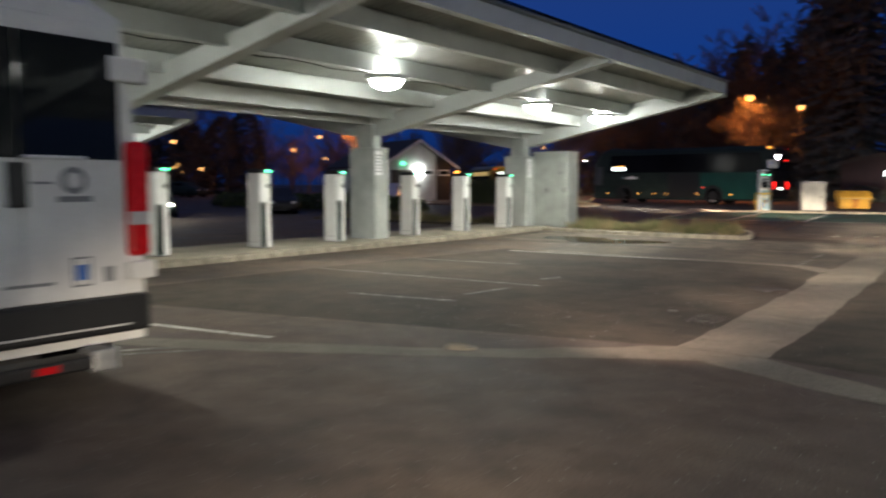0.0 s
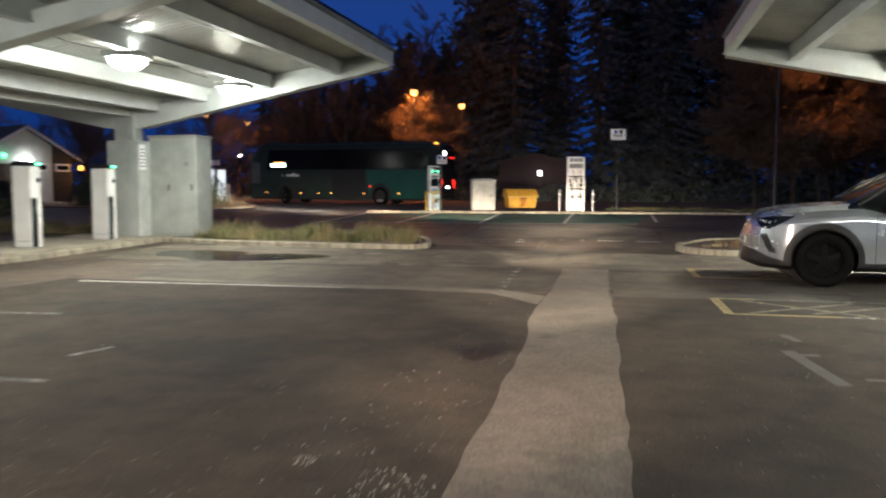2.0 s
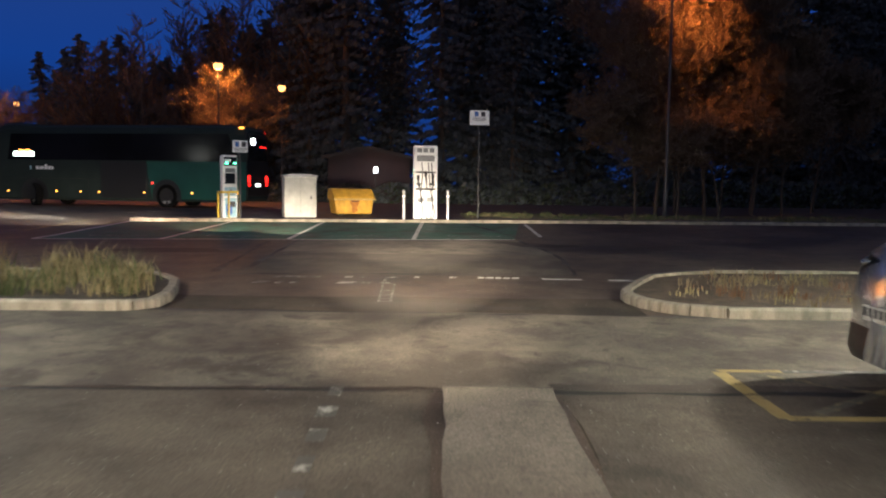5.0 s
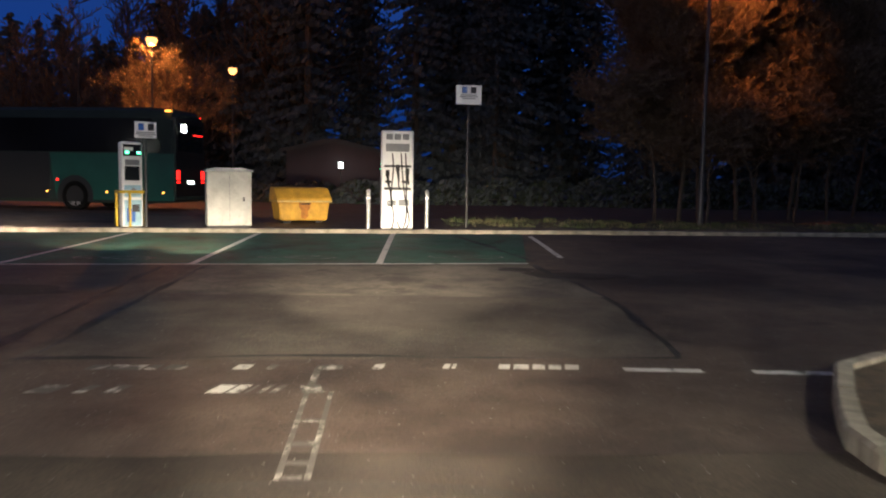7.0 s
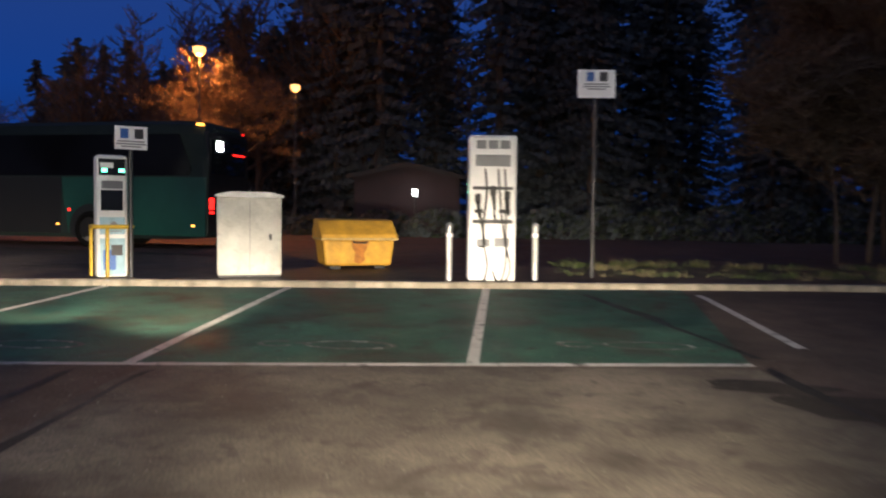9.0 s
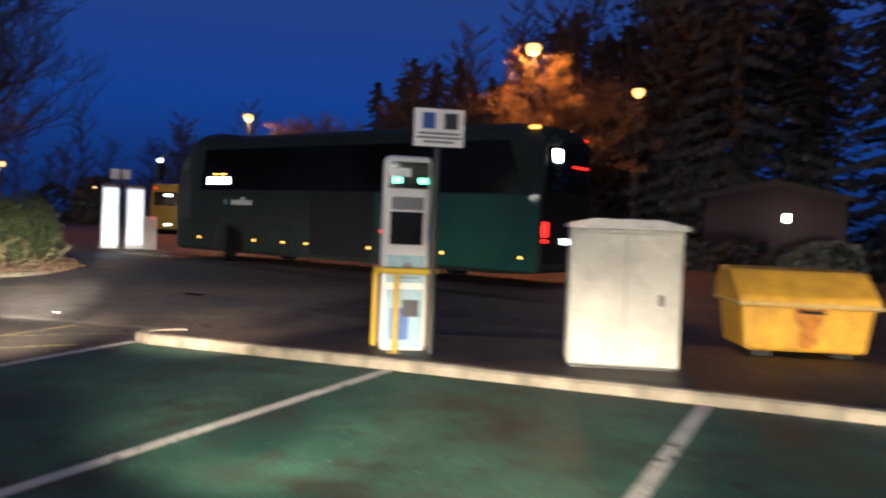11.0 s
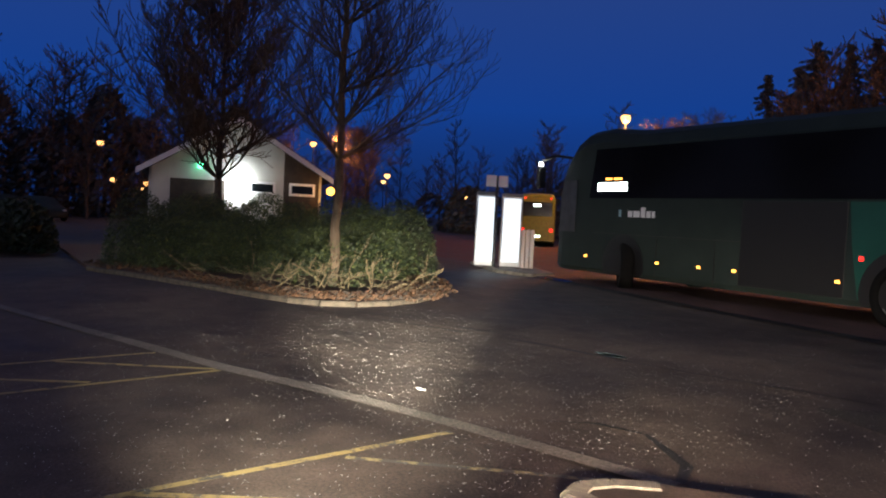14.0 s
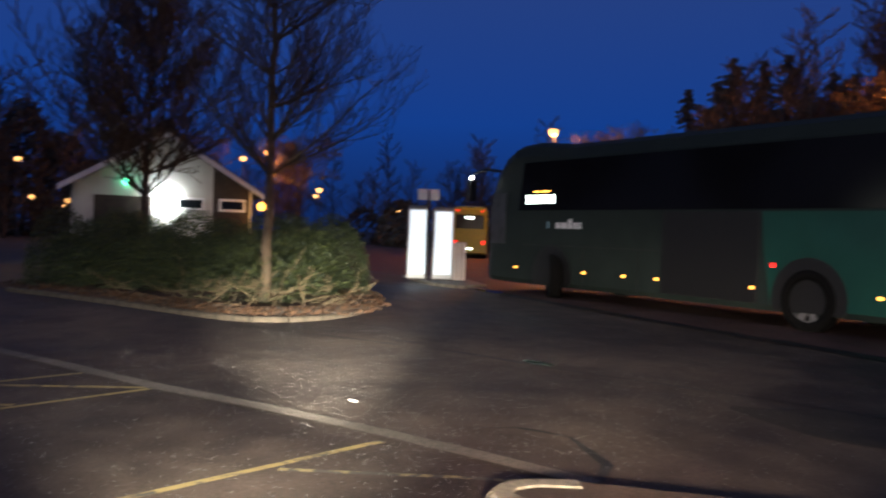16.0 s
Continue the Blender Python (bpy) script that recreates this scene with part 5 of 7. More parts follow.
# ---- vehicles ----
def wheel(parent, x, y, z, r, width, side, rim, spokes=5, name="wheel"):
    """A tyre and rim; side is the way that the outer face looks along y."""
    bm = bmesh.new()
    prof = [(r * 0.66, -width / 2), (r * 0.93, -width / 2), (r, -width * 0.32), (r, width * 0.32), (r * 0.93, width / 2), (r * 0.66, width / 2)]
    seg = 36
    rings = [[bm.verts.new((x + p[0] * math.cos(a), y + p[1], z + p[0] * math.sin(a))) for p in prof] for a in (math.tau * i / seg for i in range(seg))]
    for i in range(seg):
        for k in range(len(prof)):
            bm.faces.new((rings[i][k], rings[i][(k + 1) % 6], rings[(i + 1) % seg][(k + 1) % 6], rings[(i + 1) % seg][k]))
    tyre = part(name, bm, "rubber", parent, smooth=True)
    bm = bmesh.new()
    f = y + side * width * 0.30
    add_cyl(bm, (x, f - side * 0.05, z), (x, f, z), r * 0.12, seg=16)
    for k in range(spokes):
        a = math.tau * k / spokes + 0.3
        d, n = Vector((math.cos(a), 0, math.sin(a))), Vector((-math.sin(a), 0, math.cos(a)))
        c = Vector((x, f - side * 0.02, z))
        quad = [c + d * r * 0.1 + n * r * 0.09, c + d * r * 0.66 + n * r * 0.13, c + d * r * 0.66 - n * r * 0.13, c + d * r * 0.1 - n * r * 0.09]
        back = [q - Vector((0, side * 0.04, 0)) for q in quad]
        q1, q2 = [bm.verts.new(q) for q in quad], [bm.verts.new(q) for q in back]
        bm.faces.new(q1)
        bm.faces.new(q2[::-1])
        for i in range(4):
            bm.faces.new((q1[i], q1[(i + 1) % 4], q2[(i + 1) % 4], q2[i]))
    seg = 28
    for ra, rb in ((r * 0.62, r * 0.69),):
        ring = [[bm.verts.new((x + q * math.cos(a), f, z + q * math.sin(a))) for q in (ra, rb)] for a in (math.tau * i / seg for i in range(seg))]
        for i in range(seg):
            bm.faces.new((ring[i][0], ring[i][1], ring[(i + 1) % seg][1], ring[(i + 1) % seg][0]))
    part("rim", bm, rim, tyre)
    bm = bmesh.new()
    add_cyl(bm, (x, y - side * width * 0.1, z), (x, y + side * width * 0.12, z), r * 0.64, seg=24)
    part("brake_disc", bm, "rubber", tyre)
    return tyre


def loft(sections):
    """A skin through cross-sections that have the same number of points, closed at both ends."""
    bm = bmesh.new()
    rings = [[bm.verts.new(p) for p in s] for s in sections]
    k = len(rings[0])
    for a, b in zip(rings[:-1], rings[1:]):
        for i in range(k):
            bm.faces.new((a[i], a[(i + 1) % k], b[(i + 1) % k], b[i]))
    bm.faces.new(rings[0][::-1])
    bm.faces.new(rings[-1])
    return bm


def mirrored(x, half):
    """A cross-section at x from the points (y, z) of one half, bottom to top."""
    return [(x, y, z) for y, z in half] + [(x, -y, z) for y, z in reversed(half)]


def smooth_rows(rows, xs):
    a = np.array(rows, dtype=float)
    return [[float(np.interp(-x, -a[:, 0], a[:, c])) for c in range(a.shape[1])] for x in xs]


def silver_car(place, turn):
    root = thing("electric_car", "silver electric crossover car parked nose out under the canopy", "car", place, turn)
    root.scale = (1.16, 1.16, 1.16)

    def half_wide(x):
        if x > 0.25:
            return 0.925 * max(0.02, 1 - ((x - 0.25) / 0.67) ** 2.7) ** 0.5
        if x < -2.9:
            return 0.925 * max(0.05, 1 - ((-2.9 - x) / 0.90) ** 3.0) ** 0.5
        return 0.925

    def low(x):
        return float(np.interp(x, (-3.75, -3.4, -2.9, 0.3, 0.75, 0.92), (0.48, 0.28, 0.21, 0.21, 0.235, 0.29)))

    def top(x):
        return float(np.interp(x, (-3.75, -3.5, -2.9, -1.2, -0.45, 0.0, 0.30, 0.55, 0.75, 0.85, 0.90, 0.92), (0.92, 1.04, 1.11, 1.08, 1.13, 1.105, 1.075, 1.04, 1.00, 0.965, 0.92, 0.84)))
    xs = [0.918 - 0.006 * i for i in range(6)] + [0.88 - 0.0115 * i for i in range(125)] + [-0.56 - 0.05 * i for i in range(33)] + [-2.2 - 0.0115 * i for i in range(100)] + [-3.36 - 0.02 * i for i in range(20)]
    secs = []
    for x in xs:
        w, zl, zt = half_wide(x), low(x), top(x)
        sh = zl + (zt - zl) * 0.80
        crest = [(0.0, zl), (w * 0.90, zl), (w * 0.985, zl + 0.05), (w * 1.0, zl + (sh - zl) * 0.5), (w * 0.992, sh - 0.05), (w * 0.965, sh + 0.01), (w * 0.90, sh + (zt - sh) * 0.55), (w * 0.72, zt - 0.012), (0.0, zt + 0.012)]
        u = [0.0]
        for p, q in zip(crest[:-1], crest[1:]):
            u.append(u[-1] + max(1e-5, math.hypot(q[0] - p[0], q[1] - p[1])))
        us = [u[1] * k / 4 for k in range(4)] + [u[1] + (u[7] - u[1]) * k / 84 for k in range(85)] + [u[7] + (u[8] - u[7]) * k / 8 for k in range(1, 9)]
        half = [(float(np.interp(k, u, [p[0] for p in crest])), float(np.interp(k, u, [p[1] for p in crest]))) for k in us]
        secs.append(mirrored(x, half))

    def inside(poly, px, py):
        hit_, k = False, len(poly)
        for a_ in range(k):
            (x1, y1), (x2, y2) = poly[a_], poly[(a_ + 1) % k]
            if (y1 > py) != (y2 > py) and px < (x2 - x1) * (py - y1) / (y2 - y1) + x1:
                hit_ = not hit_
        return hit_
    lamp_poly = [(0.30, 0.885), (0.50, 0.835), (0.64, 0.775), (0.78, 0.765), (0.89, 0.82), (0.96, 0.935), (0.86, 0.955), (0.70, 0.94), (0.50, 0.915), (0.30, 0.90)]
    inlet_poly = [(0.64, 0.69), (0.745, 0.705), (0.83, 0.50), (0.845, 0.44), (0.78, 0.45), (0.72, 0.55)]
    whole = loft(secs)
    bmesh.ops.recalc_face_normals(whole, faces=whole.faces)
    whole.normal_update()

    def rake(x, z):
        """How far the bonnet's front leans back at a height."""
        return max(0.0, (x - 0.25) / 0.67) ** 2 * float(np.interp(z, (0.22, 0.34, 0.50, 0.66, 0.80, 0.95, 1.1), (-0.03, -0.03, 0.0, 0.0, 0.045, 0.15, 0.17)))
    flat = {v: v.co.x for v in whole.verts}
    for v in whole.verts:
        v.co.x -= rake(v.co.x, v.co.z)
    whole.normal_update()
    true_normal = {v: v.normal.copy() for v in whole.verts}
    for v in whole.verts:
        v.co.x = flat[v]

    def nearest(poly, px, py):
        best = (9.0, px, py)
        for (x1, y1), (x2, y2) in zip(poly, poly[1:] + poly[:1]):
            dx, dy = x2 - x1, y2 - y1
            t_ = min(1.0, max(0.0, ((px - x1) * dx + (py - y1) * dy) / (dx * dx + dy * dy)))
            qx, qy = x1 + t_ * dx, y1 + t_ * dy
            best = min(best, (math.hypot(px - qx, py - qy), qx, qy))
        return best
    def sill(x):
        return float(np.interp(x, (-0.6, 0.5, 0.70, 0.80, 0.9), (0.33, 0.34, 0.40, 0.46, 0.49)))
    for v in whole.verts:
        ay = abs(v.co.y)
        if ay > 0.1 and abs(v.co.z - sill(v.co.x)) < 0.0065:
            v.co.z = sill(v.co.x)
        sy = 1 if v.co.y > 0 else -1
        if ay > 0.5:
            for wx in (0.0, -2.77):
                r = math.hypot(v.co.x - wx, v.co.z - 0.365)
                for want in (0.42, 0.50):
                    if abs(r - want) < 0.008:
                        v.co.x = wx + (v.co.x - wx) * want / r
                        v.co.z = 0.365 + (v.co.z - 0.365) * want / r
        if v.co.x > 0.30 and ay > 0.25 and v.co.z < top(v.co.x) - 0.06:
            for poly in (lamp_poly, inlet_poly):
                d_, qy, qz = nearest(poly, ay, v.co.z)
                if d_ < 0.009:
                    v.co.y, v.co.z = sy * qy, qz
    groups = {"body": [], "headlamp": [], "air_inlet": [], "cladding": []}
    for f in whole.faces:
        p = f.calc_center_median()
        ay = abs(p.y)
        wells = [math.hypot(p.x - wx, p.z - 0.365) for wx in (0.0, -2.77)]
        if ay > 0.55 and min(wells) < 0.42 and len(f.verts) == 4:
            continue
        if (ay > 0.80 and min(wells) < 0.50) or p.z < sill(p.x):
            groups["cladding"].append(f)
        elif p.x > 0.38 and ay > 0.3 and p.z > float(np.interp(p.x, (0.38, 0.70), (0.945, 0.76))) and inside(lamp_poly, ay, p.z) and p.z < top(p.x) - 0.03:
            groups["headlamp"].append(f)
        elif p.x > 0.45 and inside(inlet_poly, ay, p.z):
            groups["air_inlet"].append(f)
        else:
            groups["body"].append(f)
    for nm, key, lab in (("body", "silver", ""), ("headlamp", "glass", "dark clear headlamp"), ("air_inlet", "black", ""), ("cladding", "black", "black lower cladding and arches")):
        for s in ((1, -1) if nm in ("headlamp", "air_inlet") else (0,)):
            bm = bmesh.new()
            made = {}
            for f in groups[nm]:
                if s and f.calc_center_median().y * s < 0:
                    continue
                for v in f.verts:
                    if v not in made:
                        made[v] = bm.verts.new((v.co.x - rake(v.co.x, v.co.z), v.co.y, v.co.z))
                bm.faces.new([made[v] for v in f.verts])
            bend = [tuple(true_normal[v]) for v in made]
            me = bpy.data.meshes.new(nm)
            bm.to_mesh(me)
            bm.free()
            me.materials.append(M[key])
            for p in me.polygons:
                p.use_smooth = True
            me.normals_split_custom_set_from_vertices(bend)
            ob = new(nm, me)
            ob.parent = root
            tagged(ob, lab)
            if s and nm == "headlamp":
                for py, pz, r in ((0.50, 0.874, 0.014), (0.57, 0.868, 0.018), (0.655, 0.856, 0.024), (0.735, 0.852, 0.024), (0.80, 0.872, 0.016)):
                    px = 0.25 + 0.67 * (max(0.0, 1 - (py / 0.925) ** 2)) ** (1 / 2.7)
                    bm = bmesh.new()
                    bmesh.ops.create_uvsphere(bm, u_segments=12, v_segments=8, radius=r, matrix=Matrix.Translation((px - rake(px, pz) - 0.012, s * (py - 0.008), pz)))
                    part("projector", bm, "chrome", ob, smooth=True)
    whole.free()
    for wx in (0.0, -2.77):
        for s in (1, -1):
            bm = bmesh.new()
            add_cyl(bm, (wx, s * 0.55, 0.42), (wx, s * 0.60, 0.42), 0.46, seg=24)
            part("wheel_well", bm, "black", root)
    glass_rows = [(-0.30, 1.06, 0.80, 1.09, 0.74), (-0.75, 1.04, 0.86, 1.33, 0.70), (-1.15, 1.04, 0.885, 1.54, 0.62), (-1.5, 1.05, 0.885, 1.60, 0.60), (-2.2, 1.07, 0.88, 1.62, 0.58), (-2.9, 1.09, 0.86, 1.56, 0.55), (-3.35, 1.08, 0.80, 1.38, 0.55), (-3.55, 1.06, 0.72, 1.14, 0.60)]
    gs, rs = [], []
    for x, z0, w0, z1, w1 in smooth_rows(glass_rows, [-0.30, -0.5, -0.75, -0.95, -1.15, -1.5, -1.85, -2.2, -2.6, -2.9, -3.1, -3.35, -3.55]):
        gs.append(mirrored(x, [(0.0, z0 - 0.05), (w0, z0 - 0.05), (w0, z0), ((w0 + w1) / 2 + 0.02, (z0 + z1) / 2), (w1, z1 - 0.01), (w1 * 0.5, z1 + 0.008), (0.0, z1 + 0.012)]))
        if -3.2 < x < -1.0:
            rs.append(mirrored(x, [(0.0, z1 - 0.01), (w1 + 0.012, z1 - 0.045), (w1 + 0.012, z1 + 0.004), (w1 * 0.5, z1 + 0.022), (0.0, z1 + 0.026)]))
    part("glasshouse", loft(gs), "glass", root, smooth=True)
    part("roof", loft(rs), "silver", root, smooth=True)
    for s in (1, -1):
        bm = bmesh.new()
        add_tube(bm, [(-0.42, s * 0.80, 1.10), (-0.8, s * 0.785, 1.36), (-1.15, s * 0.70, 1.545), (-1.6, s * 0.665, 1.60), (-2.6, s * 0.64, 1.60), (-3.2, s * 0.66, 1.44)], 0.022, 8)
        part("roof_rail", bm, "chrome", root)
        for x in (0.0, -2.77):
            wheel(root, x, s * 0.845, 0.365, 0.365, 0.235, s, "gloss_black", 5)
        bm = bmesh.new()
        add_box(bm, (-0.95, s * 0.93, 1.02), (-0.72, s * 1.09, 1.16), 0.04)
        add_box(bm, (-0.85, s * 0.86, 1.00), (-0.78, s * 0.96, 1.05), 0.01)
        part("wing_mirror", bm, "silver", root)
        for x in (-1.25, -2.30):
            bm = bmesh.new()
            add_box(bm, (x - 0.22, s * 0.925, 0.905), (x - 0.02, s * 0.945, 0.93), 0.008)
            part("door_handle", bm, "silver", root)
        for x in (-0.62, -1.70):
            part_box("door_seam", (x - 0.004, s * 0.9275, 0.34), (x + 0.004, s * 0.930, 0.98), "black", root, 0.0)
    plate = part_box("number_plate", (0.895, -0.22, 0.54), (0.922, 0.22, 0.63), "cream_shell", root, 0.004)
    for i in range(7):
        part_box("plate_bar", (0.9225, -0.21 + i * 0.062, 0.565), (0.924, -0.17 + i * 0.062, 0.62), "ink", plate, 0.0)
    bm = bmesh.new()
    add_cyl(bm, (0.80, 0, 0.865), (0.862, 0, 0.845), 0.058, seg=20)
    part("badge", bm, "chrome", root)
    return root


silver_car((3.39, 23.57, 0.0), 180)


def panel_van(place, turn):
    """A tall white van seen from behind; local -x looks to its rear."""
    root = thing("panel_van", "white high-roof van with rear doors, dark windows and printed marks", "van", place, turn)
    secs = []
    for x, w, zt in ((0.0, 0.98, 3.06), (0.05, 1.0, 3.12), (0.6, 1.02, 3.14), (4.2, 1.02, 3.12), (4.7, 0.98, 2.9), (5.3, 0.93, 2.0), (5.9, 0.88, 1.25), (6.1, 0.82, 0.95)):
        secs.append(mirrored(x, [(0.0, 0.42), (w, 0.42), (w + 0.01, 1.2), (w - 0.05, min(2.2, zt - 0.3)), (w - 0.14, zt - 0.12), (w * 0.6, zt), (0.0, zt + 0.02)]))
    part("body", loft(secs), "van_white", root)
    for y0, y1 in ((-0.81, -0.012), (0.012, 0.81)):
        d = part_box("rear_door", (-0.035, y0, 0.80), (0.0, y1, 2.94), "van_white", root, 0.02)
        part_box("window", (-0.046, y0 + (0.03 if y0 < -0.5 else -0.008), 1.88), (-0.03, y1 - (0.03 if y1 > 0.5 else -0.008), 2.80), "glass", d, 0.004)
    part_box("door_handle", (-0.065, -0.05, 1.52), (-0.030, 0.10, 1.85), "black", root, 0.03)
    part_box("wiper_bar", (-0.062, -0.50, 1.875), (-0.045, -0.02, 1.905), "van_white", root, 0.008)
    for s in (1, -1):
        lampset = part_box("tail_lamp", (-0.045, s * 0.835, 1.10), (0.12, s * 1.045, 2.04), "red_lens", root, 0.05, "tall red tail lamp")
        part_box("reversing_lamp", (-0.052, s * 0.85, 1.36), (0.0, s * 1.03, 1.47), "clear_lens", lampset, 0.01)
        part_box("hinge", (-0.06, s * 0.70, 2.50), (0.05, s * 1.04, 2.70), "van_white", root, 0.02)
        part_box("lamp_base", (-0.07, s * 0.83, 0.92), (0.10, s * 1.06, 1.06), "van_white", root, 0.01)
        wheel(root, 1.2, s * 0.86, 0.36, 0.36, 0.22, s, "alloy")
        wheel(root, 5.0, s * 0.86, 0.36, 0.36, 0.22, s, "alloy")
    part_box("bumper", (-0.10, -0.98, 0.50), (0.05, 0.98, 0.80), "black", root, 0.03)
    part_box("bumper_trim", (-0.108, -0.80, 0.56), (-0.098, 0.86, 0.575), "clear_lens", root, 0.002)
    step = part_box("tow_step", (-0.30, -0.52, 0.30), (-0.06, 0.62, 0.40), "black", root, 0.02)
    part_box("reflector", (-0.306, -0.10, 0.325), (-0.30, 0.06, 0.38), "red_lens", step, 0.004)
    part_box("step_end", (-0.31, -0.56, 0.27), (-0.10, -0.36, 0.44), "galv", step, 0.02)
    bm = bmesh.new()
    add_cyl(bm, (-0.040, -0.40, 1.72), (-0.034, -0.40, 1.72), 0.105, seg=24)
    part("round_mark", bm, "print_grey", root)
    bm = bmesh.new()
    add_cyl(bm, (-0.042, -0.40, 1.72), (-0.0385, -0.40, 1.72), 0.06, seg=20)
    part("round_mark", bm, "van_white", root)
    part_box("print_line", (-0.038, -0.54, 1.555), (-0.0355, -0.27, 1.60), "print_grey", root, 0.0)
    part_box("print_line", (-0.038, -0.24, 1.69), (-0.0355, -0.08, 1.71), "print_grey", root, 0.0)
    part_box("logo_shape", (-0.038, -0.52, 0.90), (-0.0355, -0.36, 1.13), "print_grey", root, 0.0)
    part_box("logo_shape", (-0.0395, -0.505, 0.915), (-0.0385, -0.375, 1.115), "van_white", root, 0.0)
    part_box("logo_shape", (-0.0405, -0.485, 0.95), (-0.0396, -0.39, 1.07), "sign_blue", root, 0.0)
    part_box("print_line", (-0.038, -0.22, 0.93), (-0.0355, 0.14, 0.955), "print_grey", root, 0.0)
    part_box("print_line", (-0.038, -0.70, 0.92), (-0.0355, -0.62, 1.04), "print_grey", root, 0.0)
    return root


panel_van((-3.45, 5.98, 0.0), 180)


def coach(place, turn, paint, rear_paint, label, lit, length=12.95, lights=True, size=(1, 1, 1)):
    """A coach; local x runs from its front to its rear, the near side is y = 0."""
    root = thing("coach", label, "coach", place, turn)
    root.scale = size
    wide, top, low = 2.55, 3.56, 0.27
    secs = []
    for x, inset, zt, zl in ((-0.42, 0.20, 2.30, 0.36), (-0.34, 0.07, 2.72, 0.31), (-0.12, 0.02, 3.08, 0.28), (0.20, 0.0, 3.42, low), (0.62, 0.0, 3.64, low), (1.3, 0.0, 3.68, low), (2.6, 0.0, top, low), (length - 1.0, 0.0, top, low), (length - 0.15, 0.02, top - 0.08, low + 0.05), (length, 0.08, top - 0.22, low + 0.12)):
        half = wide / 2 - inset
        secs.append([(x, y + wide / 2, z) for y, z in [(-half + 0.05, zl), (-half, zl + 0.10), (-half, 1.98), (-half + 0.06, zt - 0.35), (-half + 0.16, zt - 0.12), (-half + 0.40, zt), (half - 0.40, zt), (half - 0.16, zt - 0.12), (half - 0.06, zt - 0.35), (half, 1.98), (half, zl + 0.10), (half - 0.05, zl)]])
    part("body", loft(secs), paint, root)
    # window band along both sides, front and rear screens
    for y0, s in ((0.0, -1), (wide, 1)):
        bm = bmesh.new()
        add_prism(bm, [(0.95, 2.02), (length - 0.6, 2.02), (length - 0.5, 2.20), (length - 0.9, 3.16), (1.15, 3.16)], "y", y0 + s * -0.045, y0 + s * 0.012)
        side = part("window_band", bm, "coach_glass", root, "dark tinted side windows")
        for i in range(1, 8):
            x = 1.1 + i * (length - 2.0) / 8
            part_box("window_joint", (x - 0.008, y0 + s * 0.010, 2.05), (x + 0.008, y0 + s * 0.014, 3.12), "coach_glass", side, 0.0)
    bm = bmesh.new()
    add_prism(bm, [(-0.24, 1.20), (0.42, 1.20), (0.42, 2.45), (-0.12, 2.45)], "y", -0.02, 0.10)
    # pale base colour stands in for the reflection on this window
    part("cab_window", bm, "pale_glass", root, "cab side window with pale reflection painted in")
    bm = bmesh.new()
    add_prism(bm, [(-0.45, 1.10), (-0.38, 1.10), (-0.22, 2.80), (-0.29, 2.82)], "y", 0.22, wide - 0.22)
    part("windscreen", bm, "glass", root)
    if rear_paint != paint:
        bm = bmesh.new()
        add_prism(bm, [(8.08, 1.98), (8.15, 1.3), (8.32, 0.38), (length - 0.05, 0.36), (length - 0.02, 1.98)], "y", -0.012, 0.03)
        part("rear_side_panel", bm, rear_paint, root, "bright teal rear side panel")
        part_box("dark_panel", (5.75, -0.008, 0.38), (8.04, 0.03, 1.98), "black", root, 0.01, "dark middle panel")
    part_box("waist_trim", (1.2, -0.016, 1.20), (7.85, 0.0, 1.215), "black", root, 0.0)
    for x in (2.30, 9.05):
        bm = bmesh.new()
        prof = [(x + 0.72 * math.cos(a), 0.5 + 0.72 * math.sin(a)) for a in (math.pi * i / 14 - 0.15 for i in range(16))]
        add_prism(bm, prof + [(x - 0.66, 0.30), (x + 0.66, 0.30)], "y", -0.016, 0.20)
        part("wheel_arch", bm, "black", root)
        before = set(root.children)
        wheel(root, x, 0.10, 0.50, 0.53, 0.30, -1, "coach_rim", 8)
        if x < 5 and lights:
            # the front wheel is steered
            steer = Matrix.Translation((x, 0.10, 0)) @ Matrix.Rotation(math.radians(-34), 4, "Z") @ Matrix.Translation((-x, -0.10, 0))
            for ob in set(root.children) - before:
                for piece in [ob, *ob.children]:
                    piece.data.transform(steer)
        wheel(root, x, wide - 0.15, 0.50, 0.50, 0.28, 1, "alloy", 8)
    for x in (3.4, 5.1, 7.4):
        part_box("hatch_seam", (x, -0.010, 0.34), (x + 0.012, -0.001, 1.18), "black", root, 0.0)
    # front: bumper, headlamps, arm mirrors
    part_box("front_bumper", (-0.46, 0.16, 0.32), (-0.10, wide - 0.16, 0.78), "black", root, 0.06)
    for y in (0.28, wide - 0.58):
        part_box("headlamp", (-0.48, y, 0.62), (-0.39, y + 0.30, 0.80), "clear_lens", root, 0.03)
    for y, s in ((0.05, -1), (wide - 0.05, 1)):
        bm = bmesh.new()
        add_tube(bm, [(-0.05, y + 0.2 * -s, 3.02), (-0.50, y + s * 0.10, 3.08), (-0.94, y + s * 0.16, 2.98), (-1.02, y + s * 0.16, 2.80)], 0.035, 8)
        add_box(bm, (-1.12, y + s * 0.16 - 0.11, 2.26), (-0.96, y + s * 0.16 + 0.11, 2.82), 0.04)
        part("arm_mirror", bm, "black", root)
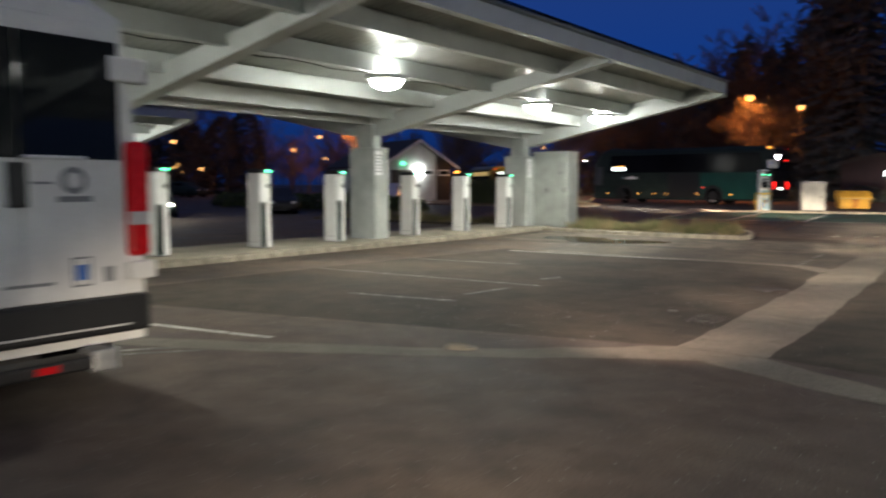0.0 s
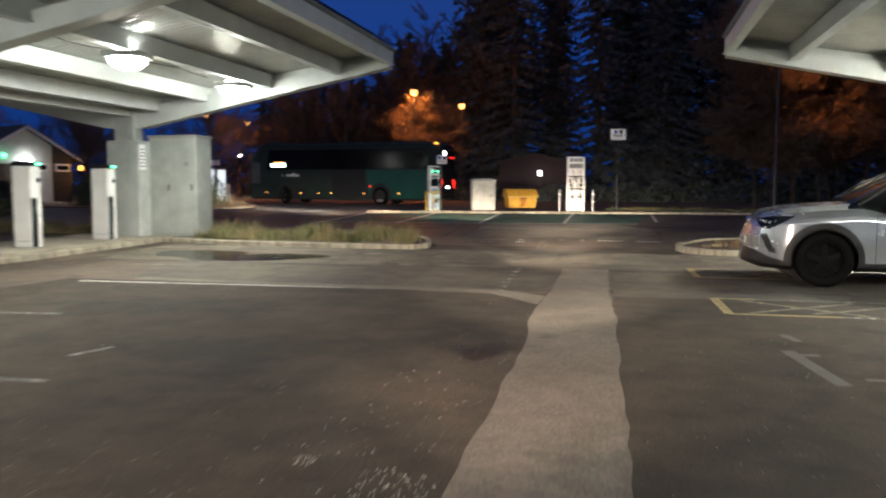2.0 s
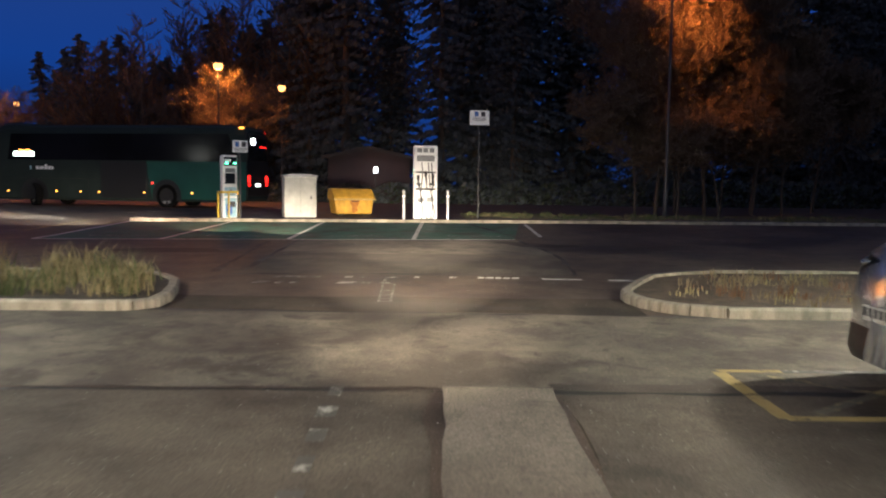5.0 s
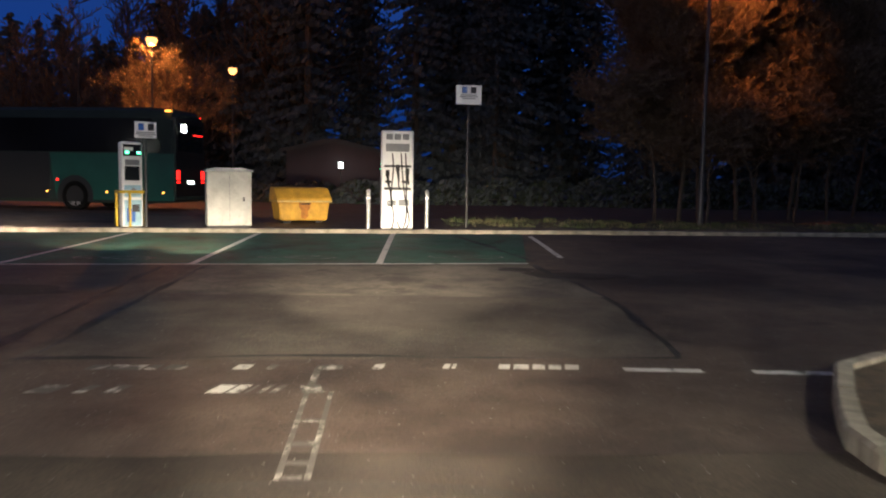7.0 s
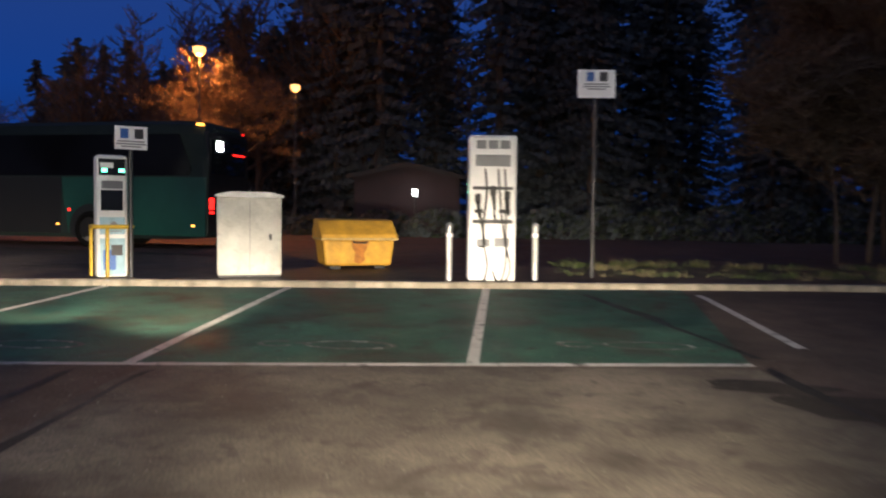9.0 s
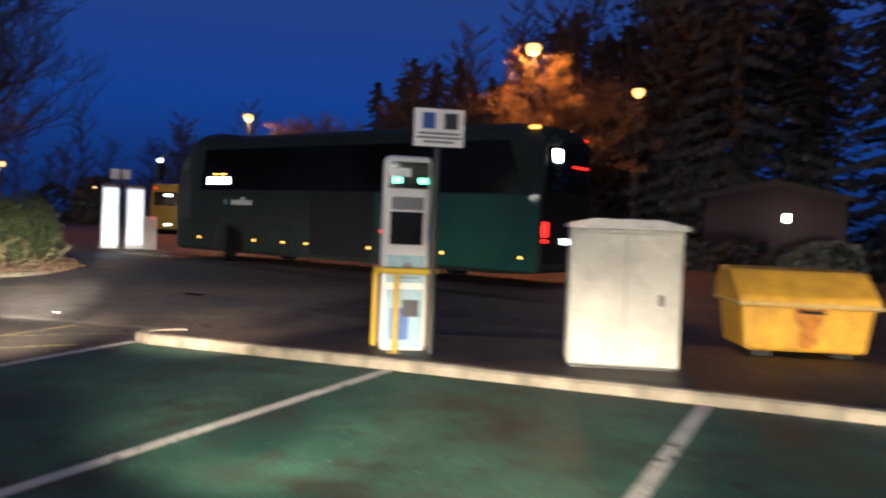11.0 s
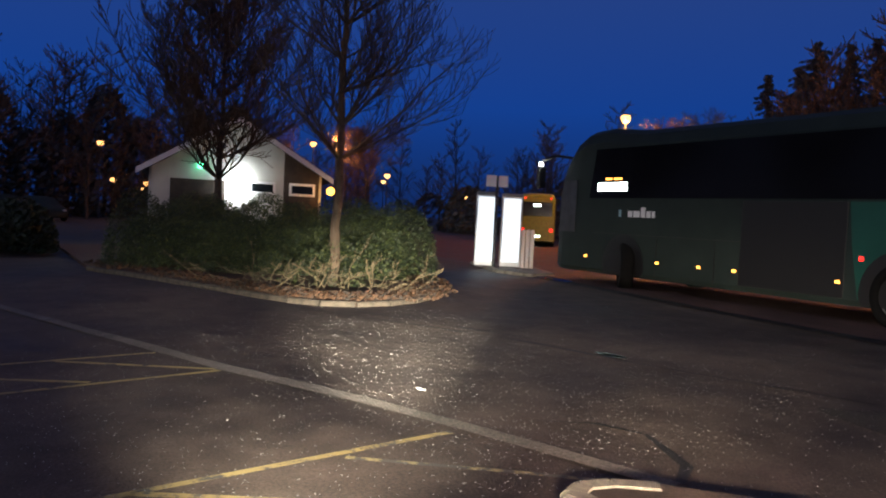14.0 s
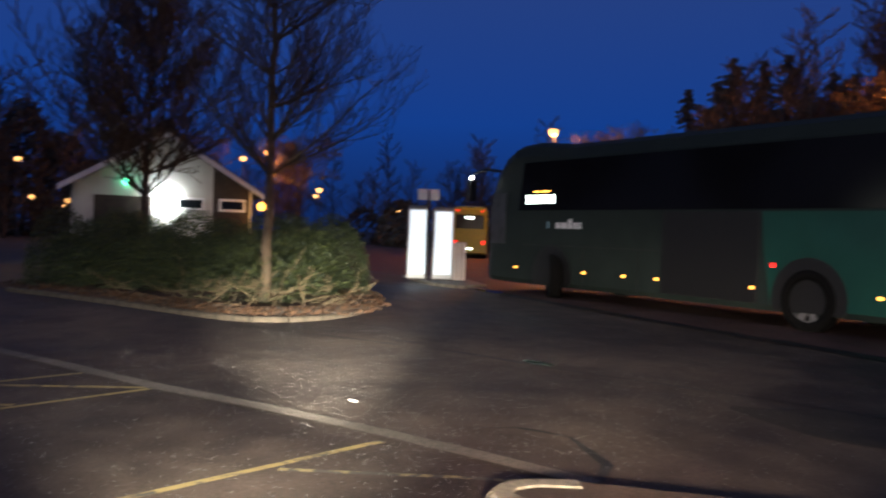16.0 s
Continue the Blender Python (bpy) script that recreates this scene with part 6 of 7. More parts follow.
    if lights:
        for x in (0.92, 3.46, 4.70, 5.64, 7.93, 10.3, 12.5):
            bm = bmesh.new()
            add_box(bm, (x - 0.045, -0.022, 0.62), (x + 0.045, 0.0, 0.67), 0.006)
            part("marker_lamp", bm, "lamp_amber", root, "lit amber side marker")
        part_box("reflector_lamp", (8.31, -0.025, 1.02), (8.39, -0.01, 1.09), "lamp_red", root, 0.004)
        part_box("route_display", (1.27, -0.020, 2.18), (2.34, -0.013, 2.38), "display", root, 0.01, "lit pale destination display")
        part_box("mirror_lamp", (-1.00, -0.22, 2.84), (-0.92, -0.14, 2.91), "lamp_white", root, 0.01, "small white mirror lamp")
        # two glowing bars for the amber text above the destination display
        for a, b in ((1.56, 1.78), (1.86, 2.14)):
            part_box("saloon_lamp", (a, -0.018, 2.44), (b, -0.012, 2.48), "lamp_amber", root, 0.0)
        for i, y in enumerate((0.12, wide - 0.42)):
            part_box("tail_lamp", (length - 0.04, y, 1.10), (length + 0.03, y + 0.26, 1.42), "lamp_red", root, 0.02, "lit red tail lamp")
            part_box("tail_strip", (length - 0.04, y + 0.02, 0.98), (length + 0.03, y + 0.24, 1.05), "lamp_red", root, 0.01, "lit red strip")
        part_box("roof_lamp", (length - 0.4, 0.10, 3.40), (length - 0.2, 0.22, 3.46), "lamp_amber", root, 0.01)
        part_box("roof_lamp", (length - 0.2, wide - 0.40, 3.30), (length - 0.05, wide - 0.25, 3.36), "lamp_red", root, 0.01)
        part_box("rear_work_lamp", (length - 0.10, 0.55, 2.74), (length + 0.05, 0.85, 3.0), "lamp_white", root, 0.02, "bright white lamp")
        part_box("high_brake_lamp", (length - 0.02, 1.5, 2.66), (length + 0.05, 2.2, 2.70), "lamp_red", root, 0.01)
        part_box("rear_panel", (length - 0.12, 0.10, 0.52), (length + 0.006, wide - 0.10, 3.22), "black", root, 0.02, "dark rear panel")
        part_box("rear_window", (length - 0.10, 0.25, 2.05), (length + 0.012, wide - 0.25, 3.05), "glass", root, 0.03)
        # the plate itself glows, in place of a lamp shining on it
        part_box("number_plate", (length, 1.0, 0.95), (length + 0.02, 1.5, 1.07), "display", root, 0.004)
        # plain letter-sized bars of the maker's mark and a small leaf shape
        for i, (a, b) in enumerate(((0.0, 0.13), (0.16, 0.36), (0.39, 0.52), (0.55, 0.68), (0.71, 0.80))):
            part_box("logo_bar", (2.42 + a * 1.12, -0.017, 1.60), (2.42 + b * 1.12, -0.0125, 1.74 + (0.08 if i == 2 else 0)), "sign_white", root, 0.0)
        part_box("logo_shape", (2.10, -0.017, 1.60), (2.18, -0.0125, 1.76), "panel_blue", root, 0.0)
    if lit:
        part_box("rear_window", (length - 0.10, 0.25, 2.0), (length + 0.012, wide - 0.25, 2.95), "coach_glass", root, 0.03)
        part_box("rear_display", (length, 1.0, 2.66), (length + 0.02, 1.5, 2.82), "display", root, 0.005)
        # plate given a glow of its own for the plate light
        part_box("number_plate", (length, 1.0, 0.62), (length + 0.02, 1.5, 0.74), "display", root, 0.004)
        for y in (0.35, wide - 0.45):
            part_box("roof_lamp", (length - 0.03, y, 3.16), (length + 0.04, y + 0.12, 3.24), "lamp_red", root, 0.01)
        part_box("saloon_glow", (1.4, -0.016, 2.45), (length - 1.2, -0.0135, 2.95), "saloon", root, 0.0, "dimly lit saloon windows")
        for x in (0.5, length - 0.2):
            for y in (0.2, wide - 0.4):
                part_box("end_lamp", (x - 0.55 if x < 1 else x, y, 1.0), (x - 0.50 if x < 1 else x + 0.24, y + 0.2, 1.2), "lamp_red" if x > 1 else "lamp_head", root, 0.01)
    return root


M["coach_rim"] = mat("steel_coach_wheel", (0.34, 0.34, 0.35), 0.35, 0.6, vary=0.3, scale=9, bump=0.05)
M["saloon"] = glowing("lit_saloon_glass", (0.75, 0.55, 0.2), 0.5)
coach((-20.91, 51.49, 0.5), -7.6, "bus_dark", "bus_teal", "dark green coach with teal rear side and amber side lamps lit", False, size=(0.90, 0.95, 0.97))
coach((-47.45, 74.42, 0.5), -44, "bus_yellow", "bus_yellow", "yellow coach with lit windows behind the white chargers", True, 10.5, False, (1.0, 0.80, 0.84))


def far_car(place, turn, paint, label, on):
    root = thing("parked_car", label, "car", place, turn)
    secs = []
    for x, zl, w, zs, zt, wt in ((2.1, 0.35, 0.70, 0.62, 0.70, 0.6), (1.9, 0.25, 0.84, 0.72, 0.82, 0.7), (1.0, 0.2, 0.88, 0.86, 0.98, 0.74), (0.2, 0.2, 0.88, 0.9, 1.42, 0.62), (-1.0, 0.2, 0.88, 0.92, 1.48, 0.62), (-1.8, 0.22, 0.86, 0.92, 1.1, 0.66), (-2.1, 0.35, 0.76, 0.8, 0.9, 0.66)):
        secs.append(mirrored(x, [(0, zl), (w, zl), (w + 0.02, (zl + zs) / 2), (w, zs), (wt, zt - 0.02), (0, zt)]))
    part("body", loft(secs), paint, root, smooth=True)
    for s in (1, -1):
        for x in (1.3, -1.3):
            wheel(root, x, s * 0.80, 0.32, 0.32, 0.2, s, "alloy")
        part_box("headlamp", (1.92, s * 0.55 - 0.1, 0.62), (2.12, s * 0.55 + 0.1, 0.74), "lamp_head" if on else "clear_lens", root, 0.02)
        part_box("window", (-0.9, s * 0.765 - 0.02, 0.98), (0.35, s * 0.765 + 0.02, 1.32), "glass", root, 0.03)
    return root


far_car((-33.0, 26.0, 0.0), -28, "bus_dark", "dark parked car with headlamps on", True)
far_car((-30.0, 31.5, 0.07), -35, "black", "dark parked car in the far bays", False)
far_car((-38.0, 22.0, 0.0), -20, "timber_dark", "dark red parked car in the far bays", False)
far_car((-27.5, 37.5, 0.3), -60, "van_white", "pale parked car with bright headlamps", True)
far_car((-60.0, 46.5, 0.46), 10, "bus_dark", "dark parked car beyond the hedge", False)
far_car((-66.0, 45.5, 0.46), 12, "bus_dark", "dark parked car beyond the hedge", False)


# ---- white charging units by the coach stand ----
def totem(place, turn, w, tall, label):
    root = thing("charging_cabinet", label, "charger", place, turn, group="white charging cabinets")
    bm = bmesh.new()
    add_box(bm, (-w / 2, -0.22, 0.03), (w / 2, 0.22, tall), 0.03)
    part("body", bm, "white_shell", root)
    part_box("plinth", (-w / 2 + 0.02, -0.2, 0.0), (w / 2 - 0.02, 0.2, 0.04), "dark_grey", root, 0.004)
    # the panel reflects headlamps; that glare is put in as a glow
    part_box("front_panel", (-w / 2 + 0.05, -0.228, 0.16), (w / 2 - 0.05, -0.218, tall - 0.12), "lit_panel", root, 0.004, "white front panel, headlamp glare painted as glow")
    part_box("top_trim", (-w / 2, -0.226, tall - 0.07), (w / 2, 0.226, tall + 0.01), "print_grey", root, 0.006)
    return root


totem((-23.85, 51.45, 0.58), 52, 0.56, 2.0, "tall white charging cabinet with glow painted on its front")
totem((-23.42, 51.98, 0.58), 52, 0.56, 1.98, "tall white charging cabinet with glow painted on its front")
root = thing("double_sign_post", "two small pale signs on a dark post between the cabinets", "sign", (-23.45, 51.45, 0.55), 52)
bm = bmesh.new()
add_cyl(bm, (0, 0, 0), (0, 0, 2.46), 0.045, seg=10)
part("post", bm, "dark_grey", root)
part_box("plate", (-0.30, -0.055, 2.18), (-0.03, -0.045, 2.48), "sign_white", root, 0.003)
part_box("plate", (0.03, -0.055, 2.18), (0.28, -0.045, 2.48), "sign_white", root, 0.003)
for i in range(3):
    x, y = -23.25 + i * 0.05, 52.30 + i * 0.12
    root = thing("bollard", "slim white bollard beside the white cabinets", "bollard", (x, y, h(y)), group="bollards at the cabinets")
    bm = bmesh.new()
    add_cyl(bm, (0, 0, 0), (0, 0, 1.08), 0.055, seg=12)
    add_cyl(bm, (0, 0, 1.08), (0, 0, 1.11), 0.055, 0.03, seg=12)
    part("post", bm, "white_shell", root)
kerb_run([(-25.4, 52.3), (-22.6, 50.9), (-21.9, 50.88), (-21.35, 51.0)], "kerb of the coach stand", 0.9, 0.09)
raised("footway", [(-25.4, 52.36), (-22.6, 50.97), (-21.5, 51.05), (-21.7, 52.0), (-25.2, 54.0)], 0.06, "paving", "pale slab under the white cabinets", "pavement")


# ---- trees and planting ----
def bare_tree(name, place, tall, label, seed, spread=0.55, trunk_r=None, depth=6, twig="twig", upright=0.35, kids=(3, 4), clear=0.3, group="", wood_mat="bark", fine=0.009):
    """A leafless tree: tapering trunk, limbs and a haze of twigs."""
    rnd = random.Random(seed)
    root = thing(name, label, "tree", place, group=group)
    wood, twigs = ([], []), ([], [])

    def rod(store, p, q, r0, r1, seg):
        vs, fs = store
        d = (q - p).normalized()
        u = d.cross(Vector((0.3, 0.9, 0.2))).normalized()
        v = d.cross(u)
        i = len(vs)
        for c, r in ((p, r0), (q, r1)):
            vs.extend([tuple(c + (u * math.cos(a) + v * math.sin(a)) * r) for a in (math.tau * k / seg for k in range(seg))])
        for k in range(seg):
            fs.append((i + k, i + (k + 1) % seg, i + seg + (k + 1) % seg, i + seg + k))

    def grow(p, d, length, r, level):
        steps = 3 if level < 3 else 2
        store, seg = (wood, 7) if level < 2 else ((wood, 5) if level < 3 else (twigs, 3))
        for s in range(steps):
            d = (d + Vector((rnd.gauss(0, 0.10), rnd.gauss(0, 0.10), rnd.gauss(0, 0.06) + upright * 0.10))).normalized()
            q = p + d * (length / steps)
            r2 = r * (0.80 if level else 0.88)
            rod(store, p, q, max(r, fine), max(r2, fine), seg)
            p, r = q, r2
            if level < depth and (level > 0 or s >= 1):
                for _ in range(1 if level else 2):
                    side = Vector((rnd.gauss(0, 1), rnd.gauss(0, 1), rnd.gauss(0, 0.35))).normalized()
                    nd = (d * (1 - spread) + side * spread + Vector((0, 0, upright * 0.3))).normalized()
                    grow(p, nd, length * rnd.uniform(0.50, 0.72), r * 0.58, level + 1)
        if level < depth:
            for _ in range(rnd.randint(*kids) - 1):
                side = Vector((rnd.gauss(0, 1), rnd.gauss(0, 1), rnd.gauss(0, 0.4))).normalized()
                nd = (d * (1 - spread * 0.8) + side * spread * 0.8).normalized()
                grow(p, nd, length * rnd.uniform(0.55, 0.75), r * 0.7, level + 1)

    r0 = trunk_r or tall * 0.018
    rod(wood, Vector((0, 0, -0.1)), Vector((0, 0, tall * clear)), r0 * 1.15, r0, 9)
    grow(Vector((0, 0, tall * clear)), Vector((0, 0, 1)), tall * 0.40, r0, 0)
    for nm, (vs, fs), k in (("trunk", wood, wood_mat), ("crown", twigs, twig)):
        me = bpy.data.meshes.new(nm)
        me.from_pydata(vs, [], fs)
        me.materials.append(M[k])
        ob = new(nm, me)
        ob.parent = root
        if nm == "crown":
            ob["kind"] = "stuff"
    return root


def leader_tree(place, tall, label, seed, clear, reach, r0, levels=2, whorl=4, k_stem=14, fine=0.006, name="bare_tree", group="", wood="bark"):
    """A leafless tree with one straight leader and rising limbs all along it."""
    rnd = random.Random(seed)
    root = thing(name, label, "tree", place, group=group)
    vs, fs, tv, tf = [], [], [], []

    def rod(v_, f_, p, q, ra, rb, seg):
        d = (q - p).normalized()
        u = d.cross(Vector((0.3, 0.9, 0.2))).normalized()
        w = d.cross(u)
        i = len(v_)
        for c_, r in ((p, ra), (q, rb)):
            v_.extend([tuple(c_ + (u * math.cos(a) + w * math.sin(a)) * r) for a in (math.tau * k / seg for k in range(seg))])
        for k in range(seg):
            f_.append((i + k, i + (k + 1) % seg, i + seg + (k + 1) % seg, i + seg + k))

    def limb(p, d, length, r, level):
        k = 5
        for s in range(k):
            d = (d + Vector((rnd.gauss(0, 0.12), rnd.gauss(0, 0.12), 0.08 + rnd.gauss(0, 0.06)))).normalized()
            q = p + d * (length / k)
            rod(*((vs, fs) if level == 0 else (tv, tf)), p, q, max(fine, r), max(fine, r * 0.80), 5 if level == 0 else 3)
            p, r = q, r * 0.80
            if level < levels:
                for _ in range(2):
                    side = Vector((rnd.gauss(0, 1), rnd.gauss(0, 1), rnd.gauss(0.25, 0.5))).normalized()
                    limb(p, (d * 0.68 + side * 0.55).normalized(), length * rnd.uniform(0.30, 0.50), r * 0.62, level + 1)

    p = Vector((0, 0, -0.1))
    for s in range(k_stem):
        q = p + Vector((rnd.gauss(0, 0.03), rnd.gauss(0, 0.03), tall / k_stem))
        ra, rb = r0 * (1 - 0.92 * s / k_stem), r0 * (1 - 0.92 * (s + 1) / k_stem)
        rod(vs, fs, p, q, ra, rb, 8)
        if q.z > clear:
            for _ in range(whorl):
                a = rnd.uniform(0, math.tau)
                up = rnd.uniform(0.30, 0.95)
                u = (q.z - clear) / (tall - clear)
                limb(q, Vector((math.cos(a), math.sin(a), up)).normalized(), reach * (1.05 - 0.72 * u) * rnd.uniform(0.7, 1.15), max(0.016, rb * 0.42), 0)
        p = q
    for nm, v_, f_, key in (("trunk", vs, fs, wood), ("crown", tv, tf, "twig")):
        me = bpy.data.meshes.new(nm)
        me.from_pydata(v_, [], f_)
        me.materials.append(M[key])
        ob = new(nm, me)
        ob.parent = root
        if nm == "crown":
            ob["kind"] = "stuff"
    return root


leader_tree((-19.95, 44.7, 0.5), 9.5, "tall leafless tree rising out of the hedge island", 21, 2.1, 2.3, 0.095, whorl=7, k_stem=16, fine=0.0045, wood="pale_bark")
leader_tree((-27.75, 45.38, 0.5), 7.0, "leafless tree behind the hedge before the white building", 22, 1.8, 3.1, 0.12, whorl=7, k_stem=13, fine=0.009)
for k, (x, y, tall) in enumerate(((7.2, 49.3, 8.6), (9.4, 50.2, 9.4), (11.6, 51.0, 7.4), (8.6, 51.6, 8.2), (15.5, 54.0, 6.6))):
    bare_tree("bare_tree", (x, y, 0.5), tall, "leafless many-stemmed tree lit orange by a street lamp", 70 + k, 0.60, 0.07, 6, upright=1.1, clear=0.06, group="orange-lit trees", fine=0.011)
for k, (x, y, tall) in enumerate(((6.3, 49.0, 5.6), (7.9, 48.7, 4.6), (9.6, 49.0, 5.4), (11.2, 49.8, 4.8), (12.8, 50.8, 5.4), (10.4, 51.2, 6.2))):
    bare_tree("bare_tree", (x, y, 0.5), tall, "leafless spreading thicket tree in reddish lamp light", 90 + k, 0.72, 0.05, 5, upright=0.9, clear=0.03, kids=(4, 5), group="orange-lit trees", fine=0.011)
bare_tree("bare_tree", (-12.6, 61.5, 0.5), 6.6, "leafless tree glowing orange under a street lamp", 25, 0.6, 0.14, 5, clear=0.2)
bare_tree("bare_tree", (-32.2, 71.0, 0.5), 6.4, "leafless tree glowing orange under a street lamp", 26, 0.6, 0.12, 5, clear=0.2)
bare_tree("bare_tree", (-54.4, 66.0, 0.5), 7.0, "leafless tree glowing orange behind the building", 27, 0.6, 0.12, 5, clear=0.2)


def conifer(name, place, tall, label, seed):
    rnd = random.Random(seed)
    root = thing(name, label, "tree", place, group="conifer belt")
    bm = bmesh.new()
    add_cyl(bm, (0, 0, -0.2), (0, 0, tall * 0.95), tall * 0.016, 0.02, 7)
    part("trunk", bm, "bark", root)
    vs, fs = [], []
    k = 0
    z = tall * 0.06
    while z < tall * 0.99:
        s = 1 - z / tall
        reach = tall * 0.19 * (min(1.0, 2.1 * s) ** 0.6) * rnd.uniform(0.55, 1.2) + 0.15
        for _ in range(int(5 + 6 * s)):
            a = rnd.uniform(0, math.tau)
            ln = reach * rnd.uniform(0.6, 1.1)
            droop = -0.28 * ln + rnd.uniform(-0.15, 0.2)
            for t in range(18):
                u = (t + rnd.random()) / 18
                c = Vector((math.cos(a) * ln * u, math.sin(a) * ln * u, z + droop * u))
                w = (0.10 + 0.17 * rnd.random()) * (1.1 - 0.5 * u) * tall / 14
                n = Vector((rnd.gauss(0, 1), rnd.gauss(0, 1), rnd.gauss(0, 0.7))).normalized()
                m_ = n.orthogonal().normalized()
                o = n.cross(m_)
                i = len(vs)
                vs += [tuple(c + m_ * w), tuple(c + o * w * 0.6), tuple(c - m_ * w), tuple(c - o * w * 0.6 + Vector((0, 0, -0.3 * w)))]
                fs.append((i, i + 1, i + 2, i + 3))
        z += tall * 0.028 * (0.6 + 0.8 * s)
    me = bpy.data.meshes.new("crown")
    me.from_pydata(vs, [], fs)
    me.materials.append(M["needle"])
    ob = new("crown", me)
    ob.parent = root
    ob["kind"] = "stuff"
    return root


rnd = random.Random(5)
kinds = [conifer("conifer", (-6 + 8 * i, 79 + 2 * i, 0.5), 15 + 1.7 * i, "tall dark conifer in the wood behind the car park", 40 + i) for i in range(4)]
woods = []
for i in range(44):
    woods.append((-14 + i * 1.25 + rnd.uniform(-1, 1), 72 + rnd.uniform(0, 16), rnd.uniform(0.95, 1.5)))
for i in range(9):
    woods.append((-15 - i * 1.3 + rnd.uniform(-1, 1), 84 + rnd.uniform(0, 12), 1.12 - 0.03 * i + rnd.uniform(-0.12, 0.12)))
for i in range(24):
    woods.append((22 + rnd.uniform(0, 12), 40 + i * 1.8 + rnd.uniform(-1, 1), rnd.uniform(0.8, 1.3)))
for i in range(52):
    woods.append((-41 + i * 0.55 + rnd.uniform(-0.5, 0.5), 85 + rnd.uniform(0, 11), 0.64 + 0.004 * i + rnd.uniform(-0.10, 0.10)))
# a narrow gap through which the sky shows
woods = [w for w in woods if not (-11 < w[0] < -2.5 and w[1] < 75) and abs(w[0] + 4.3 + 0.06 * (w[1] - 80)) > 0.35]
for x, y, s in woods:
    t = copy_thing(rnd.choice(kinds), pose(x, y, 0.45, 0, 0, rnd.uniform(0, 360)))
    t.scale = (s * rnd.uniform(0.85, 1.1), s * rnd.uniform(0.85, 1.1), s)


far_kinds = [leader_tree((-78 - 6 * k, 44 + 7 * k, 0.5), 12.5 - k, "dark leafless tree of the far wood", 80 + k, 1.5 + 0.5 * k, 3.4 + 0.5 * k, 0.17, 1, 3, 11, 0.026, "woodland_tree", "far wood") for k in range(3)]
rnd = random.Random(17)
spots = [(-76 + rnd.uniform(-8, 6), 26 + 1.5 * i + rnd.uniform(-1, 1), rnd.uniform(0.85, 1.2)) for i in range(26)]
spots += [(-40 - 2.2 * i + rnd.uniform(-2, 2), 92 + rnd.uniform(-5, 10), rnd.uniform(0.6, 0.95)) for i in range(20)]
spots += [(-34 + 1.15 * i + rnd.uniform(-1, 1), 82 + rnd.uniform(-3, 5), 0.80 + 0.038 * i + rnd.uniform(-0.12, 0.12)) for i in range(25)]
spots += [(-64 + rnd.uniform(-4, 4), 50 + 2.2 * i + rnd.uniform(-1, 1), rnd.uniform(0.45, 0.7)) for i in range(12)]
spots += [(-90 + rnd.uniform(-6, 6), 66 + 2.0 * i + rnd.uniform(-1, 1), rnd.uniform(0.6, 0.9)) for i in range(14)]
for x, y, s in spots:
    t = copy_thing(rnd.choice(far_kinds), pose(x, y, 0.45, 0, 0, rnd.uniform(0, 360)))
    t.scale = (s * rnd.uniform(0.9, 1.2), s * rnd.uniform(0.9, 1.2), s)


def leafy(name, spots, count, leaf, mats, label, seed, category="hedge"):
    """A dense mass of small leaves over rounded clumps: x, y, base z, half-widths and height."""
    rnd = random.Random(seed)
    vs, fs, slots = [], [], []
    total = sum(s[3] * s[4] * s[5] for s in spots)
    for x, y, z, rx, ry, tall in spots:
        for _ in range(int(count * rx * ry * tall / total)):
            a, b = rnd.uniform(0, math.tau), rnd.uniform(-0.1, 1.0)
            q = math.sqrt(max(0.0, 1 - max(0.0, b) ** 2.6)) * rnd.uniform(0.80, 1.06)
            c = Vector((x + rx * q * math.cos(a), y + ry * q * math.sin(a), z + max(0.02, tall * (0.04 + 0.96 * max(0, b)) * rnd.uniform(0.92, 1.06))))
            n = Vector((rnd.gauss(0, 1), rnd.gauss(0, 1), rnd.gauss(0, 1))).normalized()
            m_ = n.orthogonal().normalized()
            o = n.cross(m_)
            w = leaf * rnd.uniform(0.5, 1.3)
            i = len(vs)
            vs += [tuple(c + m_ * w), tuple(c + o * w * 0.45), tuple(c - m_ * w), tuple(c - o * w * 0.45)]
            fs.append((i, i + 1, i + 2, i + 3))
            slots.append(rnd.randrange(len(mats)))
    me = bpy.data.meshes.new(name)
    me.from_pydata(vs, [], fs)
    for k in mats:
        me.materials.append(M[k])
    me.polygons.foreach_set("material_index", slots)
    return tagged(new(name, me), label, category, kind="stuff")


BED = [(-24.4, 41.6), (-22.0, 42.3), (-20.2, 42.72), (-19.2, 42.92), (-18.4, 43.15), (-17.90, 43.42), (-17.62, 43.85), (-17.58, 44.4), (-17.76, 45.0), (-18.15, 45.58), (-18.95, 46.3), (-19.95, 46.9), (-20.95, 47.35), (-25.5, 48.8)]
kerb_run(BED, "low stone edging round the hedge island", 0.35, 0.08, "edging")
raised("planting_bed", BED + [(-33.0, 49.0), (-33.0, 42.5)], 0.06, "litter", "bed of brown fallen leaves under the hedge", "planting bed")
leafy("leaf_litter", [(x - 0.62 + 0.12 * math.sin(3 * i), y + 0.30 + 0.12 * math.cos(2 * i), 0.50, 0.52, 0.36, 0.08) for i, (x, y) in enumerate([(a[0] + (b[0] - a[0]) * s / 4, a[1] + (b[1] - a[1]) * s / 4) for a, b in zip(BED[:-2], BED[1:-1]) for s in range(4)])], 6500, 0.04, ("litter", "litter", "bark"), "brown fallen leaves along the hedge", 36, "leaves")
clumps = []
rnd = random.Random(8)
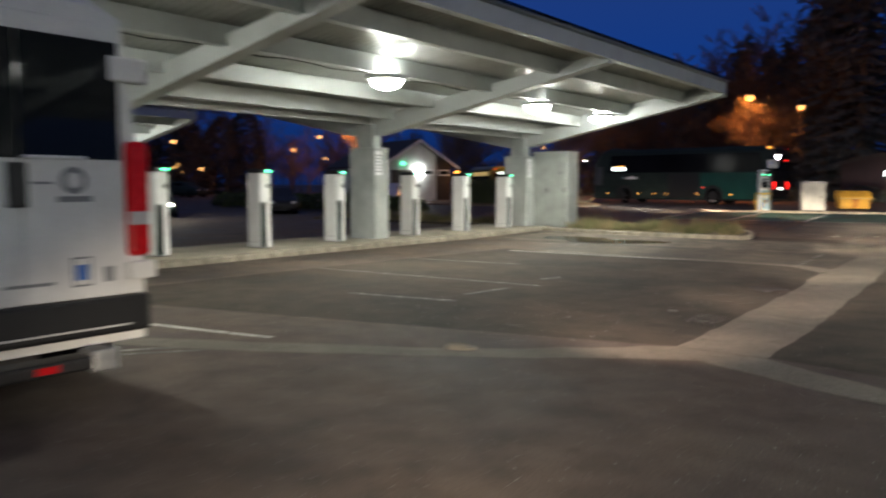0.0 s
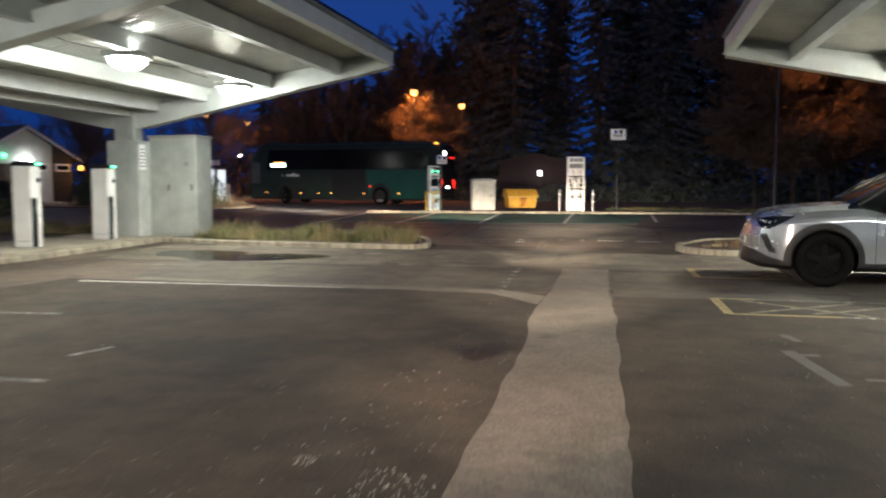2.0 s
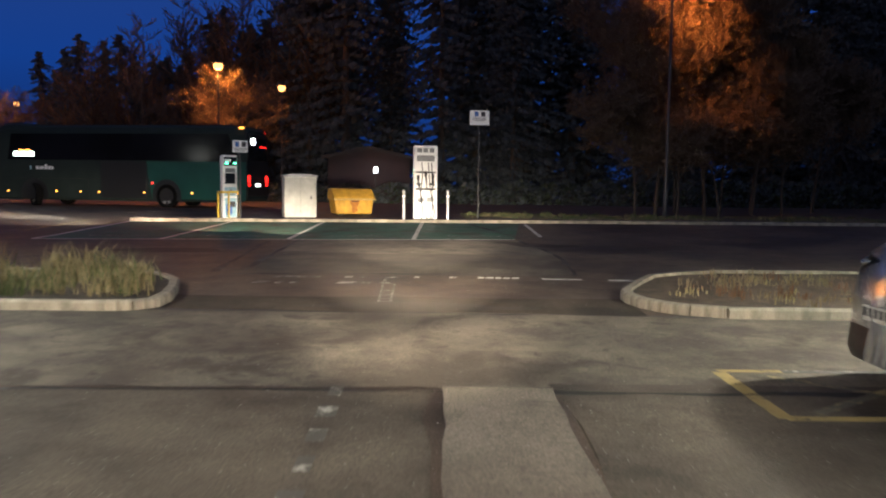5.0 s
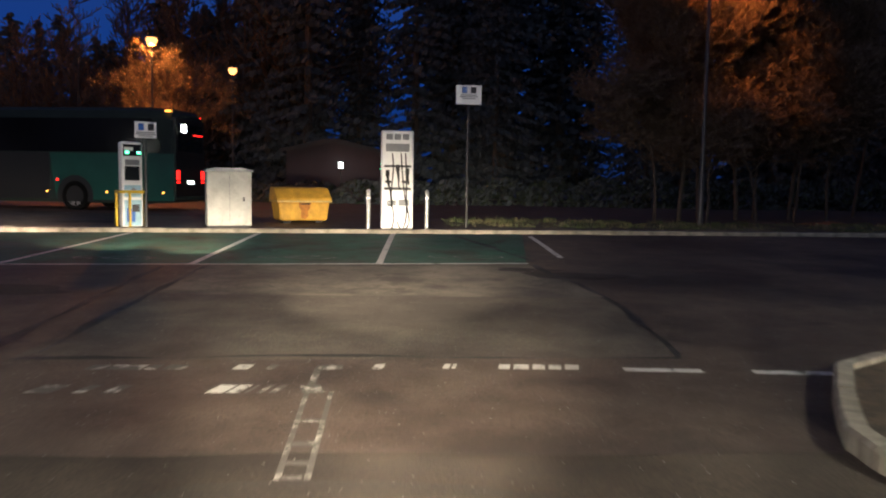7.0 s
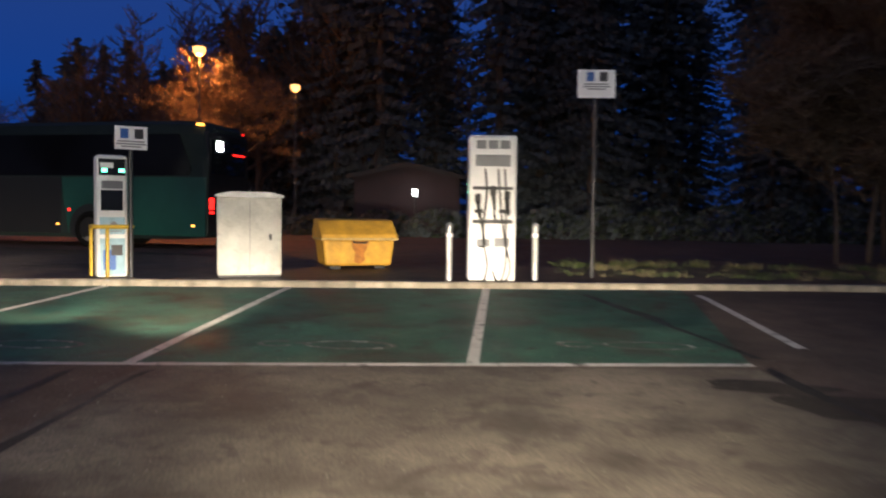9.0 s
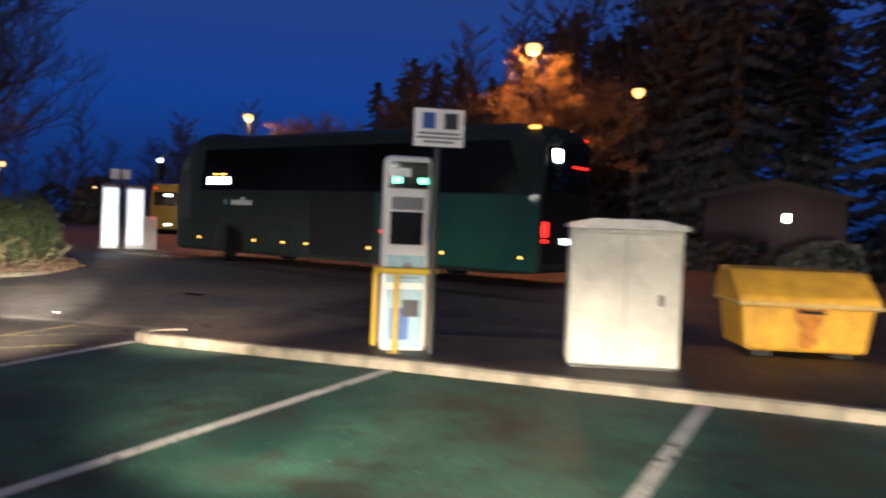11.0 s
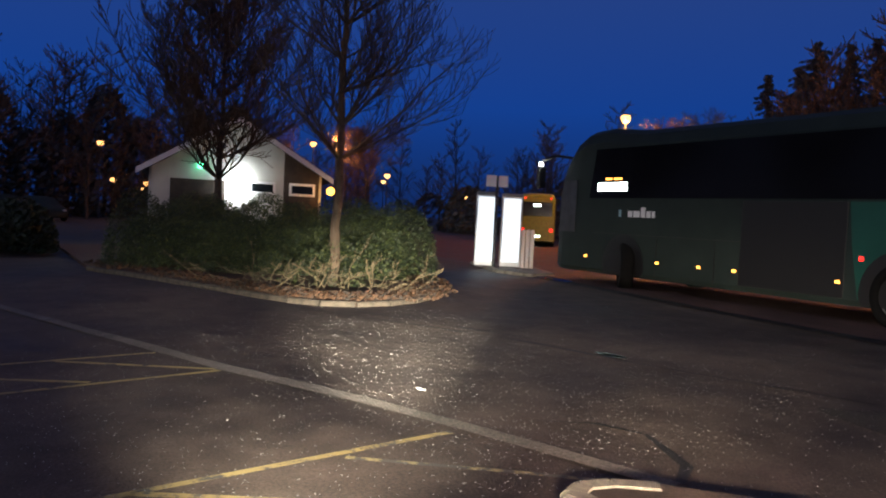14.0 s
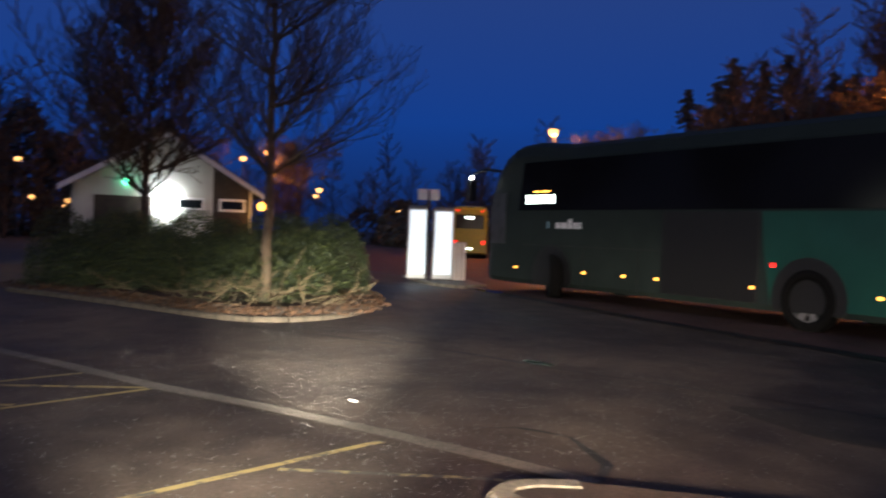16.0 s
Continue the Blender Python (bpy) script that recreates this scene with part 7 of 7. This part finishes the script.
for i in range(15):
    s = i / 14
    for d in (1.25, 2.3, 3.3):
        x, y = -23.5 + 3.35 * s - 0.85 * d, 41.8 + 4.45 * s + 0.53 * d
        clumps.append((x + rnd.uniform(-0.25, 0.25), y + rnd.uniform(-0.25, 0.25), 0.5, rnd.uniform(0.55, 0.85), rnd.uniform(0.55, 0.85), rnd.uniform(0.9, 1.55) + (0.08 if d > 1 else -0.1)))
leafy("hedge", clumps + [(-20.0, 44.35, 0.5, 0.40, 0.40, 0.62), (-19.9, 44.8, 0.5, 0.45, 0.42, 0.85), (-19.9, 45.35, 0.5, 0.42, 0.42, 0.85), (-20.6, 43.85, 0.5, 0.45, 0.4, 0.6)], 230000, 0.025, ("hedge_leaf", "hedge_leaf", "hedge_pale"), "dense evergreen hedge lit by headlamps on the island", 31)
def stem_tangle(name, zone, count, label, seed):
    """Arching bare stems that push out of the foot of a hedge, forking once or twice."""
    rnd = random.Random(seed)
    bm = bmesh.new()

    def shoot(p, d, length, r, level):
        pts = [p.copy()]
        for _ in range(5):
            d = (d + Vector((rnd.gauss(0, 0.20), rnd.gauss(0, 0.20), rnd.gauss(0.02, 0.16)))).normalized()
            p = p + d * (length / 5)
            p.z = max(p.z, 0.53)
            pts.append(p.copy())
        add_tube(bm, pts, r, 5)
        if level < 2:
            for q in pts[2:5]:
                if rnd.random() < 0.75:
                    side = Vector((rnd.gauss(0, 1), rnd.gauss(0, 1), rnd.gauss(0.1, 0.7))).normalized()
                    shoot(q, (d * 0.5 + side * 0.7).normalized(), length * rnd.uniform(0.35, 0.6), r * 0.6, level + 1)
    for _ in range(count):
        x, y, outward = rnd.choice(zone)
        base = Vector((x + rnd.gauss(0, 0.18), y + rnd.gauss(0, 0.18), 0.54))
        shoot(base, Vector((outward[0] + rnd.gauss(0, 0.5), outward[1] + rnd.gauss(0, 0.5), rnd.uniform(0.2, 1.1))).normalized(), rnd.uniform(0.4, 0.8), rnd.uniform(0.006, 0.011), 0)
    return tagged(new(name, finish(bm, name, "stem")), label, "shrub", kind="stuff")


stem_tangle("bare_shrub_stems", [(-19.6, 43.75, (0.5, -0.6)), (-19.2, 44.1, (0.7, -0.4)), (-19.0, 44.5, (0.8, -0.2)), (-18.9, 44.95, (0.8, 0.0)), (-18.95, 45.4, (0.7, 0.3)), (-20.4, 43.4, (0.3, -0.7)), (-21.2, 43.1, (0.2, -0.8))], 32, "tangled brown leafless stems at the foot of the hedge", 63)
leafy("hedge", [(-29.0 - 1.1 * i, 41.0 + 0.1 * i, 0.5, 0.9, 0.8, 1.2) for i in range(5)], 9000, 0.09, ("hedge_leaf",), "dark low hedge beyond the island", 33)
leafy("hedge", [(-14.0 + 2.4 * i, 63.0 + 0.6 * math.sin(i), 0.5, 1.5, 0.9, 1.0 + 0.5 * math.sin(3 * i) ** 2) for i in range(16)], 14000, 0.16, ("needle", "hedge_leaf", "needle"), "dark shrub belt at the edge of the wood", 34)
leafy("hedge", [(-24.0 - 2.2 * i, 35.0 + 0.5 * math.sin(2 * i), 0.3, 1.3, 0.9, 0.8) for i in range(8)], 8000, 0.12, ("hedge_leaf", "grass_green"), "low shrubs between the far bays", 35)


# ---- buildings ----
def gable_house(place, turn, wide, deep, eave, ridge, left_mat, right_mat, split, label, name="amenity_building", boards="sign_white"):
    """A low building whose gable looks along local -y, with a split of two wall finishes."""
    root = thing(name, label, "building", place, turn)
    half = wide / 2

    def top(x):
        return eave + (ridge - eave) * (1 - abs(x) / half)
    for a, b, k, lab in ((-half, split, left_mat, "pale wall"), (split, half, right_mat, "dark clad wall")):
        bm = bmesh.new()
        xs = [a] + ([0.0] if a < 0 < b else []) + [b]
        add_prism(bm, [(a, -0.1), (b, -0.1)] + [(x, top(x)) for x in reversed(xs)], "y", 0.0, 0.25)
        part("gable_wall", bm, k, root, lab)
    for s in (1, -1):
        part_box("side_wall", (s * half - 0.12, 0.25, -0.1), (s * half + 0.12, deep, eave), left_mat, root, 0.0)
        bm = bmesh.new()
        add_prism(bm, [(s * (half + 0.45), eave - 0.22), (0.0, ridge + 0.05), (0.0, ridge + 0.20), (s * (half + 0.45), eave - 0.07)], "y", -0.45, deep + 0.4)
        part("roof", bm, "roof", root)
        bm = bmesh.new()
        add_prism(bm, [(s * (half + 0.47), eave - 0.30), (0.0, ridge - 0.03), (0.0, ridge + 0.16), (s * (half + 0.47), eave - 0.10)], "y", -0.49, -0.452)
        part("barge_board", bm, boards, root)
    part_box("back_wall", (-half, deep, -0.1), (half, deep + 0.2, eave), left_mat, root, 0.0)
    return root


house = gable_house((-34.05, 48.46, 0.5), 68.3, 5.7, 9.0, 2.62, 4.35, "render_white", "timber_dark", 1.60, "low white building with dark timber end and glaring wall lamp")
for x0, x1 in ((0.40, 1.32), (1.80, 2.72)):
    w = part_box("window", (x0, -0.03, 1.84), (x1, 0.02, 2.30), "sign_white", house, 0.01, "white framed strip window")
    part_box("pane", (x0 + 0.09, -0.045, 1.93), (x1 - 0.09, -0.031, 2.21), "glass", w, 0.005)
part_box("doorway", (-2.25, -0.02, 0.0), (-0.42, 0.03, 2.25), "timber_dark", house, 0.01, "dark flat doorway")
lampb = part_box("wall_lamp", (-0.18, -0.14, 2.10), (0.20, -0.02, 2.55), "galv", house, 0.02, "bright white wall flood lamp")
# oversized glowing lens, which includes the glare round the lamp
part_box("lens", (-0.26, -0.24, 1.72), (0.30, -0.16, 2.56), "lamp_white", lampb, 0.03)
bm = bmesh.new()
bmesh.ops.create_uvsphere(bm, u_segments=12, v_segments=8, radius=0.10, matrix=Matrix.Translation((-1.25, -0.12, 2.72)))
part("green_lamp", bm, "lamp_green", house, "small green lamp")
bm = bmesh.new()
bmesh.ops.create_uvsphere(bm, u_segments=12, v_segments=8, radius=0.15, matrix=Matrix.Translation((3.25, -0.30, 2.08)))
part("porch_lamp", bm, "lamp_amber", house, "round amber lamp at the eaves")
gable_house((-6.6, 69.6, 0.5), 6, 5.2, 3.6, 3.0, 3.4, "stone_pink", "stone_pink", 0.0, "low pale stone house dim behind the shrubs", "house", "roof")
root = thing("wall_lamp", "small bright white lamp on a post before the house", "lamp", (-6.05, 68.6, 0.5))
bm = bmesh.new()
add_cyl(bm, (0, 0, 0), (0, 0, 1.85), 0.04, seg=10)
part("post", bm, "dark_grey", root)
part_box("lens", (-0.14, -0.08, 1.85), (0.12, 0.06, 2.20), "lamp_small", root, 0.04)


# ---- street lamps ----
def street_lamp(place, tall):
    root = thing("street_lamp", "tall dark post-top street lamp with lit amber lantern", "street lamp", place, group="street lamps")
    bm = bmesh.new()
    add_cyl(bm, (0, 0, 0), (0, 0, 1.2), 0.085, 0.075, 12)
    add_cyl(bm, (0, 0, 1.2), (0, 0, tall - 0.15), 0.055, 0.04, 12)
    part("post", bm, "dark_grey", root)
    bm = bmesh.new()
    for z0, z1, r0, r1 in ((-0.18, -0.08, 0.10, 0.20), (-0.08, 0.06, 0.20, 0.25), (0.06, 0.16, 0.25, 0.21)):
        add_cyl(bm, (0, 0, tall + z0), (0, 0, tall + z1), r0, r1, 14)
    part("lantern", bm, "lamp_sodium", root, "lit amber lantern")
    bm = bmesh.new()
    add_cyl(bm, (0, 0, tall + 0.16), (0, 0, tall + 0.26), 0.30, 0.10, 14)
    part("hood", bm, "black", root)
    return root


for x, y, z, e in STREET:
    street_lamp((x, y, h(y)), z - h(y))
for x, y, z in ((-76.5, 60.0, 5.2), (-62.6, 62.0, 5.4), (-78.0, 82.0, 5.3), (-46.0, 88.0, 6.2), (-59.9, 71.0, 4.9), (-80.3, 56.0, 3.6), (-75.0, 56.6, 2.9), (-72.0, 53.4, 3.5), (-73.5, 55.0, 3.9), (-70.0, 55.4, 3.3), (-74.0, 57.6, 3.4), (-66.4, 84.3, 3.8)):
    street_lamp((x, y, h(y)), z - h(y))

# ---- litter ----
root = thing("litter_scrap", "small pale scrap of paper on the asphalt", "litter", (-12.78, 41.66, h(41.66)))
part_box("scrap", (-0.05, -0.018, 0.0), (0.05, 0.018, 0.008), "cream_shell", root, 0.003)
root = thing("litter_scrap", "crushed pale carton on the trench infill", "litter", (-2.2, 9.75, 0.008), 20)
bm = bmesh.new()
add_prism(bm, [(-0.17, -0.02), (-0.10, -0.09), (0.06, -0.10), (0.16, -0.05), (0.17, 0.04), (0.05, 0.09), (-0.09, 0.08)], "z", 0.0, 0.025)
add_tube(bm, [(0.11 * math.cos(i * math.tau / 14) - 0.02, 0.06 * math.sin(i * math.tau / 14), 0.03) for i in range(15)], 0.014, 6)
part("scrap", bm, "kerb", root)

# dark undergrowth of the far woods
leafy("undergrowth", [(-74 + 1.5 * math.sin(2.1 * i), 22 + 2.6 * i, 0.4, 3.0, 2.2, 8.2 + 2.0 * math.sin(1.7 * i)) for i in range(17)], 30000, 0.33, ("needle", "bark"), "dark tangled undergrowth of the far wood", 51, "undergrowth")
leafy("undergrowth", [(-72 + 2.8 * i, 84 + 2.5 * math.sin(1.3 * i), 0.4, 2.6, 2.0, 3.6 + 1.1 * math.sin(2.3 * i)) for i in range(24)], 13000, 0.32, ("needle", "bark"), "dark tangled undergrowth of the far wood", 52, "undergrowth")
